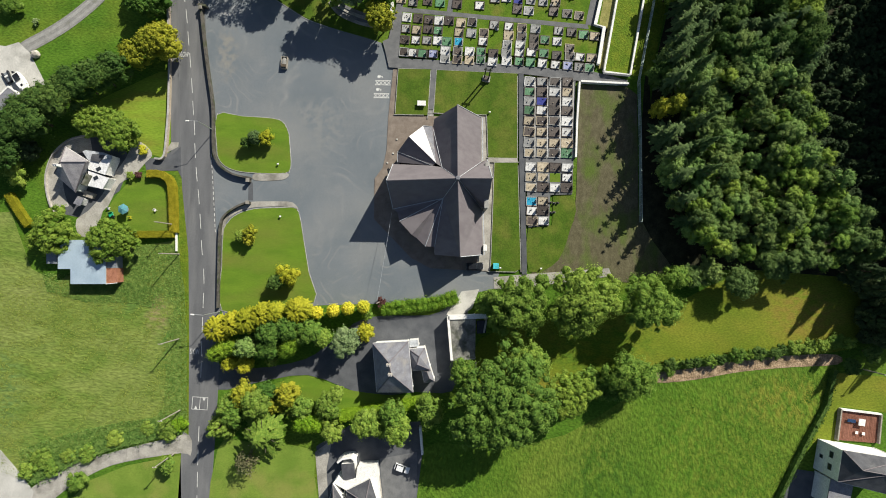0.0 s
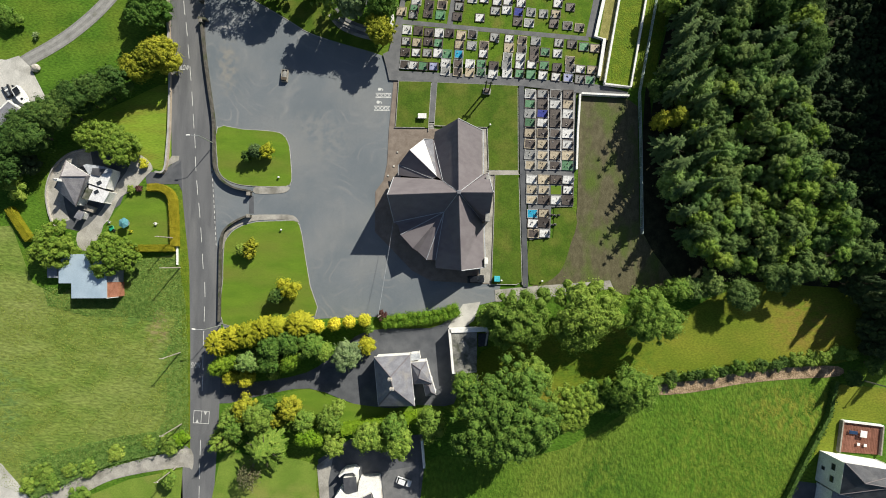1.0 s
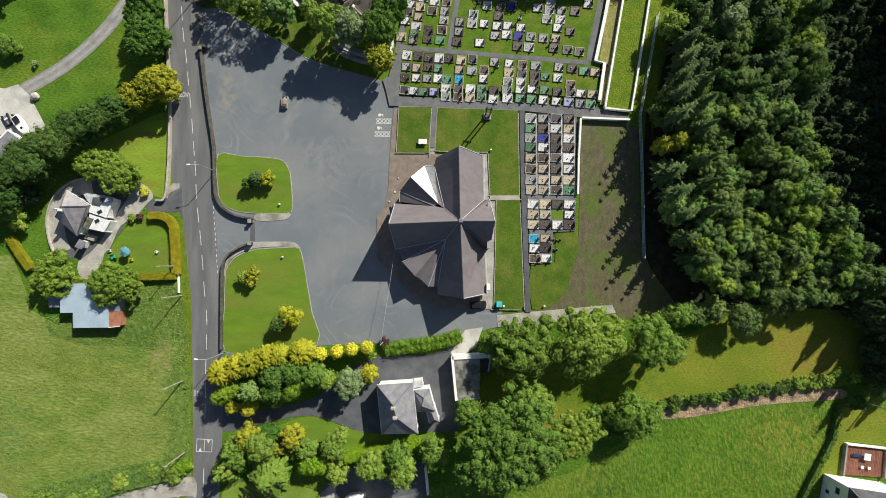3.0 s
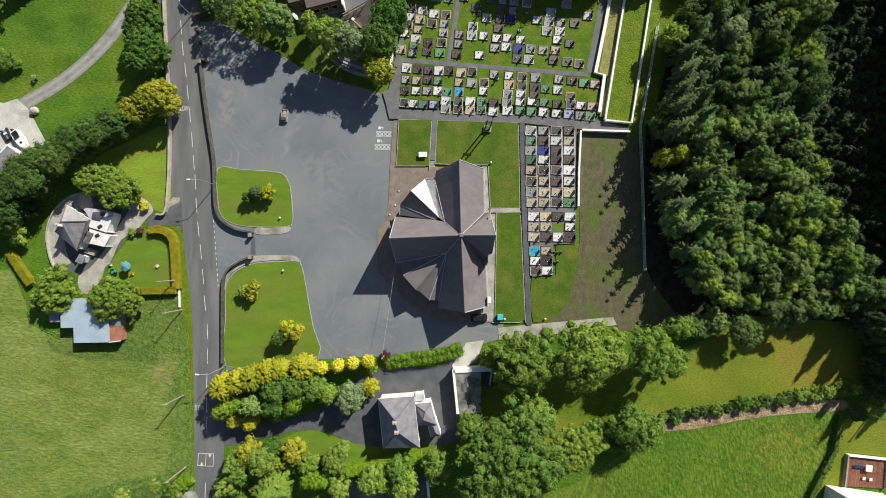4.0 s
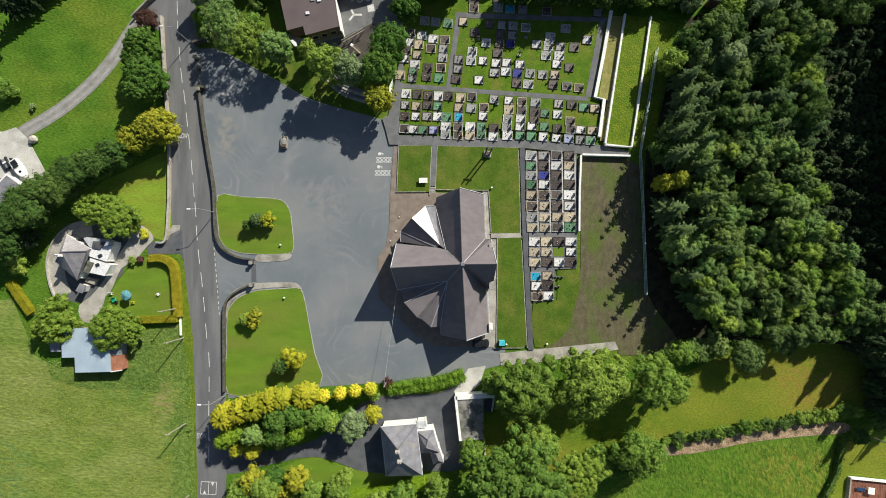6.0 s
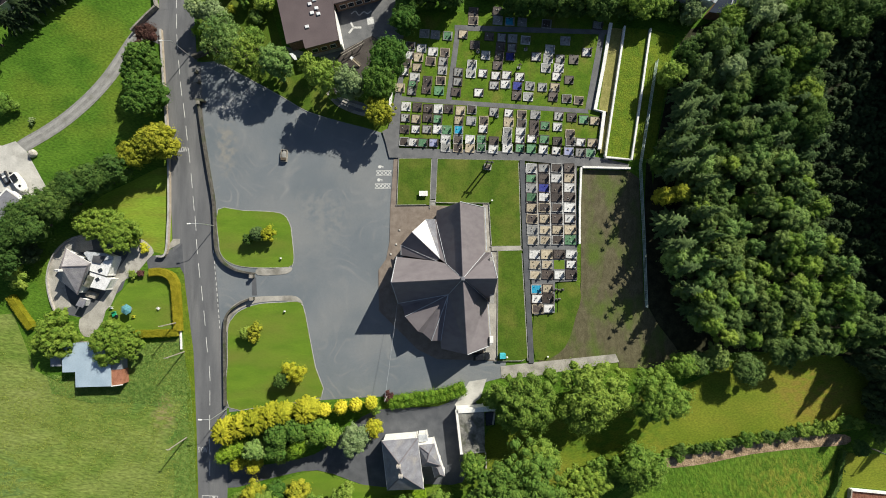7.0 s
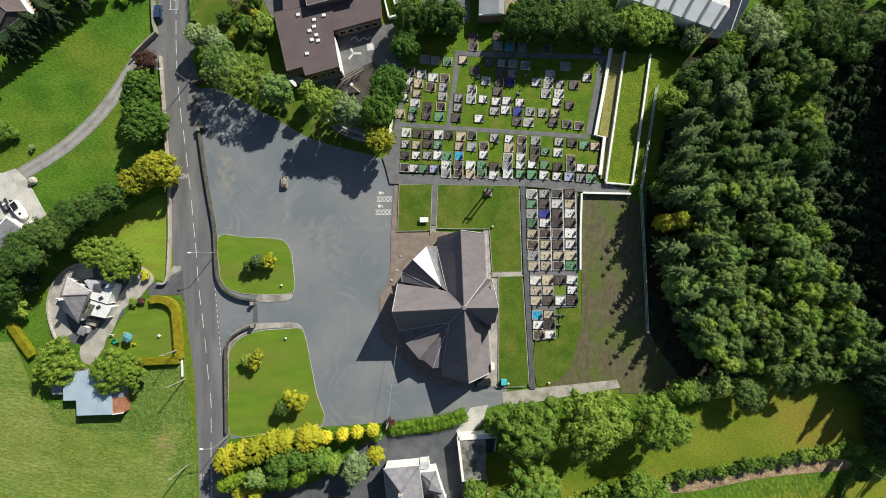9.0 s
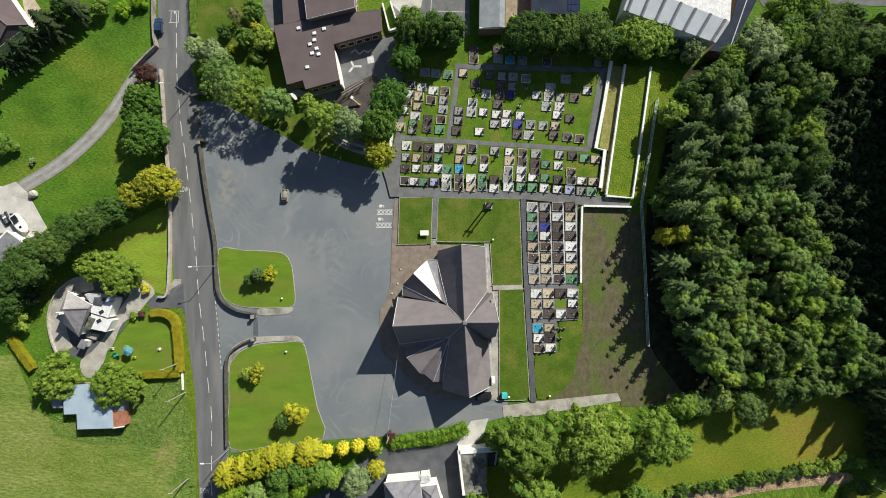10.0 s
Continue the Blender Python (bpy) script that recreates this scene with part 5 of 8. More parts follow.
plots("kwGlwgkkwtGGkwgwwGkkwt", [(-11.96, 54.04), (-9.69, 53.87), (-7.27, 53.70), (-4.58, 53.67), (-1.59, 54.64), (-1.61, 52.50), (1.53, 54.46), (1.51, 52.32), (4.51, 54.43), (4.49, 52.29), (7.35, 54.54), (7.32, 52.40), (10.46, 54.08), (10.29, 51.94), (13.72, 54.33), (16.98, 54.43), (19.95, 54.54), (23.06, 54.36), (26.31, 53.90), (29.55, 53.72), (32.09, 53.55), (34.91, 53.38)])
plots("wGGwwlgG", [(13.83, 52.19), (16.94, 52.15), (19.77, 51.98), (22.74, 51.80), (25.98, 51.48), (29.08, 51.31), (31.90, 50.99), (34.44, 50.82)])
plots("kkggGkwwkwtkgktwg", [(5.61, 86.95), (5.58, 84.63), (-6.76, 81.46), (-4.04, 81.13), (-0.90, 80.80), (-10.21, 78.31), (-7.50, 77.70), (-4.65, 76.80), (-1.65, 76.61), (-10.66, 76.01), (-8.24, 75.40), (-5.24, 74.35), (-2.10, 74.31), (-11.25, 73.99), (-8.68, 72.80), (-11.98, 71.83), (-2.27, 72.00)])
plots("wkkGtgkGtkkwgggwgkw", [(-9.27, 70.36), (-6.00, 69.46), (-2.72, 69.42), (-9.72, 68.49), (-13.00, 67.67), (-10.01, 66.91), (-6.31, 67.16), (-3.17, 66.83), (2.97, 81.18), (5.93, 78.40), (9.53, 80.52), (8.61, 75.76), (5.16, 73.50), (1.72, 71.52), (4.85, 71.19), (7.84, 71.16), (1.55, 69.08), (1.09, 66.49), (6.78, 66.28)])
plots("kgbgkgggkgknwwggkwk", [(11.62, 87.02), (11.73, 84.69), (14.72, 84.36), (17.86, 84.18), (23.99, 83.66), (12.66, 80.19), (15.37, 80.01), (18.64, 79.53), (12.35, 77.88), (15.19, 77.55), (12.03, 75.57), (14.73, 75.39), (21.28, 75.31), (24.73, 77.14), (24.26, 74.84), (27.25, 74.66), (30.66, 74.47), (33.96, 76.31), (11.57, 73.13)])
plots("wwwgwgwnggwktkgkkkgg", [(11.11, 70.54), (13.81, 70.65), (17.08, 70.18), (23.65, 72.40), (26.92, 72.36), (10.65, 68.10), (13.49, 68.35), (16.47, 67.89), (19.60, 67.85), (22.72, 67.52), (26.31, 70.21), (29.42, 69.31), (25.84, 67.49), (16.29, 65.45), (19.13, 65.13), (25.37, 65.05), (28.77, 64.58), (31.73, 64.12), (28.61, 79.26), (36.80, 83.20)])
# free-standing crosses
for at, h in (((16.83, 72.49), 2.6), ((6.63, 76.65), 1.8), ((5.45, 74.07), 1.6), ((11.25, 60.21), 1.8), ((34.82, 76.87), 1.6), ((-14.24, 75.47), 1.6), ((24.83, 66.64), 1.7), ((18.61, 77.08), 1.6)):
    o = thing("cross_headstone", pose(*at, 0.41, 0, 0, -4), "dark upright stone cross on a small base", "gravestone", "stone crosses")
    part("base", box(bmesh.new(), 0.8, 0.6, 0.35, bevel=0.04), "chip_g", o)
    bm = box(bmesh.new(), 0.24, 0.2, h - 0.35, 0, 0, 0.35, bevel=0.02)
    part("shaft", bm, "chip_k", o)
    part("crossbar", box(bmesh.new(), h * 0.42, 0.18, 0.22, 0, 0, h * 0.68, bevel=0.02), "chip_k", o)
# low markers of unkerbed graves
for at in ((24.86, 16.80), (25.56, 16.94), (26.39, 16.79), (27.23, 16.92), (25.66, 14.44), (26.35, 14.57)):
    o = thing("grave_marker", pose(*at, 0.16, 0, 0, -4), "small dark marker stone on the grass", "gravestone", "grave markers")
    part("stone", box(bmesh.new(), 0.45, 0.3, 0.55, 0, 0, 0.1, bevel=0.05), "chip_k", o)
    part("base", box(bmesh.new(), 0.6, 0.45, 0.12, bevel=0.02), "chip_g", o)
# eastern plots
for (x0, y0), (x1, y1), codes in (
        ((19.63, 47.14), (29.12, 47.16), "ggkk"), ((19.63, 44.57), (29.10, 44.59), "Gkwt"), ((19.62, 42.15), (29.09, 42.17), "gnkw"), ((19.69, 39.87), (29.08, 39.90), "Gwkk"),
        ((19.68, 37.24), (29.11, 37.27), "tkkw"), ((19.75, 34.48), (29.10, 34.51), "ktkw"), ((19.81, 31.72), (29.15, 31.75), "gttt"), ((19.88, 29.17), (29.14, 29.20), "ttkG"),
        ((20.29, 25.65), (29.33, 25.68), "wtkw"), ((20.36, 23.11), (29.32, 23.15), "tt.w"), ((20.42, 20.58), (29.31, 20.62), "tkwk"),
        ((20.62, 17.07), (23.42, 17.22), "bt"), ((20.76, 14.69), (23.55, 14.84), "wk"), ((20.89, 12.17), (23.68, 12.32), "kw")):
    grave_row((x0, y0), (x1, y1), codes, -2, 2.75, 2.25)
area("grass_plot", [(25.1, 24.2), (27.7, 24.2), (27.7, 22.0), (25.1, 22.0)], 0.43, "lawn", "small grassed plot between the graves", "lawn")
for i in range(5):
    x = [(18.57, 47.21), (21.04, 47.21), (24.15, 47.22), (27.33, 47.23), (30.57, 47.23)][i]
    e = [(18.68, 28.04), (21.35, 28.05), (24.37, 28.06), (27.52, 28.07), (30.68, 28.08)][i]
    tagged(part("grave_plinth", ribbon([x, e], 0.35, 0.1, 0.5), "chip_w" if i in (2, 3) else "kerb"), "pale concrete strip between the graves", "plinth", "grave strips", "structure")
area("new_grave_ground", [(18.29, 48.21), (31.13, 47.66), (30.89, 27.80), (30.70, 19.08), (25.3, 18.78), (25.1, 11.22), (20.05, 10.63), (18.96, 27.76)], 0.40, "path", "grey gravelled ground under the newer graves", "ground")


# ---- trees and shrubs: x, y, crown radius, height, by build and leaves ----
for x, y, r, h in ((-70.4, 53.4, 4.8, 8.5), (-73.4, 52.4, 3.6, 7.6)):
    tree((x, y), r, h, 'dome', 'leaf_amber', 'golden yellow conifer in full leaf', 'tree')
for x, y, r, h in ((-77.0, 50.4, 3.6, 7),):
    tree((x, y), r, h, 'mid', 'leaf_amber', 'amber and olive garden tree', 'tree')
for x, y, r, h in ((-81.2, 46.7, 3.8, 8.6), (-85.1, 44.2, 4.3, 9.6), (-89.4, 42.0, 4.3, 9.6), (-93.4, 38.8, 4.9, 9.6), (-98.0, 37.6, 4.0, 9.6), (-100.7, 33.6, 5.5, 9.6), (-105.8, 31.5, 4.9, 9.6), (-106.8, 25.7, 5.2, 8), (-111.8, 24.0, 5.2, 8), (85.1, 86.4, 4.6, 10), (61.6, 75.5, 4.2, 11), (56.5, 72.9, 3.7, 9),):
    tree((x, y), r, h, 'mid', 'leaf_dark', 'dense dark green leafy tree', 'tree')
for x, y, r, h in ((89.4, 90.2, 4.3, 9), (94.8, 91.4, 3.8, 8), (93.3, 85.9, 4.3, 8), (99.3, 84.7, 4.3, 8), (96.7, 80.8, 4.3, 7), (89.8, 82.5, 4.3, 8), (-10.0, 89.8, 4.3, 9), (-4.6, 89.7, 4.3, 9), (-0.3, 89.3, 4.0, 9), (16.6, 88.2, 4.5, 9.8), (21.1, 87.8, 4.5, 10), (26.2, 87.8, 4.5, 10.2), (32.6, 88.2, 5.7, 9.4), (36.6, 85.8, 4.0, 8), (-95.8, 98.0, 3.4, 6.0)):
    tree((x, y), r, h, 'mid', 'leaf_dark', 'dense dark green leafy tree', 'tree')
for x, y, r, h in ((-114.4, 79.6, 5.4, 8.5), (101.9, -17.6, 2.5, 3.5), (97.2, -21.2, 2.4, 3.2),):
    tree((x, y), r, h, 'mid', 'leaf_dark', 'dense dark green leafy tree', 'tree')
for x, y, r, h in ((-74.9, 73.2, 4.3, 8.5), (-76.6, 70.6, 3.4, 7.5), (-73.6, 65.4, 5.2, 8.5), (-75.2, 62.6, 3.8, 8)):
    tree((x, y), r, h, 'dome', 'leaf_deep', 'dense deep green leafy tree', 'tree')
for x, y, r, h in ((-98.6, 92.6, 3.6, 8.5), (-102.2, 90.0, 3.4, 9), (-105.4, 87.0, 3.8, 9), (-108.8, 84.2, 3.6, 9), (-101.0, 94.6, 3.2, 8), (-92.6, 97.0, 3.2, 8)):
    tree((x, y), r, h, 'spruce', 'leaf_fir', 'dark fir tree in a row above the field', 'tree')
for x, y, r, h in ((-104.2, 26.7, 3.2, 5),):
    tree((x, y), r, h, 'mid', 'leaf_fir', 'dark fir tree with drooping boughs', 'tree')
for x, y, r, h in ((-106.9, 20.8, 3.2, 4), (-79.5, 21.1, 1.3, 1.3), (-50.6, 6.9, 1.7, 3.0), (-67.2, -41.2, 3.2, 1.6), (-98.1, -49.1, 3.2, 1.4), (-91.5, -48.0, 2.2, 1.4), (-80.4, -43.7, 2.6, 1.3), (-72.3, -41.0, 2.0, 1.1), (-88.0, 98.6, 2.6, 3.4), (84.7, -17.0, 2.3, 2), (88.0, -16.8, 2.4, 2), (91.2, -16.3, 1.9, 2.2),):
    tree((x, y), r, h, 'bush', 'leaf_olive', 'olive green spreading shrub', 'shrub')
for x, y, r, h in ((-87.9, 33.4, 4.3, 6.2), (-83.8, 33.4, 4.6, 6.6), (-80.3, 31.0, 5.0, 6.4), (-96.4, 6.6, 6.2, 5.8), (-82.6, 5.0, 5.8, 6.0), (-78.4, 4.7, 4.4, 5.4),):
    tree((x, y), r, h, 'dome', 'leaf_lime', 'lime green spreading garden tree', 'tree')
for x, y, r, h in ((-76.6, 27.6, 1.5, 1.5),):
    tree((x, y), r, h, 'bush', 'leaf_yellow', 'small clipped lemon-yellow shrub', 'shrub')
for x, y, r, h in ((-77.6, 21.4, 1.1, 1.2), (-75.9, 80.9, 3.4, 4), (-15.8, -8.7, 1.5, 2),):
    tree((x, y), r, h, 'bush', 'leaf_red', 'dark purple-leaved garden shrub', 'shrub')
for x, y, r, h in ((-45.3, 31.0, 2.2, 3.6), (-38.3, -2.5, 3.3, 5),):
    tree((x, y), r, h, 'bush', 'leaf_gold', 'rounded golden yellow garden shrub', 'shrub')
for x, y, r, h in ((72.5, 83.9, 5.4, 11), (64.8, 68.5, 2.8, 11), (58.7, 84.5, 2.9, 6),):
    tree((x, y), r, h, 'mid', 'leaf_pale', 'silvery pale green leafy tree', 'tree')
for x, y, r, h in ((-64.3, -39.8, 2.3, 1.6), (-83.2, 98.6, 2.4, 1.6), (-79.0, 100.4, 2.6, 1.8),):
    tree((x, y), r, h, 'bush', 'leaf_bright', 'rounded bright green garden shrub', 'shrub')
for x, y, r, h in ((4.6, -24.3, 3.6, 7), (10.4, -8.0, 3.5, 7.5), (53.8, -0.9, 3.5, 7), (35.7, -26.2, 4.0, 5), (42.9, -24.1, 6.4, 9), (-66.1, -48.8, 2.4, 3.5), (66.9, 80.6, 4.3, 9), (79.1, 86.2, 4.6, 10), (52.8, 68.5, 3.2, 8),):
    tree((x, y), r, h, 'mid', 'leaf_green', 'broad green garden tree in full leaf', 'tree')
for x, y, r, h in ((79.4, 93.4, 4.2, 9), (84.2, 94.2, 4.6, 10), (45.4, 87.4, 5.4, 7.4), (50.1, 86.8, 4.0, 6.8),):
    tree((x, y), r, h, 'mid', 'leaf_green', 'broad green garden tree in full leaf', 'tree')
for x, y, r, h in ((40.6, -28.0, 3.2, 4), (-95.5, -51.2, 2.4, 1.6), (-86.8, -47.5, 2.7, 1.5), (-101.2, -52.0, 2.6, 1.8), (-87.7, -53.4, 3.2, 3), (-112.2, 64.2, 3.5, 3), (54.7, -24.0, 1.3, 1.6), (64.4, -20.9, 2.1, 2.1), (70.7, -19.1, 2.3, 2.4), (74.0, -19.2, 1.5, 1.9), (94.6, -15.3, 2.4, 1.9), (97.3, -15.5, 1.8, 2.6),):
    tree((x, y), r, h, 'bush', 'leaf_green', 'leafy green garden shrub', 'shrub')
for x, y, r, h in ((-50.3, 29.8, 1.5, 3.2), (-41.3, -4.4, 2.3, 4.3), (14.9, 86.5, 2.6, 3.5), (18.2, 86.5, 2.6, 3.5), (21.6, 86.4, 2.6, 3.5), (25.0, 86.4, 2.6, 3.5), (28.3, 86.3, 2.6, 3.5), (31.7, 86.3, 2.6, 3.5), (35.0, 86.2, 2.6, 3.5), (38.4, 86.2, 2.6, 3.5), (41.7, 86.2, 2.6, 3.5), (45.1, 86.1, 2.6, 3.5), (48.4, 86.1, 2.6, 3.5), (51.8, 86.0, 2.6, 3.5), (55.1, 86.0, 2.6, 3.5), (-9.0, 89.6, 2.4, 3), (-5.5, 89.5, 2.4, 3),):
    tree((x, y), r, h, 'bush', 'leaf_dark', 'small dark green shrub', 'shrub')
for x, y, r, h in ((-1.9, 89.5, 2.4, 3), (1.6, 89.4, 2.4, 3), (54.9, -22.2, 2.1, 1.7), (58.7, -21.6, 1.5, 2.2), (61.0, -21.2, 1.6, 1.8), (66.6, -20.3, 1.6, 2.5), (75.7, -18.6, 2.1, 2.3), (79.8, -18.5, 1.9, 2), (81.7, -17.6, 1.5, 1.6),):
    tree((x, y), r, h, 'bush', 'leaf_dark', 'small dark green shrub', 'shrub')
for x, y, r, h in ((-105.8, 60.1, 1.0, 1.2),):
    tree((x, y), r, h, 'bush', 'leaf_pale', 'silvery pale green garden shrub', 'shrub')
for x, y, r, h in ((28.5, -28.2, 6.4, 9.5),):
    tree((x, y), r, h, 'dome', 'leaf_lime', 'lime green tree under the big tree', 'tree')
for x, y, r, h in ((28.9, -10.2, 5.1, 11),):
    tree((x, y), r, h, 'mid', 'leaf_olive', 'olive green tree in full leaf', 'tree')
for x, y, r, h in ((13.3, -28.6, 12.0, 16),):
    tree((x, y), r, h, 'giant', 'leaf_giant', 'huge dark green spreading tree', 'tree')
for x, y, r, h in ((19.6, -21.4, 5.2, 10), (46.4, -6.8, 7.2, 12),):
    tree((x, y), r, h, 'big', 'leaf_green', 'tall green spreading tree', 'tree')
for x, y, r, h in ((16.4, -8.0, 8.0, 12.5), (31.2, -6.2, 8.8, 13.5),):
    tree((x, y), r, h, 'big', 'leaf_olive', 'tall olive green spreading tree', 'tree')
for x, y, r, h in ((57.7, -0.2, 2.9, 6), (62.3, 0.9, 3.5, 6), (69.2, -1.6, 4.3, 7), (77.2, 2.6, 4.3, 7),):
    tree((x, y), r, h, 'mid', 'leaf_wood', 'woodland tree with a rounded crown', 'tree')
for x, y, r, h in ((100.8, -9.2, 3.4, 12), (104.3, -13.2, 3.6, 14), (105.3, -8.4, 3.9, 15), (102.6, -5.7, 3.6, 15), (100.0, -1.5, 3.6, 15), (96.5, 1.6, 3.4, 14), (101.3, -13.7, 2.2, 6),):
    tree((x, y), r, h, 'cone', 'leaf_fir', 'dark fir tree with drooping boughs', 'tree')
# gardens beside the drive and the school
tree((-47.9, 31.1), 1.9, 4.4, 'mound', 'leaf_spruce', 'bluish green garden shrub', 'shrub')
for x, y, r, h in ((-48.3, 7.6, 2.0, 3.6), (-48.9, 5.9, 1.6, 3.0)):
    tree((x, y), r, h, 'bush', 'leaf_amber', 'amber and olive garden shrub', 'shrub')
for x, y, r, h in ((-53.3, -15.4, 3.2, 8.6), (-49.8, -14.1, 2.9, 8.6), (-46.4, -13.3, 3.2, 8.6), (-42.9, -12.0, 3.0, 8.6), (-39.8, -11.3, 2.5, 8.6), (-34.6, -10.7, 3.2, 8.6),):
    tree((x, y), r, h, 'plume', 'leaf_gold', 'golden yellow conifer in full leaf', 'tree')
for x, y, r, h in ((-31.0, -11.4, 1.8, 5.4), (-27.0, -10.8, 1.8, 5.4), (-23.5, -10.2, 1.8, 5.4), (-19.8, -9.7, 1.8, 5.4),):
    tree((x, y), r, h, 'mound', 'leaf_yellow', 'clipped lemon-yellow conifer with dense foliage', 'tree')
for x, y, r, h in ((-40.9, -16.0, 3.2, 8.5), (-41.6, -19.9, 2.8, 7.5),):
    tree((x, y), r, h, 'mid', 'leaf_giant', 'dense green leafy tree', 'tree')
for x, y, r, h in ((-36.5, -14.9, 3.1, 8.5), (-42.3, -30.1, 2.4, 5),):
    tree((x, y), r, h, 'mid', 'leaf_deep', 'deep green garden tree', 'tree')
for x, y, r, h in ((-31.8, -15.7, 3.1, 8), (-29.0, -17.3, 2.3, 6), (-49.9, -35.9, 3.1, 6), (-33.7, -34.2, 2.8, 4.5), (-17.7, -36.7, 3.7, 8), (-11.8, -34.0, 3.4, 8.5), (-10.7, -37.5, 3.7, 8.5), (-14.4, -38.1, 2.3, 6), (-49.0, 79.8, 2.8, 5), (-9.8, 91.4, 3.8, 8.5),):
    tree((x, y), r, h, 'mid', 'leaf_green', 'broad green garden tree in full leaf', 'tree')
for x, y, r, h in ((-54.4, -21.6, 2.3, 7), (-52.7, -20.5, 2.5, 7.4), (-51.0, -19.7, 2.3, 7), (-37.7, -20.7, 2.0, 7), (-36.6, -19.3, 2.4, 8), (-35.6, -18.1, 2.0, 7.6),):
    tree((x, y), r, h, 'mound', 'leaf_mound', 'smooth bright green conifer with a rounded crown', 'tree')
for x, y, r, h in ((-46.6, -19.7, 2.8, 7.5),):
    tree((x, y), r, h, 'mid', 'leaf_sage', 'sage green garden tree', 'tree')
for x, y, r, h in ((-51.7, -24.0, 2.1, 4.5), (-47.9, -24.3, 2.4, 4.5), (-19.1, -15.9, 2.5, 4.5),):
    tree((x, y), r, h, 'bush', 'leaf_gold', 'rounded golden yellow garden shrub', 'shrub')
for x, y, r, h in ((-42.1, -23.6, 1.8, 2.5),):
    tree((x, y), r, h, 'bush', 'leaf_olive', 'olive green spreading shrub', 'shrub')
for x, y, r, h in ((-23.5, -17.9, 3.9, 7.0), (-62.3, 86.2, 2.5, 7), (-57.6, 84.4, 3.2, 8), (-24.4, 66.0, 3.9, 11.5),):
    tree((x, y), r, h, 'mid', 'leaf_pale', 'silvery pale green leafy tree', 'tree')
for x, y, r, h in ((-18.9, -11.9, 1.4, 2.5),):
    tree((x, y), r, h, 'bush', 'leaf_green', 'leafy green garden shrub', 'shrub')
for x, y, r, h in ((-47.7, -31.3, 3.6, 5.5), (-37.3, -30.8, 3.1, 5.5),):
    tree((x, y), r, h, 'mid', 'leaf_amber', 'amber and olive garden tree', 'tree')
for x, y, r, h in ((-40.6, -34.2, 2.1, 4), (-48.9, 92.8, 1.6, 3), (-55.0, 87.6, 1.3, 2.5),):
    tree((x, y), r, h, 'bush', 'leaf_amber', 'amber and olive garden shrub', 'shrub')
for x, y, r, h in ((-52.9, -38.9, 3.6, 9), (-51.7, -34.1, 2.8, 8),):
    tree((x, y), r, h, 'cone', 'leaf_olive', 'pale green conifer with drooping layered boughs', 'tree')
for x, y, r, h in ((-42.4, -40.2, 6.6, 9.5),):
    tree((x, y), r, h, 'spruce', 'leaf_green', 'broad green conifer with spreading boughs', 'tree')
for x, y, r, h in ((-27.7, -33.5, 3.4, 5.5), (-44.0, -32.9, 3.7, 7), (-26.4, -39.6, 2.8, 5), (-25.7, -30.6, 1.9, 4.5), (-3.3, -33.6, 4.0, 7), (-46.4, 89.3, 3.3, 4.5),):
    tree((x, y), r, h, 'mid', 'leaf_olive', 'olive green tree in full leaf', 'tree')
for x, y, r, h in ((-34.0, -38.3, 2.2, 4.6), (-32.2, -38.0, 2.4, 5), (-30.4, -38.1, 2.2, 4.6),):
    tree((x, y), r, h, 'mound', 'leaf_bright', 'clipped bright green conifer with a rounded crown', 'tree')
for x, y, r, h in ((-46.5, -47.3, 3.1, 5.5), (-53.9, 95.6, 1.9, 4),):
    tree((x, y), r, h, 'spray', 'leaf_brown', 'sparse brownish bare-twigged tree', 'tree')
for x, y, r, h in ((-63.5, 82.1, 1.9, 2.5),):
    tree((x, y), r, h, 'bush', 'leaf_bright', 'rounded bright green garden shrub', 'shrub')
for x, y, r, h in ((-56.1, 79.0, 3.9, 9.5), (-52.7, 76.1, 4.5, 10), (-57.5, 76.1, 3.0, 8.5), (-54.2, 81.7, 2.8, 8),):
    tree((x, y), r, h, 'airy', 'leaf_sage', 'thin-crowned sage green tree beside the school', 'tree')
for x, y, r, h in ((-49.0, 73.2, 4.2, 9.8), (-45.5, 71.4, 3.3, 9), (-47.8, 76.7, 2.8, 7.5),):
    tree((x, y), r, h, 'airy', 'leaf_olive', 'thin-crowned olive green tree beside the school', 'tree')
for x, y, r, h in ((-41.9, 71.9, 4.1, 10),):
    tree((x, y), r, h, 'feather', 'leaf_sage', 'sage green leafy tree beside the school', 'tree')
for x, y, r, h in ((-34.5, 71.6, 2.6, 8), (-29.6, 67.0, 4.5, 12),):
    tree((x, y), r, h, 'feather', 'leaf_olive', 'olive green tree beside the school', 'tree')
for x, y, r, h in ((-14.8, 71.6, 4.9, 12), (-16.9, 66.4, 4.6, 12), (-11.4, 82.6, 3.7, 7), (-11.1, 86.5, 3.1, 7), (-49.4, 96.7, 3.2, 4), (-51.6, 90.1, 2.7, 4),):
    tree((x, y), r, h, 'mid', 'leaf_deep', 'dense deep green leafy tree', 'tree')
for x, y, r, h in ((-17.2, 59.4, 3.6, 9.5),):
    tree((x, y), r, h, 'dome', 'leaf_amber', 'golden yellow conifer in full leaf', 'tree')
for x, y, r, h in ((-57.1, 91.8, 1.9, 3), (-48.9, 85.3, 1.9, 3),):
    tree((x, y), r, h, 'bush', 'leaf_dark', 'small dark green shrub', 'shrub')
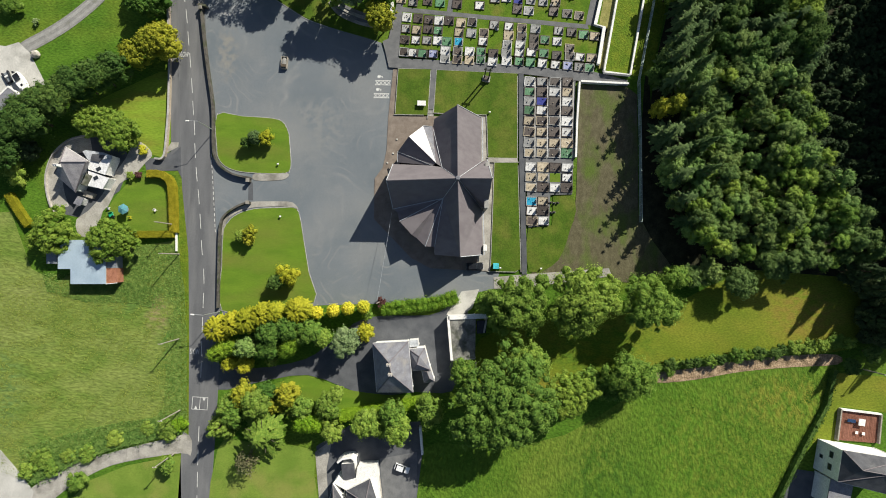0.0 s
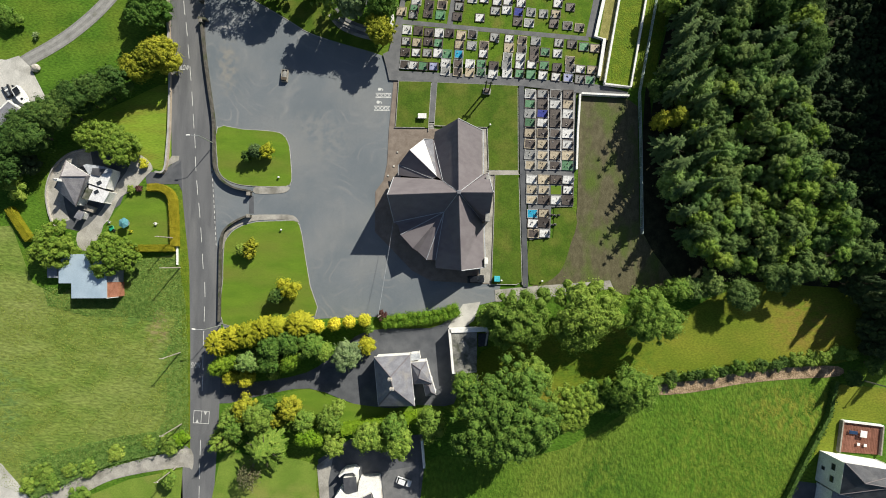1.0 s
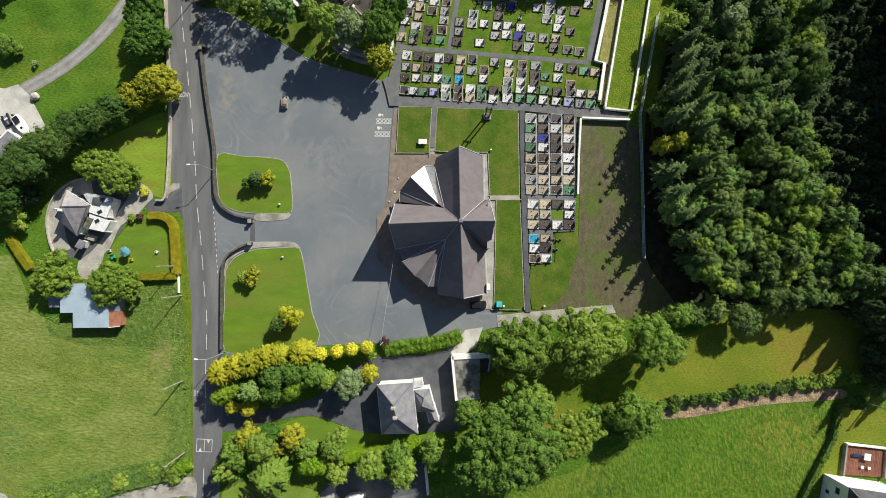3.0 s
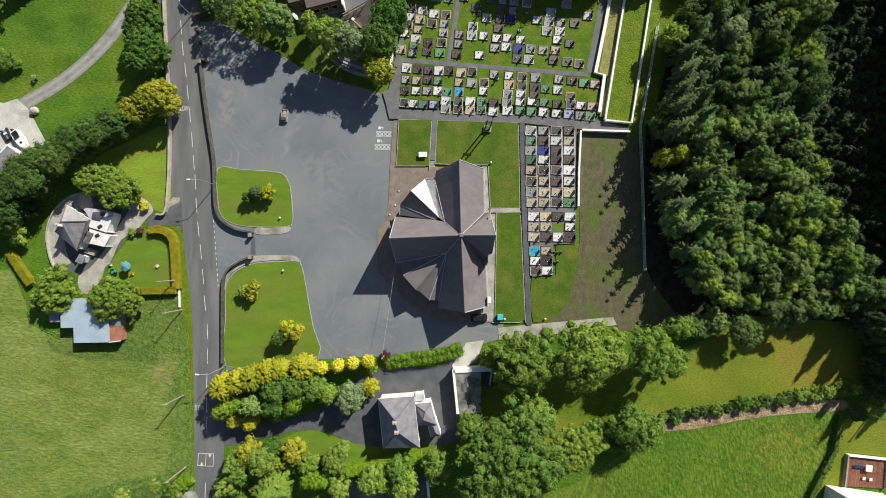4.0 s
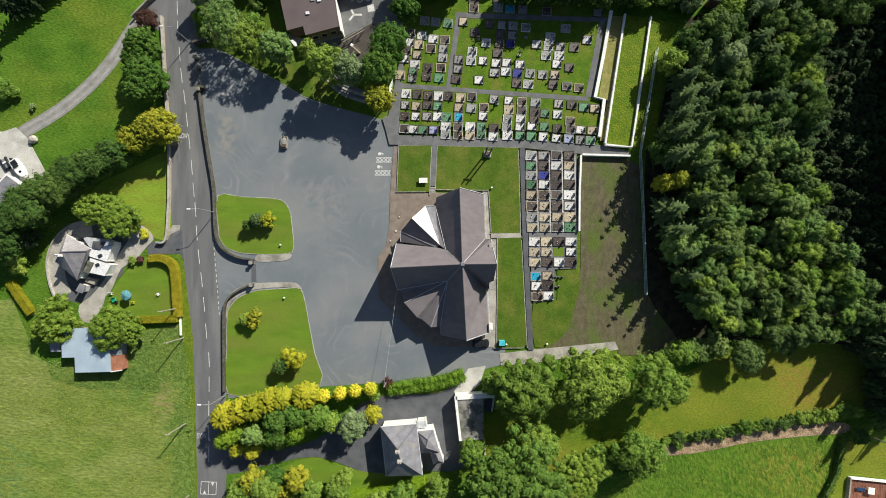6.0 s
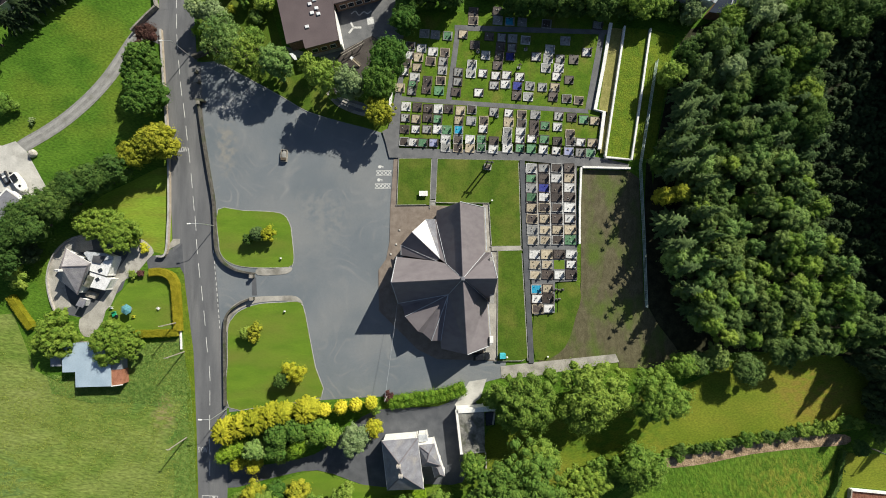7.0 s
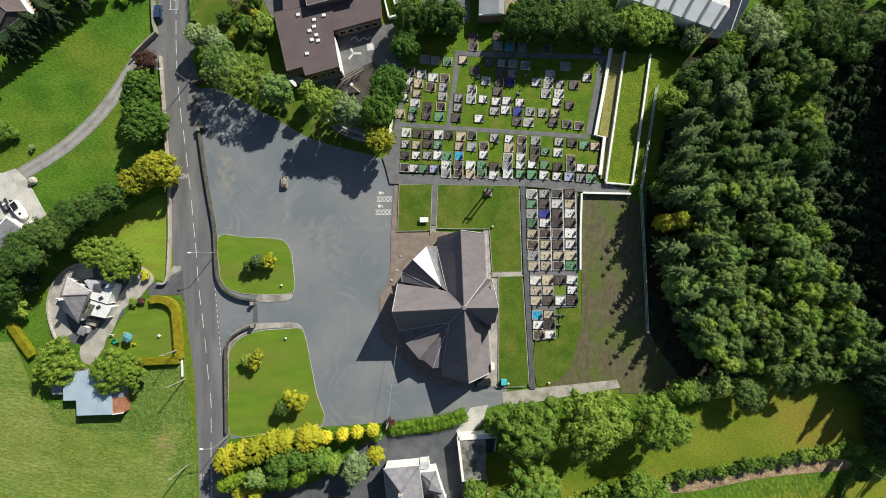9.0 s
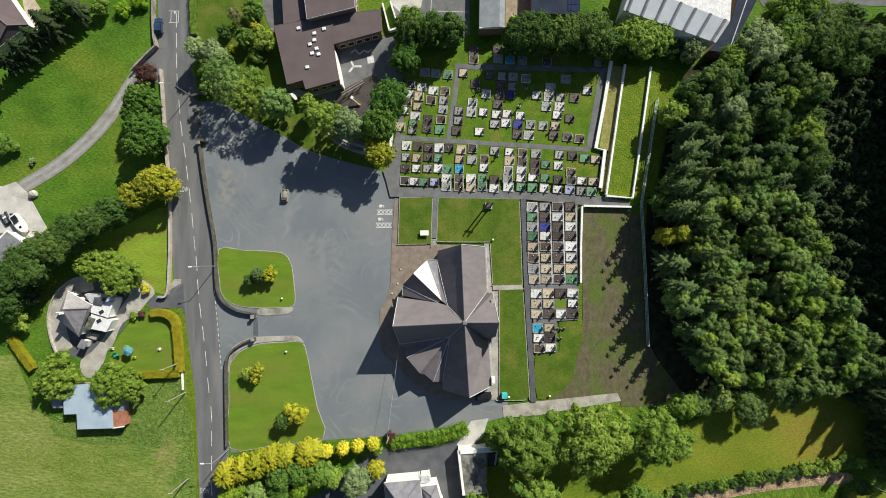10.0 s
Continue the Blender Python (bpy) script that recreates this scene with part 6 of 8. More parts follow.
for x, y, r, h in ((15.3, 93.1, 1.6, 3.5),):
    tree((x, y), r, h, 'bush', 'leaf_yellow', 'small lemon-yellow shrub beside the hedge', 'shrub')

# ---- the wood east of the churchyard ----
WOOD = [(50.30, 50.89), (54.60, 64.88), (58.80, 72.90), (66.29, 77.48), (70.14, 84.18), (80.32, 90.56), (90.90, 89.32), (102.50, 87.80), (119.94, 87.56), (120.46, 39.18), (108.95, 5.24), (93.49, 3.89), (78.01, 3.19), (63.84, 5.08), (57.45, 10.26), (49.80, 20.69), (47.39, 35.19)]
# outline of the wood's dark part, whose shade is drawn with dark leaves
DEEP_SHADE = [(84.9, 84.5), (87.6, 66.0), (86.0, 54.0), (85.0, 39.5), (85.4, 32.5), (88.4, 27.0), (95.6, 17.0), (99.5, 4.5), (112.0, -2.0), (116.0, 84.5)]
# the floor's dark colour also carries the shade under the crowns
area("forest_floor", [(51.6, 54.91), (55.6, 72.36), (57.6, 78.45), (60.24, 82.18), (69.96, 85.36), (75.89, 93.40), (131.05, 92.63), (127.07, -3.77), (97.08, 0.23), (73.71, 1.52), (61.27, 0.78), (55.78, 4.23), (50.41, 16.74), (49.28, 36.42)], 0.1, "litter", "leaf litter under the wood, shade put into its dark colour", "forest floor")
placed = []
x0, x1 = min(p[0] for p in WOOD), max(p[0] for p in WOOD)
y0, y1 = min(p[1] for p in WOOD), max(p[1] for p in WOOD)
for k in range(9000):
    p = (rng.uniform(x0, x1), rng.uniform(y0, y1))
    gap = 2.75 if p[1] < 47 else 3.3
    if inside(p, WOOD) and all((p[0] - q[0]) ** 2 + (p[1] - q[1]) ** 2 > 34 for q in ((50.98, 38.95), (50.52, 33.20), (53.04, 24.38), (59.46, 75.11), (57.46, 57.80))) and all((p[0] - q[0]) ** 2 + (p[1] - q[1]) ** 2 > gap * gap for q in placed):
        placed.append(p)
placed.sort()
deep = []
count = 0
for p in placed:
    low = inside(p, DEEP_SHADE)
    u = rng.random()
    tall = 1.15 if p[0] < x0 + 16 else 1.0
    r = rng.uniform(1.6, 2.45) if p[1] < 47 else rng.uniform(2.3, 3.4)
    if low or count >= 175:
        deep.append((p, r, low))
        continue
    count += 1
    if p[1] >= 47 and u > 0.3:
        if u < 0.65:
            tree(p, r * 1.1, rng.uniform(8.0, 12.0), "wood", "leaf_dark", "dark leafy tree in the wood", group="woodland trees")
        else:
            tree(p, r * 1.15, rng.uniform(9, 13), "spruce", "leaf_spruce", "tall spruce with spreading boughs in the wood", group="woodland trees")
    elif u < 0.62:
        tree(p, r * 1.08, rng.uniform(6.5, 11.0) * tall, "wood", "leaf_wood", "woodland tree with a rounded leafy crown", group="woodland trees")
    elif u < 0.7:
        tree(p, r * 1.05, rng.uniform(7.5, 11.0) * tall, "wood", "leaf_olive", "yellowish green woodland tree", group="woodland trees")
    elif u < 0.78:
        tree(p, r * 1.1, rng.uniform(7.5, 11.0) * tall, "wood", "leaf_sage", "pale green broadleaved tree in the wood", group="woodland trees")
    elif u < 0.88 or p[1] < 47:
        tree(p, r * 1.12, rng.uniform(6.5, 11.0) * tall, "wood", "leaf_green", "leafy green woodland tree", group="woodland trees")
    else:
        tree(p, r, rng.uniform(8.5, 11), "cone", "leaf_fir", "tall dark fir at the edge of the wood", group="woodland trees")
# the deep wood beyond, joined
# second pass: low crowns with the shade put into a darker leaf colour
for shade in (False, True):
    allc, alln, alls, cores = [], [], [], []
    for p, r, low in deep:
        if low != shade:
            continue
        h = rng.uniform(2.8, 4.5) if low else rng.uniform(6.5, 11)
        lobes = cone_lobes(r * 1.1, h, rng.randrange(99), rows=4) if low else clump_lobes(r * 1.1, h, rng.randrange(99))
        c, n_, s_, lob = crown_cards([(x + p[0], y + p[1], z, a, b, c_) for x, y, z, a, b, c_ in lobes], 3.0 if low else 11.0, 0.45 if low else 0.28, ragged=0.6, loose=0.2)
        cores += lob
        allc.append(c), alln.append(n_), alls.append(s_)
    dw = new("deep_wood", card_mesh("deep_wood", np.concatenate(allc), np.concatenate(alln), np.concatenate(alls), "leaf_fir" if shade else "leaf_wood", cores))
    tagged(dw, "low firs deep in the wood, shade put into their dark leaves" if shade else "leafy crowns deep in the wood", "woodland", kind="stuff")
tree((50.2, 39.2), 2.4, 8.5, "mid", "leaf_amber", "olive and gold tree at the edge of the wood")
tree((52.8, 39.6), 2.1, 9.8, "mid", "leaf_amber", "golden yellow tree at the edge of the wood")
tree((51.0, 32.6), 4.2, 14.5, "spruce", "leaf_spruce", "broad spruce at the edge of the wood")
for at, r, h in (((61.5, 76.05), 4.2, 13), ((58.6, 70.6), 3.8, 12), ((54.6, 59.5), 3.0, 15), ((53.4, 54.8), 2.8, 15.5), ((52.0, 50.2), 3.4, 18.5), ((51.8, 45.4), 3.2, 18), ((51.6, 27.8), 3.2, 17), ((52.4, 22.6), 3.0, 17), ((54.2, 17.4), 2.8, 14.5), ((56.0, 12.4), 2.6, 12.5), ((55.2, 64.0), 3.0, 13.5), ((62.26, 71.74), 3.6, 13), ((57.45, 57.41), 4.4, 12), ((60.68, 61.09), 3.8, 12), ((64.08, 76.00), 3.6, 13)):
    tree(at, r, h, "spruce", "leaf_spruce", "tall spruce with spreading boughs in the wood", group="woodland trees")
for at, r, h in (((57.2, 53.0), 3.0, 16), ((56.4, 47.6), 3.0, 16), ((56.6, 42.0), 3.0, 16), ((56.8, 34.8), 3.0, 16.5), ((57.2, 29.4), 3.0, 16), ((58.2, 23.6), 2.8, 15.5)):
    tree(at, r, h, "cone", "leaf_spruce", "tall pointed fir near the edge of the wood", group="woodland trees")
for at, r, h in (((83.49, 63.54), 4.6, 10), ((82.43, 71.27), 3.8, 10), ((78.39, 71.58), 3.2, 10)):
    tree(at, r, h, "grove", "leaf_lime", "olive-green broadleaved tree in the wood", group="woodland trees")
for at, r, h in (((52.77, 24.03), 4.4, 11.5), ((56.36, 24.56), 3.8, 11), ((56.94, 46.90), 4.8, 12), ((59.82, 11.44), 5.0, 10), ((83.02, 28.13), 5.0, 11), ((70.53, 48.69), 4.2, 11), ((79.30, 34.25), 3.6, 11)):
    tree(at, r * 0.95, h, "grove", "leaf_sage", "pale green broadleaved tree in the wood", group="woodland trees")
# tall firs added out of view on the far side, to shade the deep wood
for k in range(2):
    for i in range(17):
        a = Vector((111.01, 94.42)).lerp(Vector((109.48, -4.0)), (i + 0.5 * k) / 16)
        tree((a.x + 6.5 * k + rng.uniform(-1.2, 1.2), a.y), rng.uniform(3.8, 4.8), rng.uniform(18, 22) * (0.7 if i < 3 else 1.0), "cone", "leaf_fir", "tall dark fir added out of view to shade the wood", group="woodland trees")
tufts("meadow_grass", [(-135.77, 8.83), (-109.85, 10.14), (-103.18, -6.03), (-81.42, 1.56), (-67.30, 4.45), (-64.36, -13.49), (-63.37, -35.70), (-64.80, -41.52), (-79.10, -45.09), (-93.57, -51.00), (-103.23, -54.72), (-132.20, -44.55)], 26000, 0.27, "blade_meadow", "rough tufts of yellow-green meadow grass", lean=0.38, streak=0.5)
tufts("pasture_grass", [(31.28, -39.88), (52.44, -27.29), (70.93, -24.32), (94.16, -22.33), (92.06, -31.37), (87.27, -40.99), (80.46, -54.63), (73.02, -69.53), (-5.15, -72.01), (-5.15, -45.69), (10.69, -43.87)], 14000, 0.24, "blade_pasture", "deep green tussocks of pasture grass", lean=0.25, streak=0.9)
tufts("bank_grass", [(-80.86, 4.07), (-67.39, 4.15), (-65.16, -6.33), (-64.05, -17.43), (-62.82, -41.88), (-75.61, -44.58), (-68.99, -35.86), (-68.30, -16.08), (-69.89, -9.15), (-78.44, -6.42), (-82.10, -2.25)], 20000, 0.3, "blade_weed", "rank weeds along the roadside bank", lean=0.6)
tufts("shed_weeds", [(-101.24, -3.49), (-91.26, -4.26), (-79.61, -5.31), (-68.25, -7.05), (-69.10, -12.20), (-78.32, -10.60), (-89.64, -10.67), (-99.65, -8.23)], 10000, 0.28, "blade_weed", "rank weeds on the meadow below the shed", lean=0.8)
tufts("lane_weeds", [(-63.2, -36.5), (-70.5, -38.6), (-79.0, -39.8), (-88.0, -42.0), (-97.0, -44.5), (-104.5, -47.5), (-103.5, -54.8), (-93.6, -51.2), (-79.1, -45.4), (-64.8, -41.8)], 15000, 0.36, "blade_weed", "rank weeds and low scrub above the lane", lean=0.8)
# dark strip painted where the wood's shadow falls on the soil
area("scrub_floor", smooth([(49.07, 52.76), (50.5, 36.42), (53.0, 16.74), (58.0, 4.8), (64.0, 3.0), (62.0, -1.6), (52.0, -1.6), (47.9, 8.37), (47.8, 20.93), (47.89, 37.83)], steps=2), 0.07, "litter", "earth along the wood's edge, shade put into its dark colour", "forest floor")


# ---- hedges ----
def hedge(line, width, height, leaves, label, density=34.0, size=0.2, uneven=0.07):
    """A clipped hedge: a woody core under a skin of small sprays."""
    o = thing("hedge", pose(0, 0, 0), label, "hedge")
    part("hedge_core", ribbon(line, width * 0.9, -0.1, height * 0.93), leaves, o)
    cs, ns = [], []
    for a, b in zip(line, line[1:]):
        a, b = np.array(a), np.array(b)
        ln = np.linalg.norm(b - a)
        d = (b - a) / ln
        s = np.array([d[1], -d[0]])
        k = int(ln * (width + 2 * height) * density)
        u = nrng.random(k) * (width + 2 * height)
        t = nrng.random(k)[:, None]
        side = np.where(u < height, -1, np.where(u > height + width, 1, 0))
        off = np.where(side == 0, u - height - width / 2, side * width / 2)
        z = np.where(side < 0, u, np.where(side > 0, u - height - width, height))
        wob = nrng.normal(size=(k, 3)) * uneven
        base = a + (b - a) * t + s * off[:, None]
        cs.append(np.c_[base, z] + wob)
        ns.append(np.c_[s * side[:, None], (side == 0) * 1.0] + nrng.normal(size=(k, 3)) * 0.5)
    cs, ns = np.concatenate(cs), np.concatenate(ns)
    c = new("leaf_skin", card_mesh("leaf_skin", cs, ns, size * (0.7 + 0.7 * nrng.random(len(cs))), leaves))
    c.parent = o
    tagged(c, kind="stuff")
    return o


hg = hedge(smooth([(-15.72, -10.50), (-9.39, -9.50), (-5.27, -9.06), (-1.83, -8.36), (2.84, -6.82)], closed=False, steps=3), 2.6, 1.4, "hedge", "thick lumpy green hedge below the car park", density=40, size=0.22, uneven=0.3)
lumps = []
for x, y, a in along([(-15.2, -10.4), (-9.39, -9.50), (-5.27, -9.06), (-1.83, -8.36), (2.6, -6.9)], 1.25):
    for side in (-1, 1):
        w = rng.uniform(0.75, 1.25)
        lumps.append((x - math.sin(radians(a)) * side * rng.uniform(0.5, 1.0), y + math.cos(radians(a)) * side * rng.uniform(0.5, 1.0), rng.uniform(0.9, 1.5), w, w, w * 0.75))
c, n_, s_, lob = crown_cards(lumps, 14.0, 0.2)
mound = new("mound", card_mesh("mound", c, n_, s_, "hedge", lob))
mound.parent = hg
hedge(smooth([(-75.14, 21.66), (-72.60, 21.81), (-70.33, 20.98), (-69.02, 19.31), (-68.52, 16.09), (-67.88, 7.19)], closed=False, steps=3), 1.8, 1.5, "hedge_gold", "neatly clipped golden garden hedge", density=60, size=0.13, uneven=0.05)
hedge([(-67.87, 6.78), (-73.61, 6.61), (-79.49, 6.44)], 1.7, 1.5, "hedge_gold", "neatly clipped golden garden hedge", density=60, size=0.13, uneven=0.05)
hedge([(-109.96, 15.91), (-107.27, 12.00), (-104.30, 7.97)], 1.7, 1.5, "hedge_gold", "neatly clipped golden garden hedge", density=60, size=0.13, uneven=0.05)
hedge([(-25.06, -36.43), (-16.90, -34.85), (-6.72, -32.95)], 2.4, 2.2, "leaf_bright", "bright green hedge below the lawn", uneven=0.2)
hedge(smooth([(51.25, -22.98), (60.78, -21.50), (70.29, -19.75), (81.14, -18.51), (89.28, -17.08), (97.13, -15.51)], closed=False, steps=3), 1.5, 0.9, "leaf_green", "straggling green hedge along the field ditch", density=9, size=0.34, uneven=0.35)
hedge([(94.38, -22.23), (92.72, -30.37), (87.56, -39.91), (81.07, -53.03), (75.03, -67.49)], 0.9, 1.3, "leaf_dark", "thin dark boundary hedge of the field", density=10, size=0.3, uneven=0.25)
hedge([(-65.74, 104.90), (-65.39, 97.61), (-65.05, 91.80)], 1.4, 1.3, "leaf_green", "green hedge beside the road", uneven=0.2)

hedge(smooth([(-64.48, -40.34), (-71.10, -42.30), (-78.70, -44.16), (-86.26, -46.84), (-93.10, -50.04), (-101.27, -54.37)], closed=False, steps=4), 3.4, 0.6, "blade_weed", "low ragged scrub along the lane", density=14, size=0.3, uneven=0.5)

# ---- houses and outbuildings ----


def walls_of(o, pts, z0, z1, material, d=0.35):
    """Outer walls, one part each, set in from the eaves."""
    c = Vector((sum(p[0] for p in pts) / len(pts), sum(p[1] for p in pts) / len(pts)))
    q = [Vector(p) + (c - Vector(p)).normalized() * d * 1.4 for p in pts]
    out = []
    for a, b in zip(q, q[1:] + q[:1]):
        n = Vector((b.y - a.y, a.x - b.x)).normalized()
        if n.dot((a + b) / 2 - c) < 0:
            n = -n
        dd = (b - a).normalized() * 0.12
        out.append((part("wall", prism([a - dd, b - dd, b - dd - n * 0.25, a - dd - n * 0.25], z0, z1), material, o), a, b, n))
    return out


def windows_on(o, wl, count, z, w=1.1, h=1.3, frame="white"):
    wall_ob, a, b, n = wl
    ang = math.degrees(math.atan2(b.y - a.y, b.x - a.x))
    for i in range(count):
        p = a.lerp(b, (i + 0.75) / (count + 0.5)) + n * 0.02
        wf = part("window", box(bmesh.new(), w + 0.16, 0.1, h + 0.16, 0, 0, -0.08), frame, o, at=pose(p.x, p.y, z, 0, 0, ang))
        part("pane", box(bmesh.new(), w, 0.14, h), "glass", wf)
        part("sill", box(bmesh.new(), w + 0.3, 0.26, 0.08, 0, 0, -0.16), "kerb", wf)


def hip_roof(o, c, ends, eave, top, material="slate_dark", gable=False):
    """Four slopes over the corners c (in turn) that meet in the ridge between ends."""
    r0, r1 = (*ends[0], top), (*ends[1], top)
    p = [(*q, eave) for q in c]
    facet((p[0], p[1], r0), material, owner=o)
    facet((p[1], p[2], r1, r0), material, owner=o)
    facet((p[2], p[3], r1), material, owner=o)
    facet((p[3], p[0], r0, r1), material, owner=o)
    for a, b in ((r0, r1), (p[0], r0), (p[1], r0), (p[2], r1), (p[3], r1)):
        if (Vector(a) - Vector(b)).length > 0.3:
            capping(a, b, 0.24, "slate", o, lift=0.04)
    part("gutter", ribbon([*[q[:2] for q in p], p[0][:2]], 0.16, eave - 0.2, eave - 0.06), "white", o)


def chimney(o, at, z0, z1, material="stone", pots=2):
    st = part("chimney", box(bmesh.new(), 0.95, 0.6, z1 - z0, at[0], at[1], z0, bevel=0.03), material, o)
    for i in range(pots):
        part("chimney_pot", tube(bmesh.new(), (at[0] - 0.25 + 0.5 * i, at[1], z1), (at[0] - 0.25 + 0.5 * i, at[1], z1 + 0.4), 0.14, 0.11), "slate_dark", st)


# white two-storey house below the hedge
hs = thing("house", pose(0, 0, 0), "white rendered two-storey house with a hipped slate roof", "house")
HC = [(-16.95, -18.01), (-8.53, -17.34), (-7.11, -29.16), (-15.64, -29.40)]
W = walls_of(hs, HC, 0, 5.1, "white")
hip_roof(hs, HC, ((-12.50, -21.61), (-11.84, -24.22)), 5.2, 9.0)
for w in W[1:]:
    windows_on(hs, w, 3, 1.0)
    windows_on(hs, w, 3, 3.4)
chimney(hs, (-12.57, -22.06), 7.8, 9.9)
chimney(hs, (-12.12, -24.21), 7.8, 9.9)
HW = [(-8.49, -19.25), (-4.63, -18.88), (-3.16, -24.00), (-7.56, -24.25)]
W2 = walls_of(hs, HW, 0, 4.5, "white", 0.2)
hip_roof(hs, HW, ((-5.83, -20.61), (-6.30, -22.45)), 4.6, 6.0)
HT = [(-5.35, -24.30), (-3.20, -23.84), (-2.19, -26.88), (-4.59, -27.34)]
walls_of(hs, HT, 0, 3.5, "white", 0.15)
hip_roof(hs, HT, ((-3.94, -24.50), (-3.37, -25.94)), 3.6, 4.8)
HP = [(-8.53, -17.49), (-6.36, -17.30), (-6.19, -18.78), (-8.35, -19.10)]
walls_of(hs, HP, 0, 3.2, "white", 0.1)
part("flat_roof", prism(HP, 3.1, 3.3), "lead", hs)

# flat-roofed garage with a white parapet
gg = thing("garage", pose(0, 0, 0), "flat-roofed garage with a mossy roof and white parapet", "garage")
GC = [(0.67, -11.45), (10.00, -10.94), (10.09, -12.02), (7.32, -12.22), (7.38, -21.35), (1.80, -21.90)]
walls_of(gg, [GC[0], (7.29, -11.01), GC[4], GC[5]], 0, 3.0, "white", 0.05)
part("flat_roof", prism([GC[0], (7.29, -11.01), GC[4], GC[5]], 3.0, 3.2), "moss", gg)
part("parapet", ribbon([GC[5], GC[0]], 0.6, 2.9, 3.5), "white", gg)
part("parapet", ribbon([(0.68, -11.72), (10.14, -11.14)], 1.1, 2.9, 3.5), "white", gg)
part("end_wall", ribbon([(10.01, -11.48), (9.41, -15.26)], 0.4, 0, 2.6), "stone", gg)
part("roof_edge", ribbon([GC[4], GC[5]], 0.3, 3.0, 3.3), "kerb", gg)
part("shelter_roof", prism([(7.66, -12.46), (10.10, -12.26), (9.90, -15.39), (7.72, -15.58)], 2.2, 2.36), "black", gg, "black felt shelter roof")
part("yard_wall", ribbon([(7.75, -22.73), (7.83, -26.17)], 0.3, 0, 1.4), "stone", gg)

# lodge west of the road
lg = thing("lodge", pose(0, 0, 0), "white gate lodge with a slate roof and pale flat extension", "house")
LC = [(-94.23, 27.56), (-88.13, 23.98), (-91.22, 16.39), (-96.65, 20.91)]
W = walls_of(lg, LC, 0, 3.1, "white")
hip_roof(lg, [LC[3], LC[0], LC[1], LC[2]], ((-93.23, 23.22), (-86.98, 23.38)), 3.2, 5.6, "slate_lodge")
for w in W:
    windows_on(lg, w, 2, 1.0)
chimney(lg, (-93.66, 22.38), 4.2, 6.4, "white", 2)
LX = [(-88.32, 24.23), (-82.89, 24.76), (-84.28, 20.87), (-88.55, 22.18)]
walls_of(lg, LX, 0, 2.8, "white", 0.1)
part("flat_roof", prism(LX, 2.8, 3.0), "metal_white", lg, "pale flat roof with rooflights")
LZ = [(-88.69, 21.96), (-83.45, 20.11), (-84.90, 17.38), (-88.78, 18.23)]
walls_of(lg, LZ, 0, 2.5, "white", 0.1)
part("flat_roof", prism(LZ, 2.5, 2.7), "metal_white", lg, "pale flat roof with a rooflight")
for (x, y), z in (((-85.81, 22.31), 3.0), ((-86.64, 20.12), 2.7)):
    part("rooflight", box(bmesh.new(), 1.1, 0.8, 0.18, x, y, z, turn=30, bevel=0.03), "glass", lg)
LD = [(-87.5, 25.9), (-84.5, 25.75), (-85.7, 23.87), (-87.82, 24.28)]
LN = [(-90.2, 26.6), (-89.4, 26.9), (-84.9, 26.4), (-82.85, 25.6), (-82.89, 24.8), (-88.2, 24.3), (-88.75, 24.5)]
walls_of(lg, LN, 0, 2.7, "white", 0.1)
part("flat_roof", prism(LN, 2.7, 2.9), "lead", lg, "pale grey flat roof of the back extension")
part("dark_lean_to", prism(LD, 3.0, 3.3), "slate_night", lg, "charcoal slate lean-to roof")
LY = [(-89.41, 21.27), (-87.51, 20.56), (-88.77, 17.93), (-90.68, 18.73)]
walls_of(lg, LY, 0, 2.5, "white", 0.1)
part("lean_to_roof", prism(LY, 2.62, 2.85), "moss", lg)
part("porch_roof", prism([(-91.27, 15.63), (-89.69, 15.06), (-90.58, 13.13), (-92.35, 13.74)], 2.2, 2.35), "slate_dark", lg)
part("porch_wall", prism([(-91.28, 15.39), (-90.22, 14.99), (-90.94, 13.48), (-92.28, 13.87)], 0, 2.2), "white", lg)
part("back_step", prism([(-90.79, 17.24), (-88.28, 16.44), (-88.88, 15.20), (-91.10, 15.91)], 0.0, 1.0), "wood", lg, "brown timber back step")

# shed with pale blue sheeting in the meadow
sd = thing("shed", pose(0, 0, 0), "low shed with a pale blue sheet roof", "shed")
SA = [(-92.28, 4.71), (-83.56, 4.91), (-83.02, -5.84), (-91.70, -6.06)]
SB = [(-95.35, 2.97), (-92.28, 4.71), (-91.90, -2.40), (-95.05, -2.47)]
walls_of(sd, SA, 0, 2.45, "wood", 0.1)
part("sheet_roof", prism(SA, 2.5, 2.6), "sheet", sd)
part("sheet_roof", prism(SB, 2.44, 2.56), "sheet", sd)
walls_of(sd, SB, 0, 2.4, "wood", 0.1)
part("red_lean_to", prism([(-83.44, -2.00), (-80.66, -1.93), (-80.49, -5.39), (-83.25, -5.73)], 0, 2.2), "rust", sd, "rust red boarded lean-to roof")
part("grey_lean_to", prism([(-83.59, 0.91), (-81.02, 0.97), (-80.87, -1.87), (-83.44, -1.93)], 0, 2.2), "grey_sheet", sd)
part("white_edge", ribbon([(-82.98, -5.84), (-80.48, -5.52)], 0.15, 2.1, 2.66), "white", sd)
part("tank", prism([(-99.02, 2.22), (-96.48, 2.28), (-96.29, -1.20), (-98.83, -1.26)], 0, 1.6), "grey_sheet", sd)

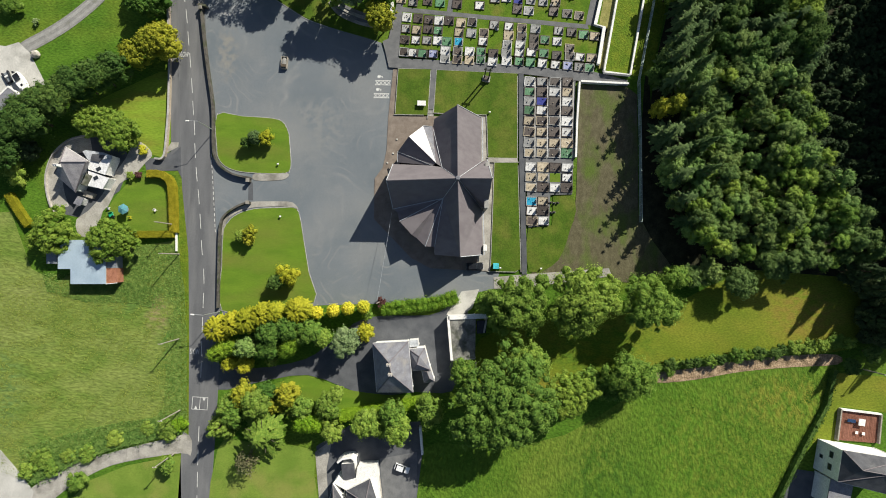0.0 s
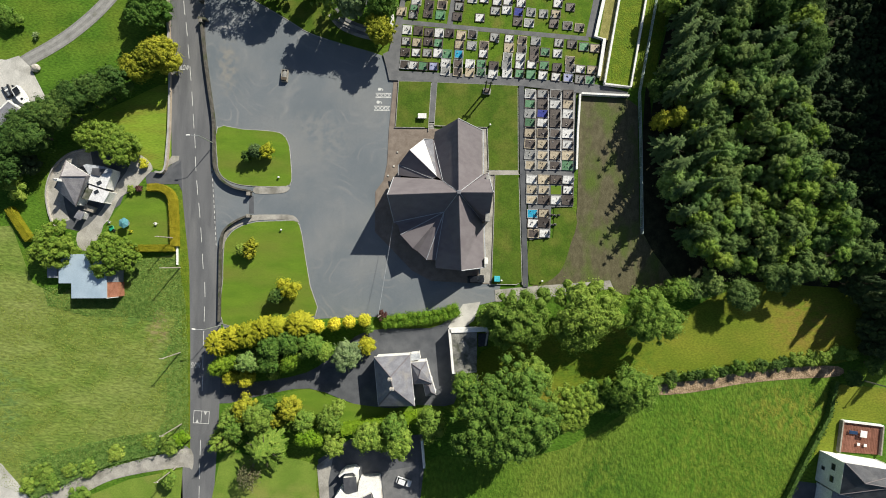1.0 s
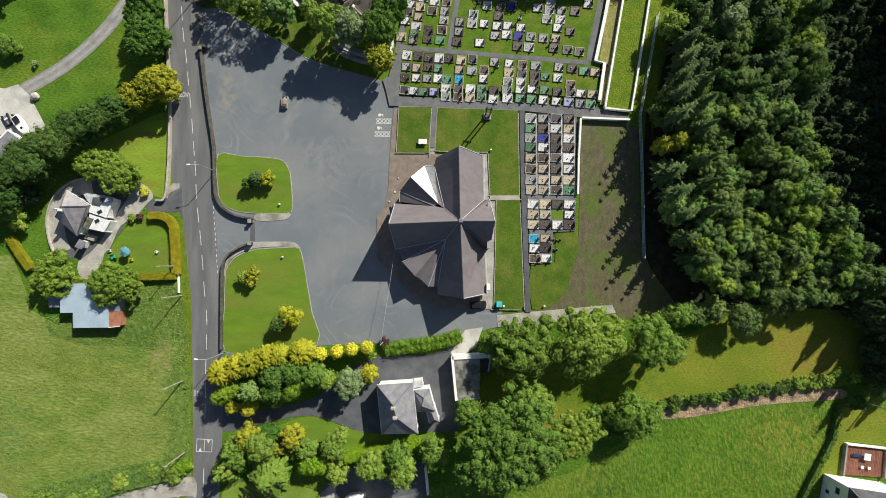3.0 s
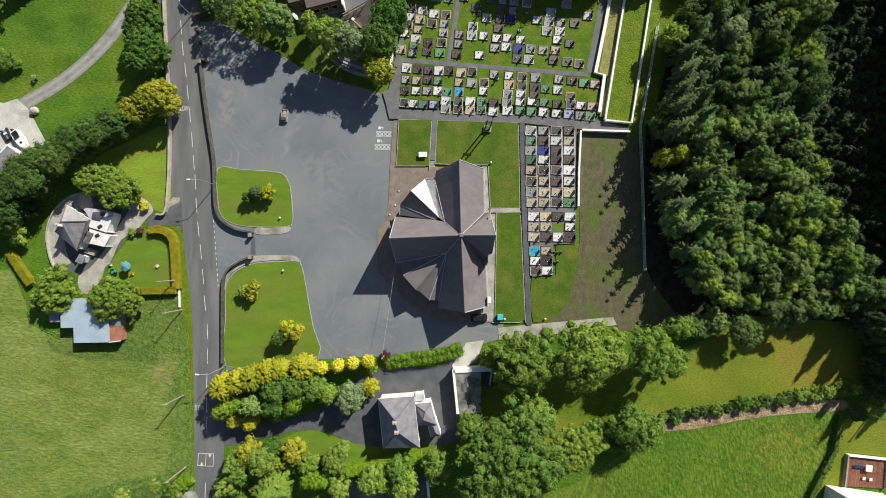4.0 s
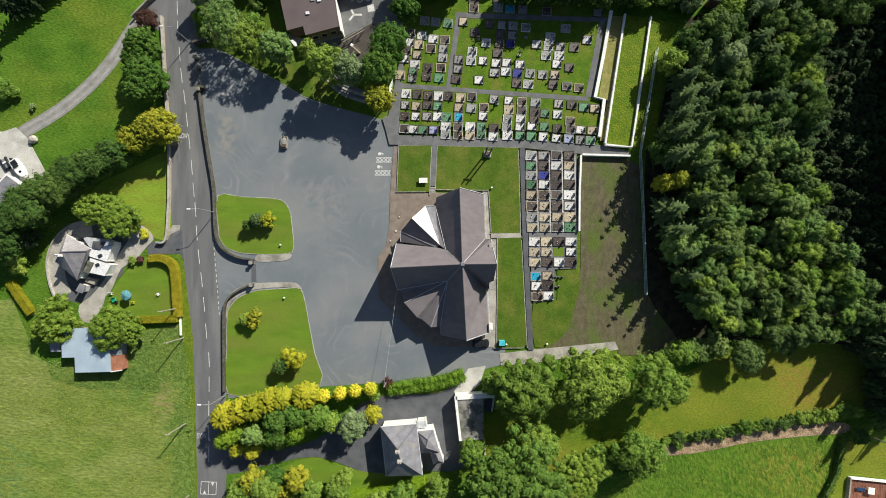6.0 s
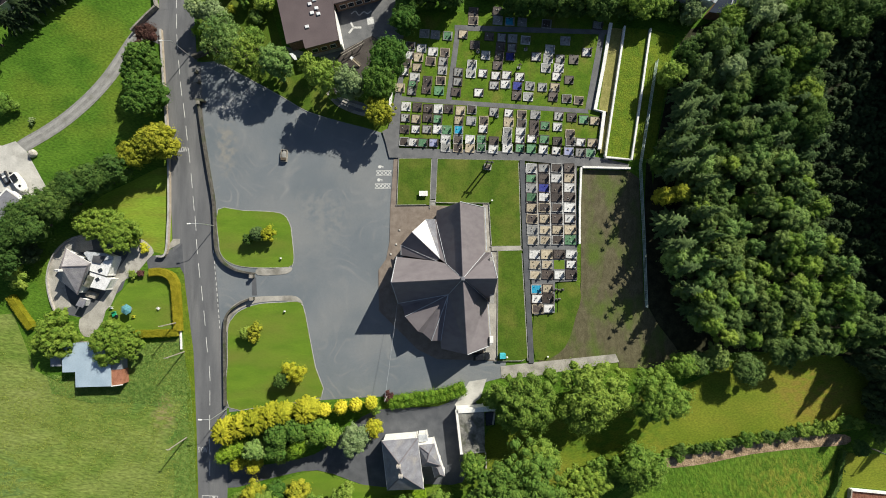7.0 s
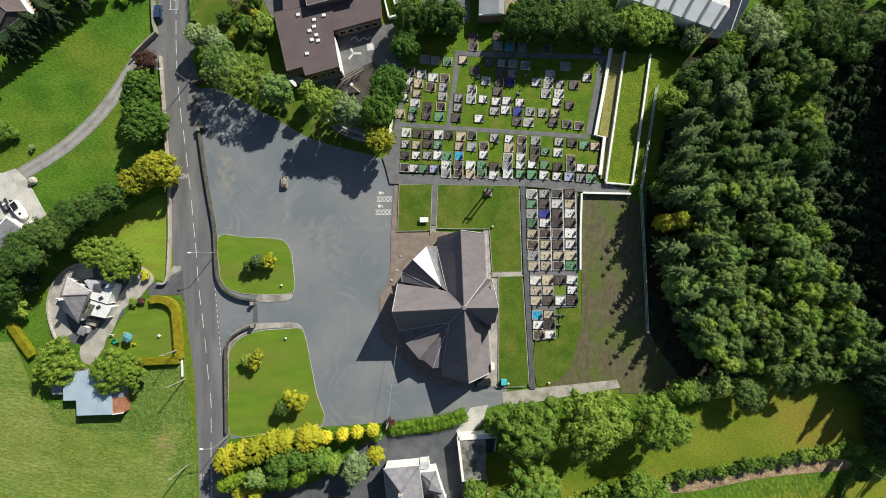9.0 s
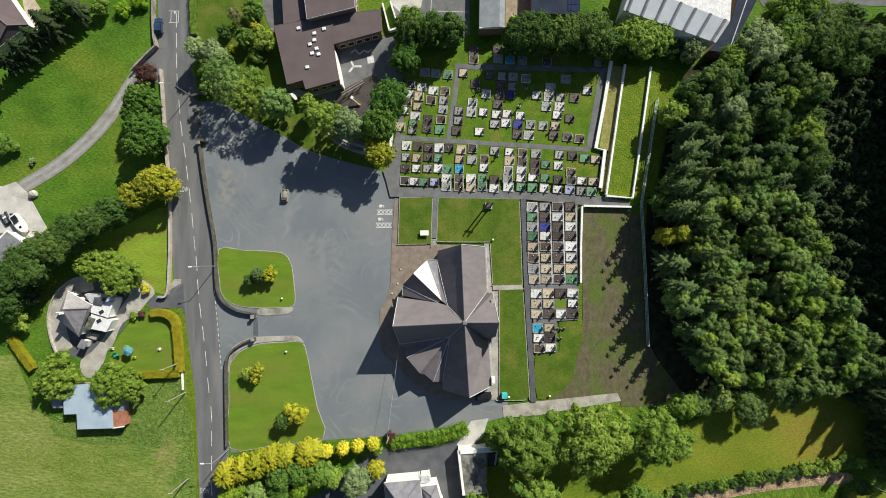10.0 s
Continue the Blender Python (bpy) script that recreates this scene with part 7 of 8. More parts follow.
# lower house at the south edge
lh = thing("house", pose(0, 0, 0), "white rendered house with dark slate roofs", "house")
for cs, e, tp, en in (
        ([(-25.40, -51.12), (-23.03, -54.56), (-23.38, -68.26), (-28.40, -68.42)], 4.6, 7.0, ((-24.57, -53.48), (-24.55, -61.70))),
        ([(-22.17, -52.58), (-16.68, -49.69), (-11.64, -64.03), (-19.95, -68.15)], 4.6, 7.0, ((-17.30, -53.90), (-15.26, -61.42)))):
    W = walls_of(lh, cs, 0, e - 0.1, "white", 0.2)
    hip_roof(lh, cs, en, e, tp, "slate_night")
    windows_on(lh, W[0], 2, 1.0)
PW = [(-23.83, -47.04), (-20.75, -46.69), (-20.37, -50.11), (-23.30, -50.85)]
walls_of(lh, PW, 0, 3.3, "white", 0.1)
part("flat_roof", prism(PW, 3.3, 3.5), "slate_night", lh, "charcoal flat roof")
part("bay_parapet", ribbon([(-24.78, -46.68), (-23.60, -45.72), (-21.46, -45.39), (-20.63, -46.16)], 0.45, 0, 3.6), "white", lh)
part("link_roof", prism([(-25.52, -51.35), (-24.62, -50.01), (-22.58, -50.86), (-20.20, -50.01), (-20.00, -47.63), (-15.46, -47.24), (-14.37, -56.91), (-15.97, -56.96), (-16.85, -49.91), (-22.52, -52.96)], 0.0, 3.6), "white", lh, "white flat-roofed link")
part("garden_wall", ribbon([(-5.47, -38.47), (-4.75, -45.00)], 0.5, 0, 1.8), "white", lh)
part("garden_wall", ribbon([(-15.42, -49.39), (-14.40, -56.15)], 0.3, 0, 1.2), "stone", lh)

# house and sun terrace at the field corner
eh = thing("house", pose(0, 0, 0), "tall white rendered house with a dark slate roof", "house")
EC = [(90.87, -38.94), (104.51, -40.81), (103.15, -49.01), (89.68, -46.02)]
W = walls_of(eh, EC, 0, 6.9, "white", 0.1)
hip_roof(eh, EC, ((92.71, -42.15), (98.25, -42.97)), 7.0, 9.8, "slate_night")
windows_on(eh, W[3], 2, 3.9, 1.3, 0.8, "slate_dark")
windows_on(eh, W[3], 1, 1.4, 0.7, 0.7, "slate_dark")
EL = [(90.17, -46.57), (95.34, -47.70), (94.00, -53.77), (89.10, -52.64)]
W = walls_of(eh, EL, 0, 4.4, "white", 0.1)
part("flat_roof", prism(EL, 4.4, 4.6), "slate_dark", eh)
area("house_court", [(85.22, -46.44), (89.95, -46.97), (93.96, -55.56), (93.21, -67.57), (77.74, -68.06), (81.81, -54.59)], 0.06, "drive", "dark tarmac court beside the tall house", "yard")
area("side_garden", [(95.52, -23.11), (111.82, -24.04), (111.71, -32.86), (96.55, -31.25), (95.14, -39.41), (89.44, -40.25), (93.42, -32.02)], 0.055, "hay", "patchy lawn round the sun terrace", "lawn")
td = thing("sun_terrace", pose(0, 0, 0), "red-brown boarded sun terrace with a pale rim", "terrace")
TA, TB, TC, TD = [Vector(p) for p in ((95.97, -31.65), (105.55, -32.59), (104.81, -39.61), (94.98, -39.08))]
part("deck_frame", prism([TA, TB, TC, TD], 0, 0.36), "wood", td)
nb = 26
for i in range(nb):
    a, b = TA.lerp(TB, i / nb), TA.lerp(TB, (i + 0.9) / nb)
    c, d = TD.lerp(TC, (i + 0.9) / nb), TD.lerp(TC, i / nb)
    part("deck_board", prism([a, b, c, d], 0.37, 0.41), "deck", td)
for a, b in ((TA, TB), (TB, TC), (TD, TA)):
    part("rim_wall", ribbon([a, b], 0.35, 0, 1.0), "white" if a is TA else "wood", td)
for nm, at, mt, sx, sy, sz, lb in (("lounger", (98.39, -34.31), "car_blue", 2.0, 0.8, 0.4, "blue garden lounger on the sun terrace"), ("garden_table", (100.53, -34.54), "white", 1.6, 1.6, 0.1, "white square garden table on the terrace"),
                                   ("garden_stool", (99.57, -37.09), "white", 0.7, 0.7, 0.1, "small white garden seat"), ("garden_stool", (101.19, -37.32), "white", 0.7, 0.7, 0.1, "small white garden seat")):
    o = thing(nm, pose(*at, 0.41, 0, 0, -8), lb, "garden furniture")
    part("top", box(bmesh.new(), sx, sy, 0.1, 0, 0, 0.7 if "table" in nm else 0.35, bevel=0.03), mt, o)
    for ax in (-1, 1):
        for ay in (-1, 1):
            part("leg", box(bmesh.new(), 0.06, 0.06, 0.7 if "table" in nm else 0.35, ax * (sx / 2 - 0.1), ay * (sy / 2 - 0.1), 0), "steel", o)

# school with brown flat roofs
sc = thing("school", pose(0, 0, 0), "brown brick school with stepped flat roofs", "school")
S1 = [(-43.45, 91.90), (-29.02, 94.51), (-28.96, 87.20), (-27.60, 78.23), (-35.74, 76.10), (-36.36, 78.34), (-40.23, 77.28)]
S2 = [(-28.95, 94.68), (-17.27, 95.79), (-17.16, 90.43), (-28.90, 87.35)]
S3 = [(-36.89, 109.75), (-23.73, 109.55), (-23.23, 95.21), (-34.83, 92.46)]
S4 = [(-42.18, 111.28), (-37.28, 111.21), (-35.46, 93.87), (-41.16, 92.26)]
for pts, z in ((S1, 4.2), (S2, 3.9), (S3, 6.0), (S4, 3.96)):
    W = walls_of(sc, pts, 0, z - 0.15, "brick", 0.25)
    part("flat_roof", prism(pts, z - 0.2, z), "brown_roof", sc)
    part("fascia", ribbon([*pts, pts[0]], 0.12, z - 0.35, z + 0.04), "lead" if pts is S3 else "brown_roof", sc)
    for w in W:
        if (w[2] - w[1]).length > 7:
            windows_on(sc, w, int((w[2] - w[1]).length / 2.2), 1.0, 1.4, 1.3)
for x, y in ((-37.41, 91.14), (-33.54, 89.83), (-31.18, 90.92), (-33.54, 88.14), (-34.64, 87.11), (-32.99, 86.04), (-34.09, 84.86), (-32.50, 84.63), (-35.27, 81.45)):
    part("skylight", box(bmesh.new(), 0.95, 0.8, 0.3, x, y, 4.2, turn=12, bevel=0.08), "skylight", sc)
part("white_end_wall", ribbon([(-28.79, 85.86), (-27.14, 77.39)], 0.3, 0, 3.6), "white", sc)
for a, b, hh in (((-17.26, 99.09), (-15.57, 92.05), 1.1), ((-15.57, 92.05), (-13.56, 92.60), 1.1), ((-15.24, 99.35), (-13.83, 94.65), 1.4), ((-13.83, 94.65), (-10.95, 95.49), 1.2)):
    boundary([a, b], hh, 0.3, "white", "low white wall of the school ramp", cap="white")
pg = thing("playground_marking", pose(*(-23.93, 86.33), 0.075), "white painted games on the school playground", "road marking", kind="structure")
ox, oy = pg.matrix_basis.translation.x, pg.matrix_basis.translation.y
bm = bmesh.new()
x, y = (-20.49, 85.12)
box(bm, 1.7, 1.9, 0.008, x - ox, y - oy, turn=8)
for tx, ty in ((-25.95, 82.00), (-22.79, 83.41), (-25.52, 84.90)):
    cx, cy = (-24.80, 83.43)
    ribbon([(cx - ox, cy - oy), (tx - ox, ty - oy)], 0.5, 0.004, 0.01, bm)
part("painted_game", bm, "line", pg)
bm = bmesh.new()
ribbon([(x - ox, y - oy) for x, y in smooth([(-25.37, 86.93), (-24.36, 87.65), (-23.36, 86.61), (-22.20, 87.47), (-21.20, 87.02), (-20.19, 87.74)], closed=False, steps=4)], 0.3, 0.004, 0.01, bm)
part("painted_snake", bm, "line", pg)
sl = thing("slide", pose(*(-24.12, 74.30), 0.07, 0, 0, -35), "small pale yellow slide in the school yard", "slide")
for i in range(2):
    part("leg", box(bmesh.new(), 0.08, 0.08, 1.5, -1.0, 0.5 * i - 0.25, 0), "steel", sl)
part("platform", box(bmesh.new(), 0.7, 0.7, 0.08, -1.0, 0, 1.5, bevel=0.02), "skylight", sl)
bm = bmesh.new()
for oy_, w_, h_ in ((0, 0.6, 0.06), (-0.3, 0.06, 0.22), (0.3, 0.06, 0.22)):
    box(bm, 2.4, w_, h_, 0, oy_, 0, bevel=0.01)
bmesh.ops.transform(bm, verts=bm.verts, matrix=Matrix.Translation((0.35, 0, 0.85)) @ Matrix.Rotation(radians(32), 4, "Y"))
part("chute", bm, "chip_t", sl)
part("porch_canopy", prism([(-40.25, 75.66), (-39.41, 75.79), (-38.56, 75.08), (-38.28, 74.22), (-38.84, 74.09)], 2.4, 2.6), "skylight", sc)
ps = thing("play_frame", pose(*(-24.54, 77.05), 0.07, 0, 0, 30), "timber play frame in the school yard", "play equipment")
for i in range(6):
    part("post", box(bmesh.new(), 0.14, 0.14, 1.6, i * 1.2 - 3, 0.6 * (i % 2), 0), "wood", ps)
part("beam", box(bmesh.new(), 6.4, 0.14, 0.14, 0, 0, 1.6), "wood", ps)
part("beam", box(bmesh.new(), 6.4, 0.14, 0.14, 0, 0.6, 1.6), "wood", ps)

# long sheds north of the cemetery
ns = thing("outbuilding", pose(0, 0, 0), "grey sheeted outbuilding with a shallow gable", "outbuilding")
NB = [(6.79, 90.75), (13.00, 90.94), (13.66, 107.59), (7.27, 107.69)]
walls_of(ns, NB, 0, 3.9, "brick", 0.1)
ra, rb = (11.69, 90.64), (12.19, 107.19)
facet(((*NB[0], 4.0), (*ra, 4.7), (*rb, 4.7), (*NB[3], 4.0)), "grey_sheet", owner=ns)
facet(((*NB[1], 4.0), (*NB[2], 4.0), (*rb, 4.7), (*ra, 4.7)), "grey_sheet", owner=ns)
part("barge_board", ribbon([NB[0], NB[1]], 0.2, 3.6, 4.1), "white", ns)
ne = thing("hall", pose(0, 0, 0), "big sports hall with pale ribbed roof and navy annexe", "hall")
QA, QB, QC, QD = (41.20, 93.60), (63.07, 85.32), (65.80, 89.83), (43.12, 99.16)
facet(((*QA, 6.0), (*QB, 6.0), (*QC, 7.2), (*QD, 7.2)), "pale_sheet", owner=ne)
for i in range(7):
    a = Vector((*QA, 6.0)).lerp(Vector((*QB, 6.0)), (i + 0.3) / 6.6)
    b = Vector((*QD, 7.2)).lerp(Vector((*QC, 7.2)), (i + 0.3) / 6.6)
    part("roof_rib", tube(bmesh.new(), a + Vector((0, 0, -0.02)), b + Vector((0, 0, -0.02)), 0.4, 0.4, 6), "slate_dark", ne)
QE, QF = (66.04, 97.22), (45.63, 107.04)
facet(((*QD, 7.2), (*QC, 7.2), (*QE, 8.0), (*QF, 8.0)), "metal_white", owner=ne)
walls_of(ne, [QA, QB, QE, QF], 0, 5.8, "white", 0.2)
AN = [(63.21, 84.86), (68.17, 84.23), (76.82, 100.22), (71.28, 100.30), (68.67, 91.84)]
part("annexe_wall", prism(AN, 0, 2.9), "brick", ne)
part("annexe_roof", prism(AN, 2.9, 3.1), "navy_sheet", ne)
part("annexe_gutter", ribbon([(67.98, 84.75), (73.25, 98.79)], 0.2, 3.1, 3.2), "lead", ne)
sb = thing("outbuilding", pose(0, 0, 0), "navy-roofed outbuilding with solar panels", "outbuilding")
SBP = [(19.66, 94.57), (31.58, 94.12), (32.12, 107.73), (20.15, 107.91)]
walls_of(sb, SBP, 0, 3.3, "brick", 0.1)
part("flat_roof", prism(SBP, 3.3, 3.5), "navy_sheet", sb)
x0, y0 = (29.06, 95.73)
for i in range(3):
    for j in range(2):
        part("solar_panel", box(bmesh.new(), 1.0, 1.6, 0.06, x0 + 1.06 * i, y0 + 1.7 * j, 3.52), "solar", sb)
area("gravel_strip", [(13.70, 92.81), (20.33, 95.63), (20.85, 110.27), (14.24, 110.37)], 0.075, "tan", "tan gravel strip between the outbuildings", "yard")
bm = bmesh.new()
for a, b in (((-4.75, 97.45), (4.58, 97.02)), ((-4.53, 106.24), (-5.52, 91.32))):
    ribbon([a, b], 0.12, 0.07, 0.08, bm)
tagged(part("court_marking", bm, "line"), "white painted lines on the grey yard", "road marking", kind="structure")
area("north_road", [(77.52, 99.92), (128.53, 99.19), (128.40, 96.43), (100.15, 97.41), (78.86, 97.43)], 0.07, "path", "pale road beyond the wood", "road")
# bungalow in the north-west corner
nw = thing("house", pose(0, 0, 0), "bungalow with a grey-brown tiled roof", "house")
NC = [(-120.97, 97.36), (-111.72, 102.97), (-105.28, 93.70), (-113.64, 87.24)]
walls_of(nw, NC, 0, 2.9, "white", 0.3)
hip_roof(nw, NC, ((-113.19, 96.37), (-108.64, 92.51)), 3.0, 5.0, "brown_roof")
area("bungalow_patio", [(-110.08, 103.36), (-108.05, 103.92), (-104.60, 98.86), (-106.42, 95.21), (-108.47, 95.97)], 0.07, "brickwall", "pink paved patio beside the bungalow", "patio")
# concrete terraces between the school trees and the car park
for i in range(4):
    tagged(part("terrace_step", ribbon(smooth([(-31.00, 67.02), (-28.58, 64.12), (-24.02, 62.05), (-18.89, 60.84)], closed=False), 0.75, -0.1, 0.2 + 0.2 * i, shift=-0.75 * i + 0.4), "path" if i % 2 else "concrete"),
           "curved grey concrete step beside the car park", "step", "terrace steps", "structure")
boundary([(-15.15, 66.40), (-15.46, 62.53)], 1.2, 0.5, "white", "short white wall at the cemetery corner", cap="white")

# ---- lamp posts and poles ----


def street_lamp(at, turn):
    o = thing("street_lamp", pose(*at, 0.05, 0, 0, turn), "slim grey street lamp with an arm over the road", "street lamp", "street lamps")
    part("pole", tube(bmesh.new(), (0, 0, 0), (0, 0, 7.6), 0.11, 0.07), "steel", o)
    part("arm", tube(bmesh.new(), (0, 0, 7.5), (-1.9, 0, 8.0), 0.06, 0.05), "steel", o)
    part("lantern", box(bmesh.new(), 0.85, 0.32, 0.18, -2.2, 0, 7.95, bevel=0.05), "white", o)


street_lamp((-59.25, 33.18), 3)
street_lamp((-56.07, -12.16), -4)
street_lamp((-66.48, 76.57), 4)


def utility_pole(at, h=7.8, turn=0):
    o = thing("utility_pole", pose(*at, 0, 0, 0, turn), "weathered wooden pole with a crossarm", "pole", "telephone poles")
    part("pole", tube(bmesh.new(), (0, 0, -0.3), (0, 0, h), 0.16, 0.11), "wood", o)
    part("crossarm", box(bmesh.new(), 1.0, 0.1, 0.12, 0, 0, h - 0.4), "wood", o)
    for s in (-0.4, 0.4):
        part("insulator", tube(bmesh.new(), (s, 0, h - 0.28), (s, 0, h - 0.1), 0.05, 0.04), "white", o)


for at in ((-64.88, -36.57), (-65.95, -19.12), (-66.83, 1.91), (-65.67, -47.04), (-68.23, 9.25)):
    utility_pole(at, 7.5 if at[1] > -30 else 8.0)
# side-garden lamp inferred from its shadow, built with the wooden pole's shape
utility_pole((102.06, -22.12), 6.0)
cp = thing("utility_pole", pose(*(-16.16, -8.60), 0), "slim service pole at the hedge", "pole", "telephone poles")
part("pole", tube(bmesh.new(), (0, 0, -0.3), (0, 0, 6.0), 0.12, 0.09), "wood", cp)
wire = thing("service_cable", pose(0, 0, 0), "thin overhead cable from the church to a pole", "cable")
wa, wb = Vector((*(-16.16, -8.60), 5.9)), Vector((-13.3, 14.8, 3.5))
pts = [wa.lerp(wb, i / 10) - Vector((0, 0, 4 * 0.25 * (i / 10) * (1 - i / 10))) for i in range(11)]
bm = bmesh.new()
for a, b in zip(pts, pts[1:]):
    tube(bm, a, b, 0.025, 0.025, 5)
part("wire", bm, "lead", wire)

# ---- vehicles and small things ----


def car(at, turn, paint, label, size=1.0):
    o = thing("car", pose(*at, 0.06, 0, 0, turn) @ Matrix.Scale(size, 4), label, "car")
    bm = bmesh.new()
    prof = [(-2.05, 0.35), (-2.1, 0.75), (-1.9, 0.92), (-0.95, 1.0), (0.0, 1.0), (1.2, 0.98), (1.95, 0.85), (2.1, 0.6), (2.05, 0.35)]
    prism([(x, z) for x, z in prof], -0.86, 0.86, bm)
    bmesh.ops.transform(bm, verts=bm.verts, matrix=Matrix.Rotation(radians(90), 4, "X"))
    bmesh.ops.bevel(bm, geom=list(bm.edges), offset=0.06, segments=2, affect="EDGES")
    part("body", bm, paint, o)
    lo = [(-1.85, -0.78), (0.95, -0.78), (0.95, 0.78), (-1.85, 0.78)]
    hi = [(-1.5, -0.68), (0.3, -0.68), (0.3, 0.68), (-1.5, 0.68)]
    for i, nm in enumerate(("side_window", "windscreen", "side_window", "rear_window")):
        bm = bmesh.new()
        k = (i + 1) % 4
        bm.faces.new([bm.verts.new(p) for p in ((*lo[i], 0.95), (*lo[k], 0.95), (*hi[k], 1.44), (*hi[i], 1.44))])
        bmesh.ops.solidify(bm, geom=bm.faces[:], thickness=0.03)
        part(nm, bm, "glass", o)
    part("cabin", box(bmesh.new(), 1.9, 1.3, 0.4, -0.55, 0, 0.98, bevel=0.05), "black", o)
    part("roof", box(bmesh.new(), 1.86, 1.42, 0.07, -0.6, 0, 1.42, bevel=0.025), paint, o)
    for sx in (-1.3, 1.3):
        for sy in (-0.8, 0.8):
            w = part("wheel", tube(bmesh.new(), (sx, sy - 0.1, 0.32), (sx, sy + 0.1, 0.32), 0.32, 0.32, 16), "tyre", o)
            part("rim", tube(bmesh.new(), (sx, sy - 0.11, 0.32), (sx, sy + 0.11, 0.32), 0.2, 0.2, 12), "steel", w)
    for sy in (-0.6, 0.6):
        part("headlight", box(bmesh.new(), 0.1, 0.34, 0.14, 2.04, sy, 0.66, bevel=0.03), "skylight", o)


car((6.92, 0.66), 4, "black", "black hatchback parked behind the church")
car((-9.63, -48.82), -18, "car_white", "pale silver car in the dark yard", 0.88)
car((-74.16, 94.17), 92, "car_blue", "dark blue car parked at the roadside wall")
bn = thing("bin", pose(*(12.08, 0.83), 0.16), "turquoise plastic wheeled bin", "bin")
part("tub", box(bmesh.new(), 1.3, 1.3, 1.1, bevel=0.06), "cyan", bn)
part("lid", box(bmesh.new(), 1.4, 1.4, 0.12, 0, 0, 1.1, bevel=0.05), "cyan", bn)
pl = thing("planter", pose(*(-42.08, 50.70), 0.05, 0, 0, -4), "weathered timber crate of gravel on the tarmac", "crate")
for s in (-1, 1):
    part("side_board", box(bmesh.new(), 0.12, 3.0, 0.8, s * 0.72, 0, 0, bevel=0.02), "wood", pl)
    part("end_board", box(bmesh.new(), 1.32, 0.12, 0.8, 0, s * 1.44, 0, bevel=0.02), "wood", pl)
bm = bmesh.new()
bmesh.ops.create_icosphere(bm, subdivisions=3, radius=1.0, matrix=Matrix.Translation((0, 0, 0.55)) @ Matrix.Diagonal((0.66, 1.36, 0.32, 1)))
part("gravel_load", bm, "gravel", pl)
part("timber_end", box(bmesh.new(), 1.2, 0.7, 0.35, 0, -0.9, 0.72, bevel=0.03), "bark", pl)
bl = thing("boulder", pose(-105.58, 51.75, 0.0, 0, 0, 25), "rounded pale grey boulder beside the yard", "boulder")
bm = bmesh.new()
bmesh.ops.create_icosphere(bm, subdivisions=3, radius=1.0)
for v in bm.verts:
    v.co *= 1 + 0.22 * noise.noise(v.co * 1.7)
    v.co = Vector((v.co.x * 1.15, v.co.y * 0.95, max(v.co.z * 0.8 + 0.45, -0.1)))
part("stone", bm, "stone", bl)
bt = thing("boat", pose(-108.31, 44.28, 0.08, 0, 0, -52), "white motor boat on a trailer in the yard", "boat")
bm = prism([(-2.6, -0.95), (-0.5, -1.2), (1.3, -1.05), (2.4, -0.6), (2.8, 0), (2.4, 0.6), (1.3, 1.05), (-0.5, 1.2), (-2.6, 0.95)], 0.5, 1.5)
bmesh.ops.bevel(bm, geom=list(bm.edges), offset=0.12, segments=2, affect="EDGES")
part("hull", bm, "white", bt)
part("cockpit", box(bmesh.new(), 1.5, 1.5, 0.2, -1.5, 0, 1.42, bevel=0.08), "black", bt)
part("windscreen", box(bmesh.new(), 0.45, 1.4, 0.4, -0.4, 0, 1.5, bevel=0.08), "glass", bt)
part("foredeck_hatch", box(bmesh.new(), 0.6, 0.6, 0.08, 1.2, 0, 1.5, bevel=0.03), "black", bt)
part("outboard", box(bmesh.new(), 0.5, 0.45, 0.8, -2.85, 0, 0.9, bevel=0.08), "black", bt)
part("trailer", box(bmesh.new(), 5.4, 1.2, 0.12, -0.2, 0, 0.35), "steel", bt)
for s in (-0.8, 0.8):
    part("wheel", tube(bmesh.new(), (-0.8, s - 0.1, 0.3), (-0.8, s + 0.1, 0.3), 0.3, 0.3, 14), "tyre", bt)
rb = thing("dinghy", pose(-112.44, 45.49, -0.08, 0, 0, -60), "dark inflatable dinghy on the pale yard", "boat")
for s in (-0.75, 0.75):
    part("side_tube", tube(bmesh.new(), (-1.7, s, 0.45), (1.3, s * 0.8, 0.5), 0.28, 0.28, 10), "black", rb)
part("bow_tube", tube(bmesh.new(), (1.3, -0.62, 0.5), (1.3, 0.62, 0.5), 0.28, 0.28, 10), "black", rb)
part("floor", box(bmesh.new(), 2.9, 1.2, 0.1, -0.2, 0, 0.3, bevel=0.03), "grey_sheet", rb)
part("seat", box(bmesh.new(), 0.5, 1.2, 0.25, -0.5, 0, 0.4, bevel=0.05), "white", rb)
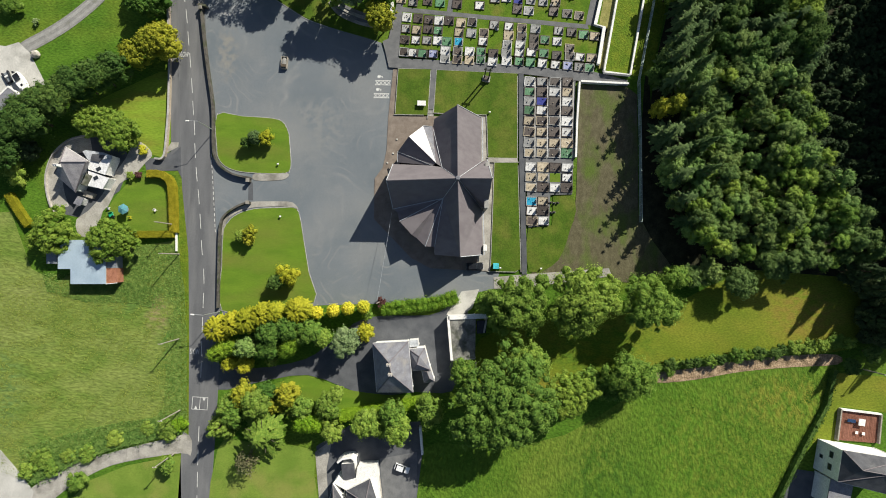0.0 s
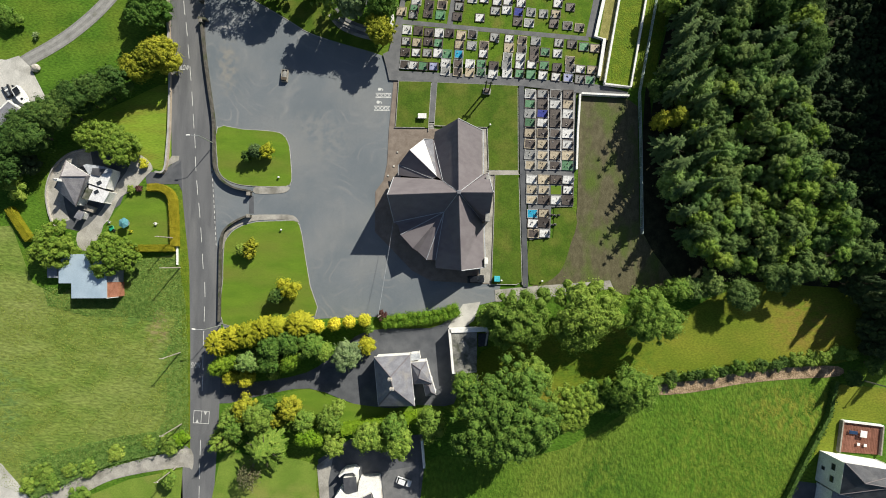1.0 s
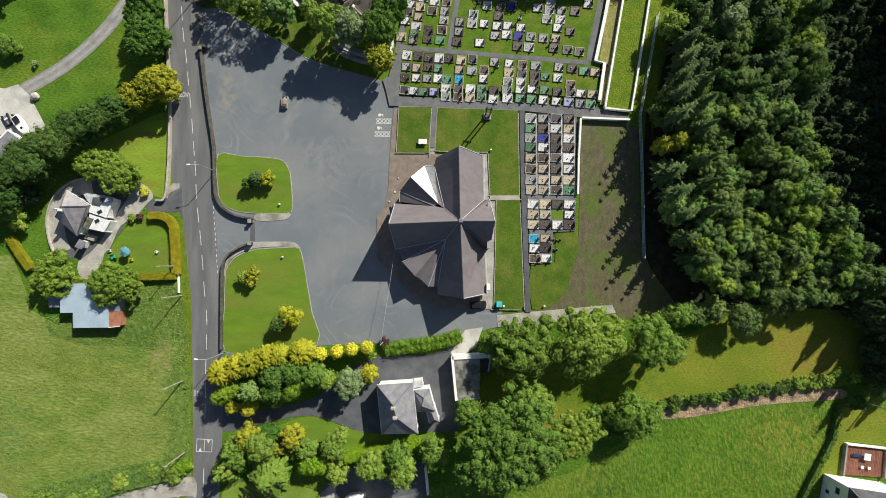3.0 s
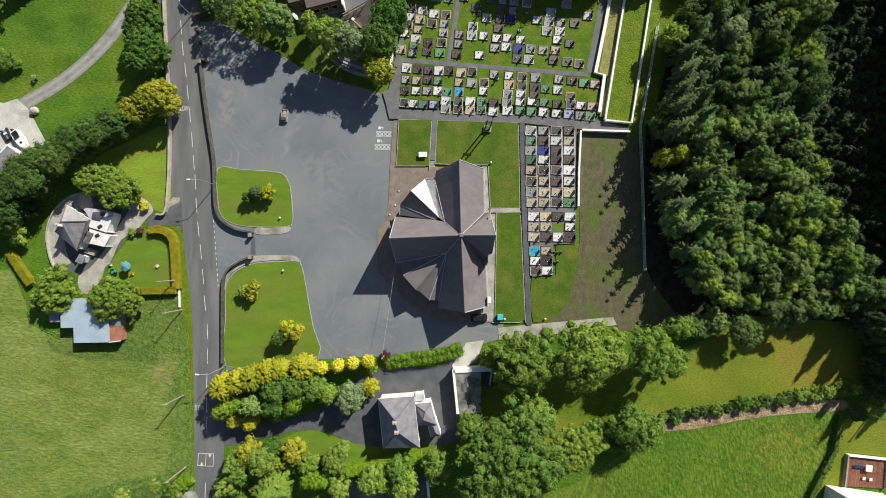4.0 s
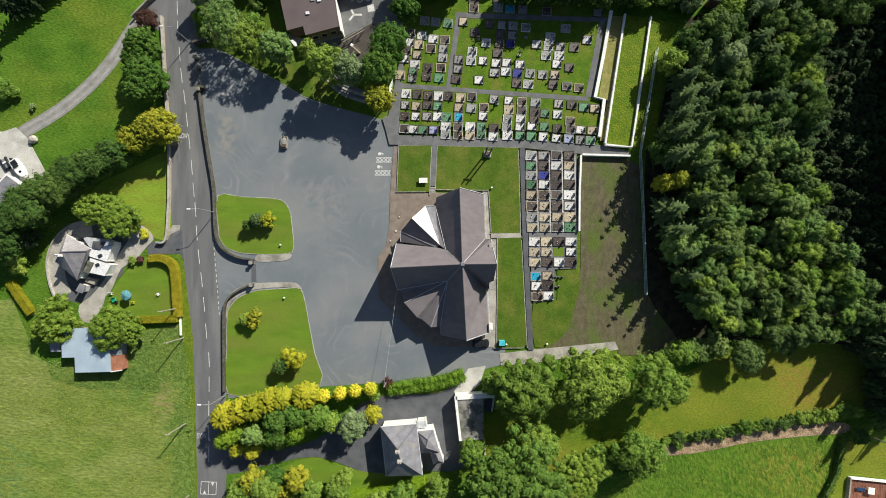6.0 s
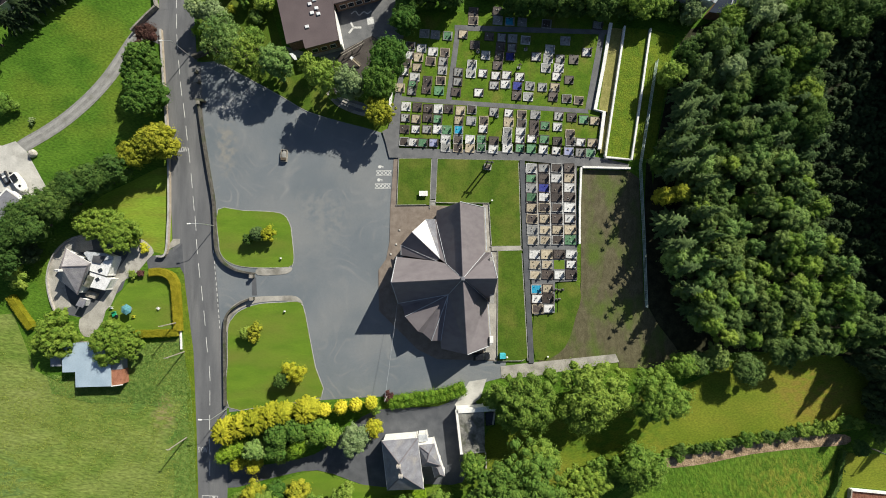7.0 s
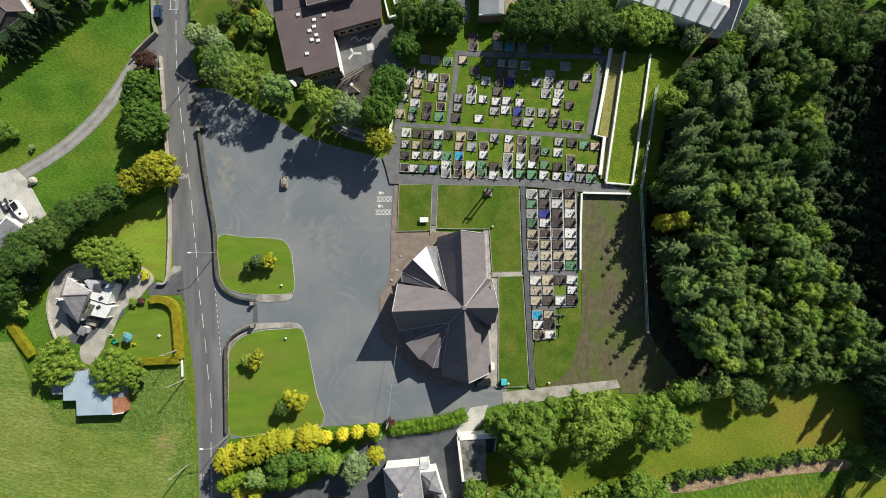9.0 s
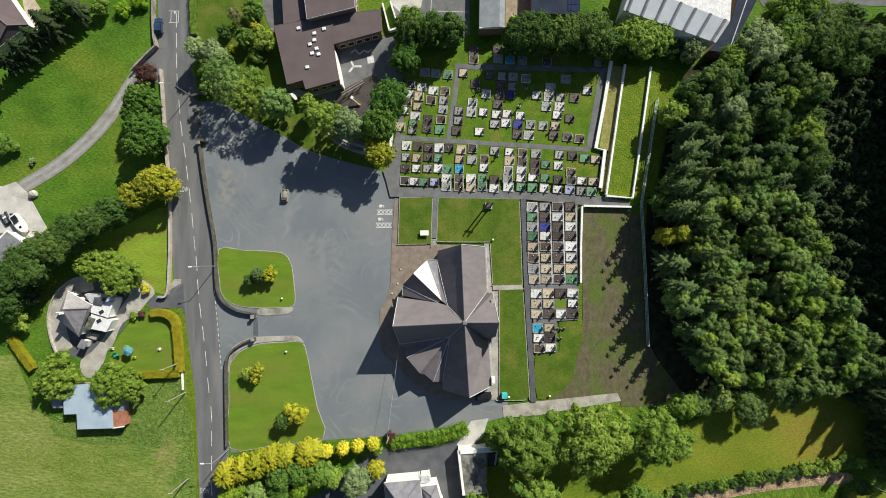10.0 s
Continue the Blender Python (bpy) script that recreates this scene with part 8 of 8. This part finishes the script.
fg = thing("garage", pose(0, 0, 0), "farm garage with a dark flat roof and white fascia", "garage")
FG = [(-109.54, 42.31), (-104.16, 38.51), (-109.30, 31.09), (-115.27, 36.40)]
walls_of(fg, FG, 0, 2.75, "white", 0.15)
part("flat_roof", prism(FG, 2.75, 3.0), "slate_dark", fg)
part("fascia", ribbon([FG[3], FG[0], FG[1], FG[2]], 0.45, 2.6, 3.06), "white", fg, "white boarded fascia")
um = thing("parasol", pose(*(-80.11, 12.66), 0.06), "blue garden parasol over a table", "parasol")
part("pole", tube(bmesh.new(), (0, 0, 0), (0, 0, 2.3), 0.04, 0.04), "steel", um)
bm = bmesh.new()
bmesh.ops.create_cone(bm, cap_ends=False, segments=6, radius1=1.35, radius2=0.03, depth=0.5, matrix=Matrix.Translation((0, 0, 2.2)))
bmesh.ops.solidify(bm, geom=list(bm.faces), thickness=0.03)
part("canopy", bm, "cloth_blue", um)
part("tabletop", tube(bmesh.new(), (0, 0, 0.68), (0, 0, 0.74), 0.6, 0.6, 16), "steel", um)
for at, tn, mt, lb in (((-84.21, 11.37), 20, "green_plastic", "green plastic garden seat"), ((-83.48, 10.81), 60, "black", "dark garden seat on the lawn"), ((-79.35, 10.69), 10, "leaf_yellow", "yellow garden toy on the lawn"), ((-81.56, 13.36), 0, "leaf_yellow", "yellow garden toy on the lawn"), ((-73.14, 12.70), 50, "white", "white garden seat on the lawn"), ((-84.96, 12.92), 0, "white", "white garden pot on the lawn")):
    o = thing("garden_chair", pose(*at, 0.06, 0, 0, tn), lb, "garden seat")
    sz = 1.2 if mt == "green_plastic" else 0.6
    part("seat", box(bmesh.new(), sz, sz * 0.9, 0.12, 0, 0, 0.38, bevel=0.04), mt, o)
    part("backrest", box(bmesh.new(), sz, 0.1, 0.45, 0, sz * 0.42, 0.48, bevel=0.03), mt, o)
    for ax in (-1, 1):
        for ay in (-1, 1):
            part("leg", box(bmesh.new(), 0.06, 0.06, 0.38, ax * sz * 0.42, ay * sz * 0.36, 0), mt, o)
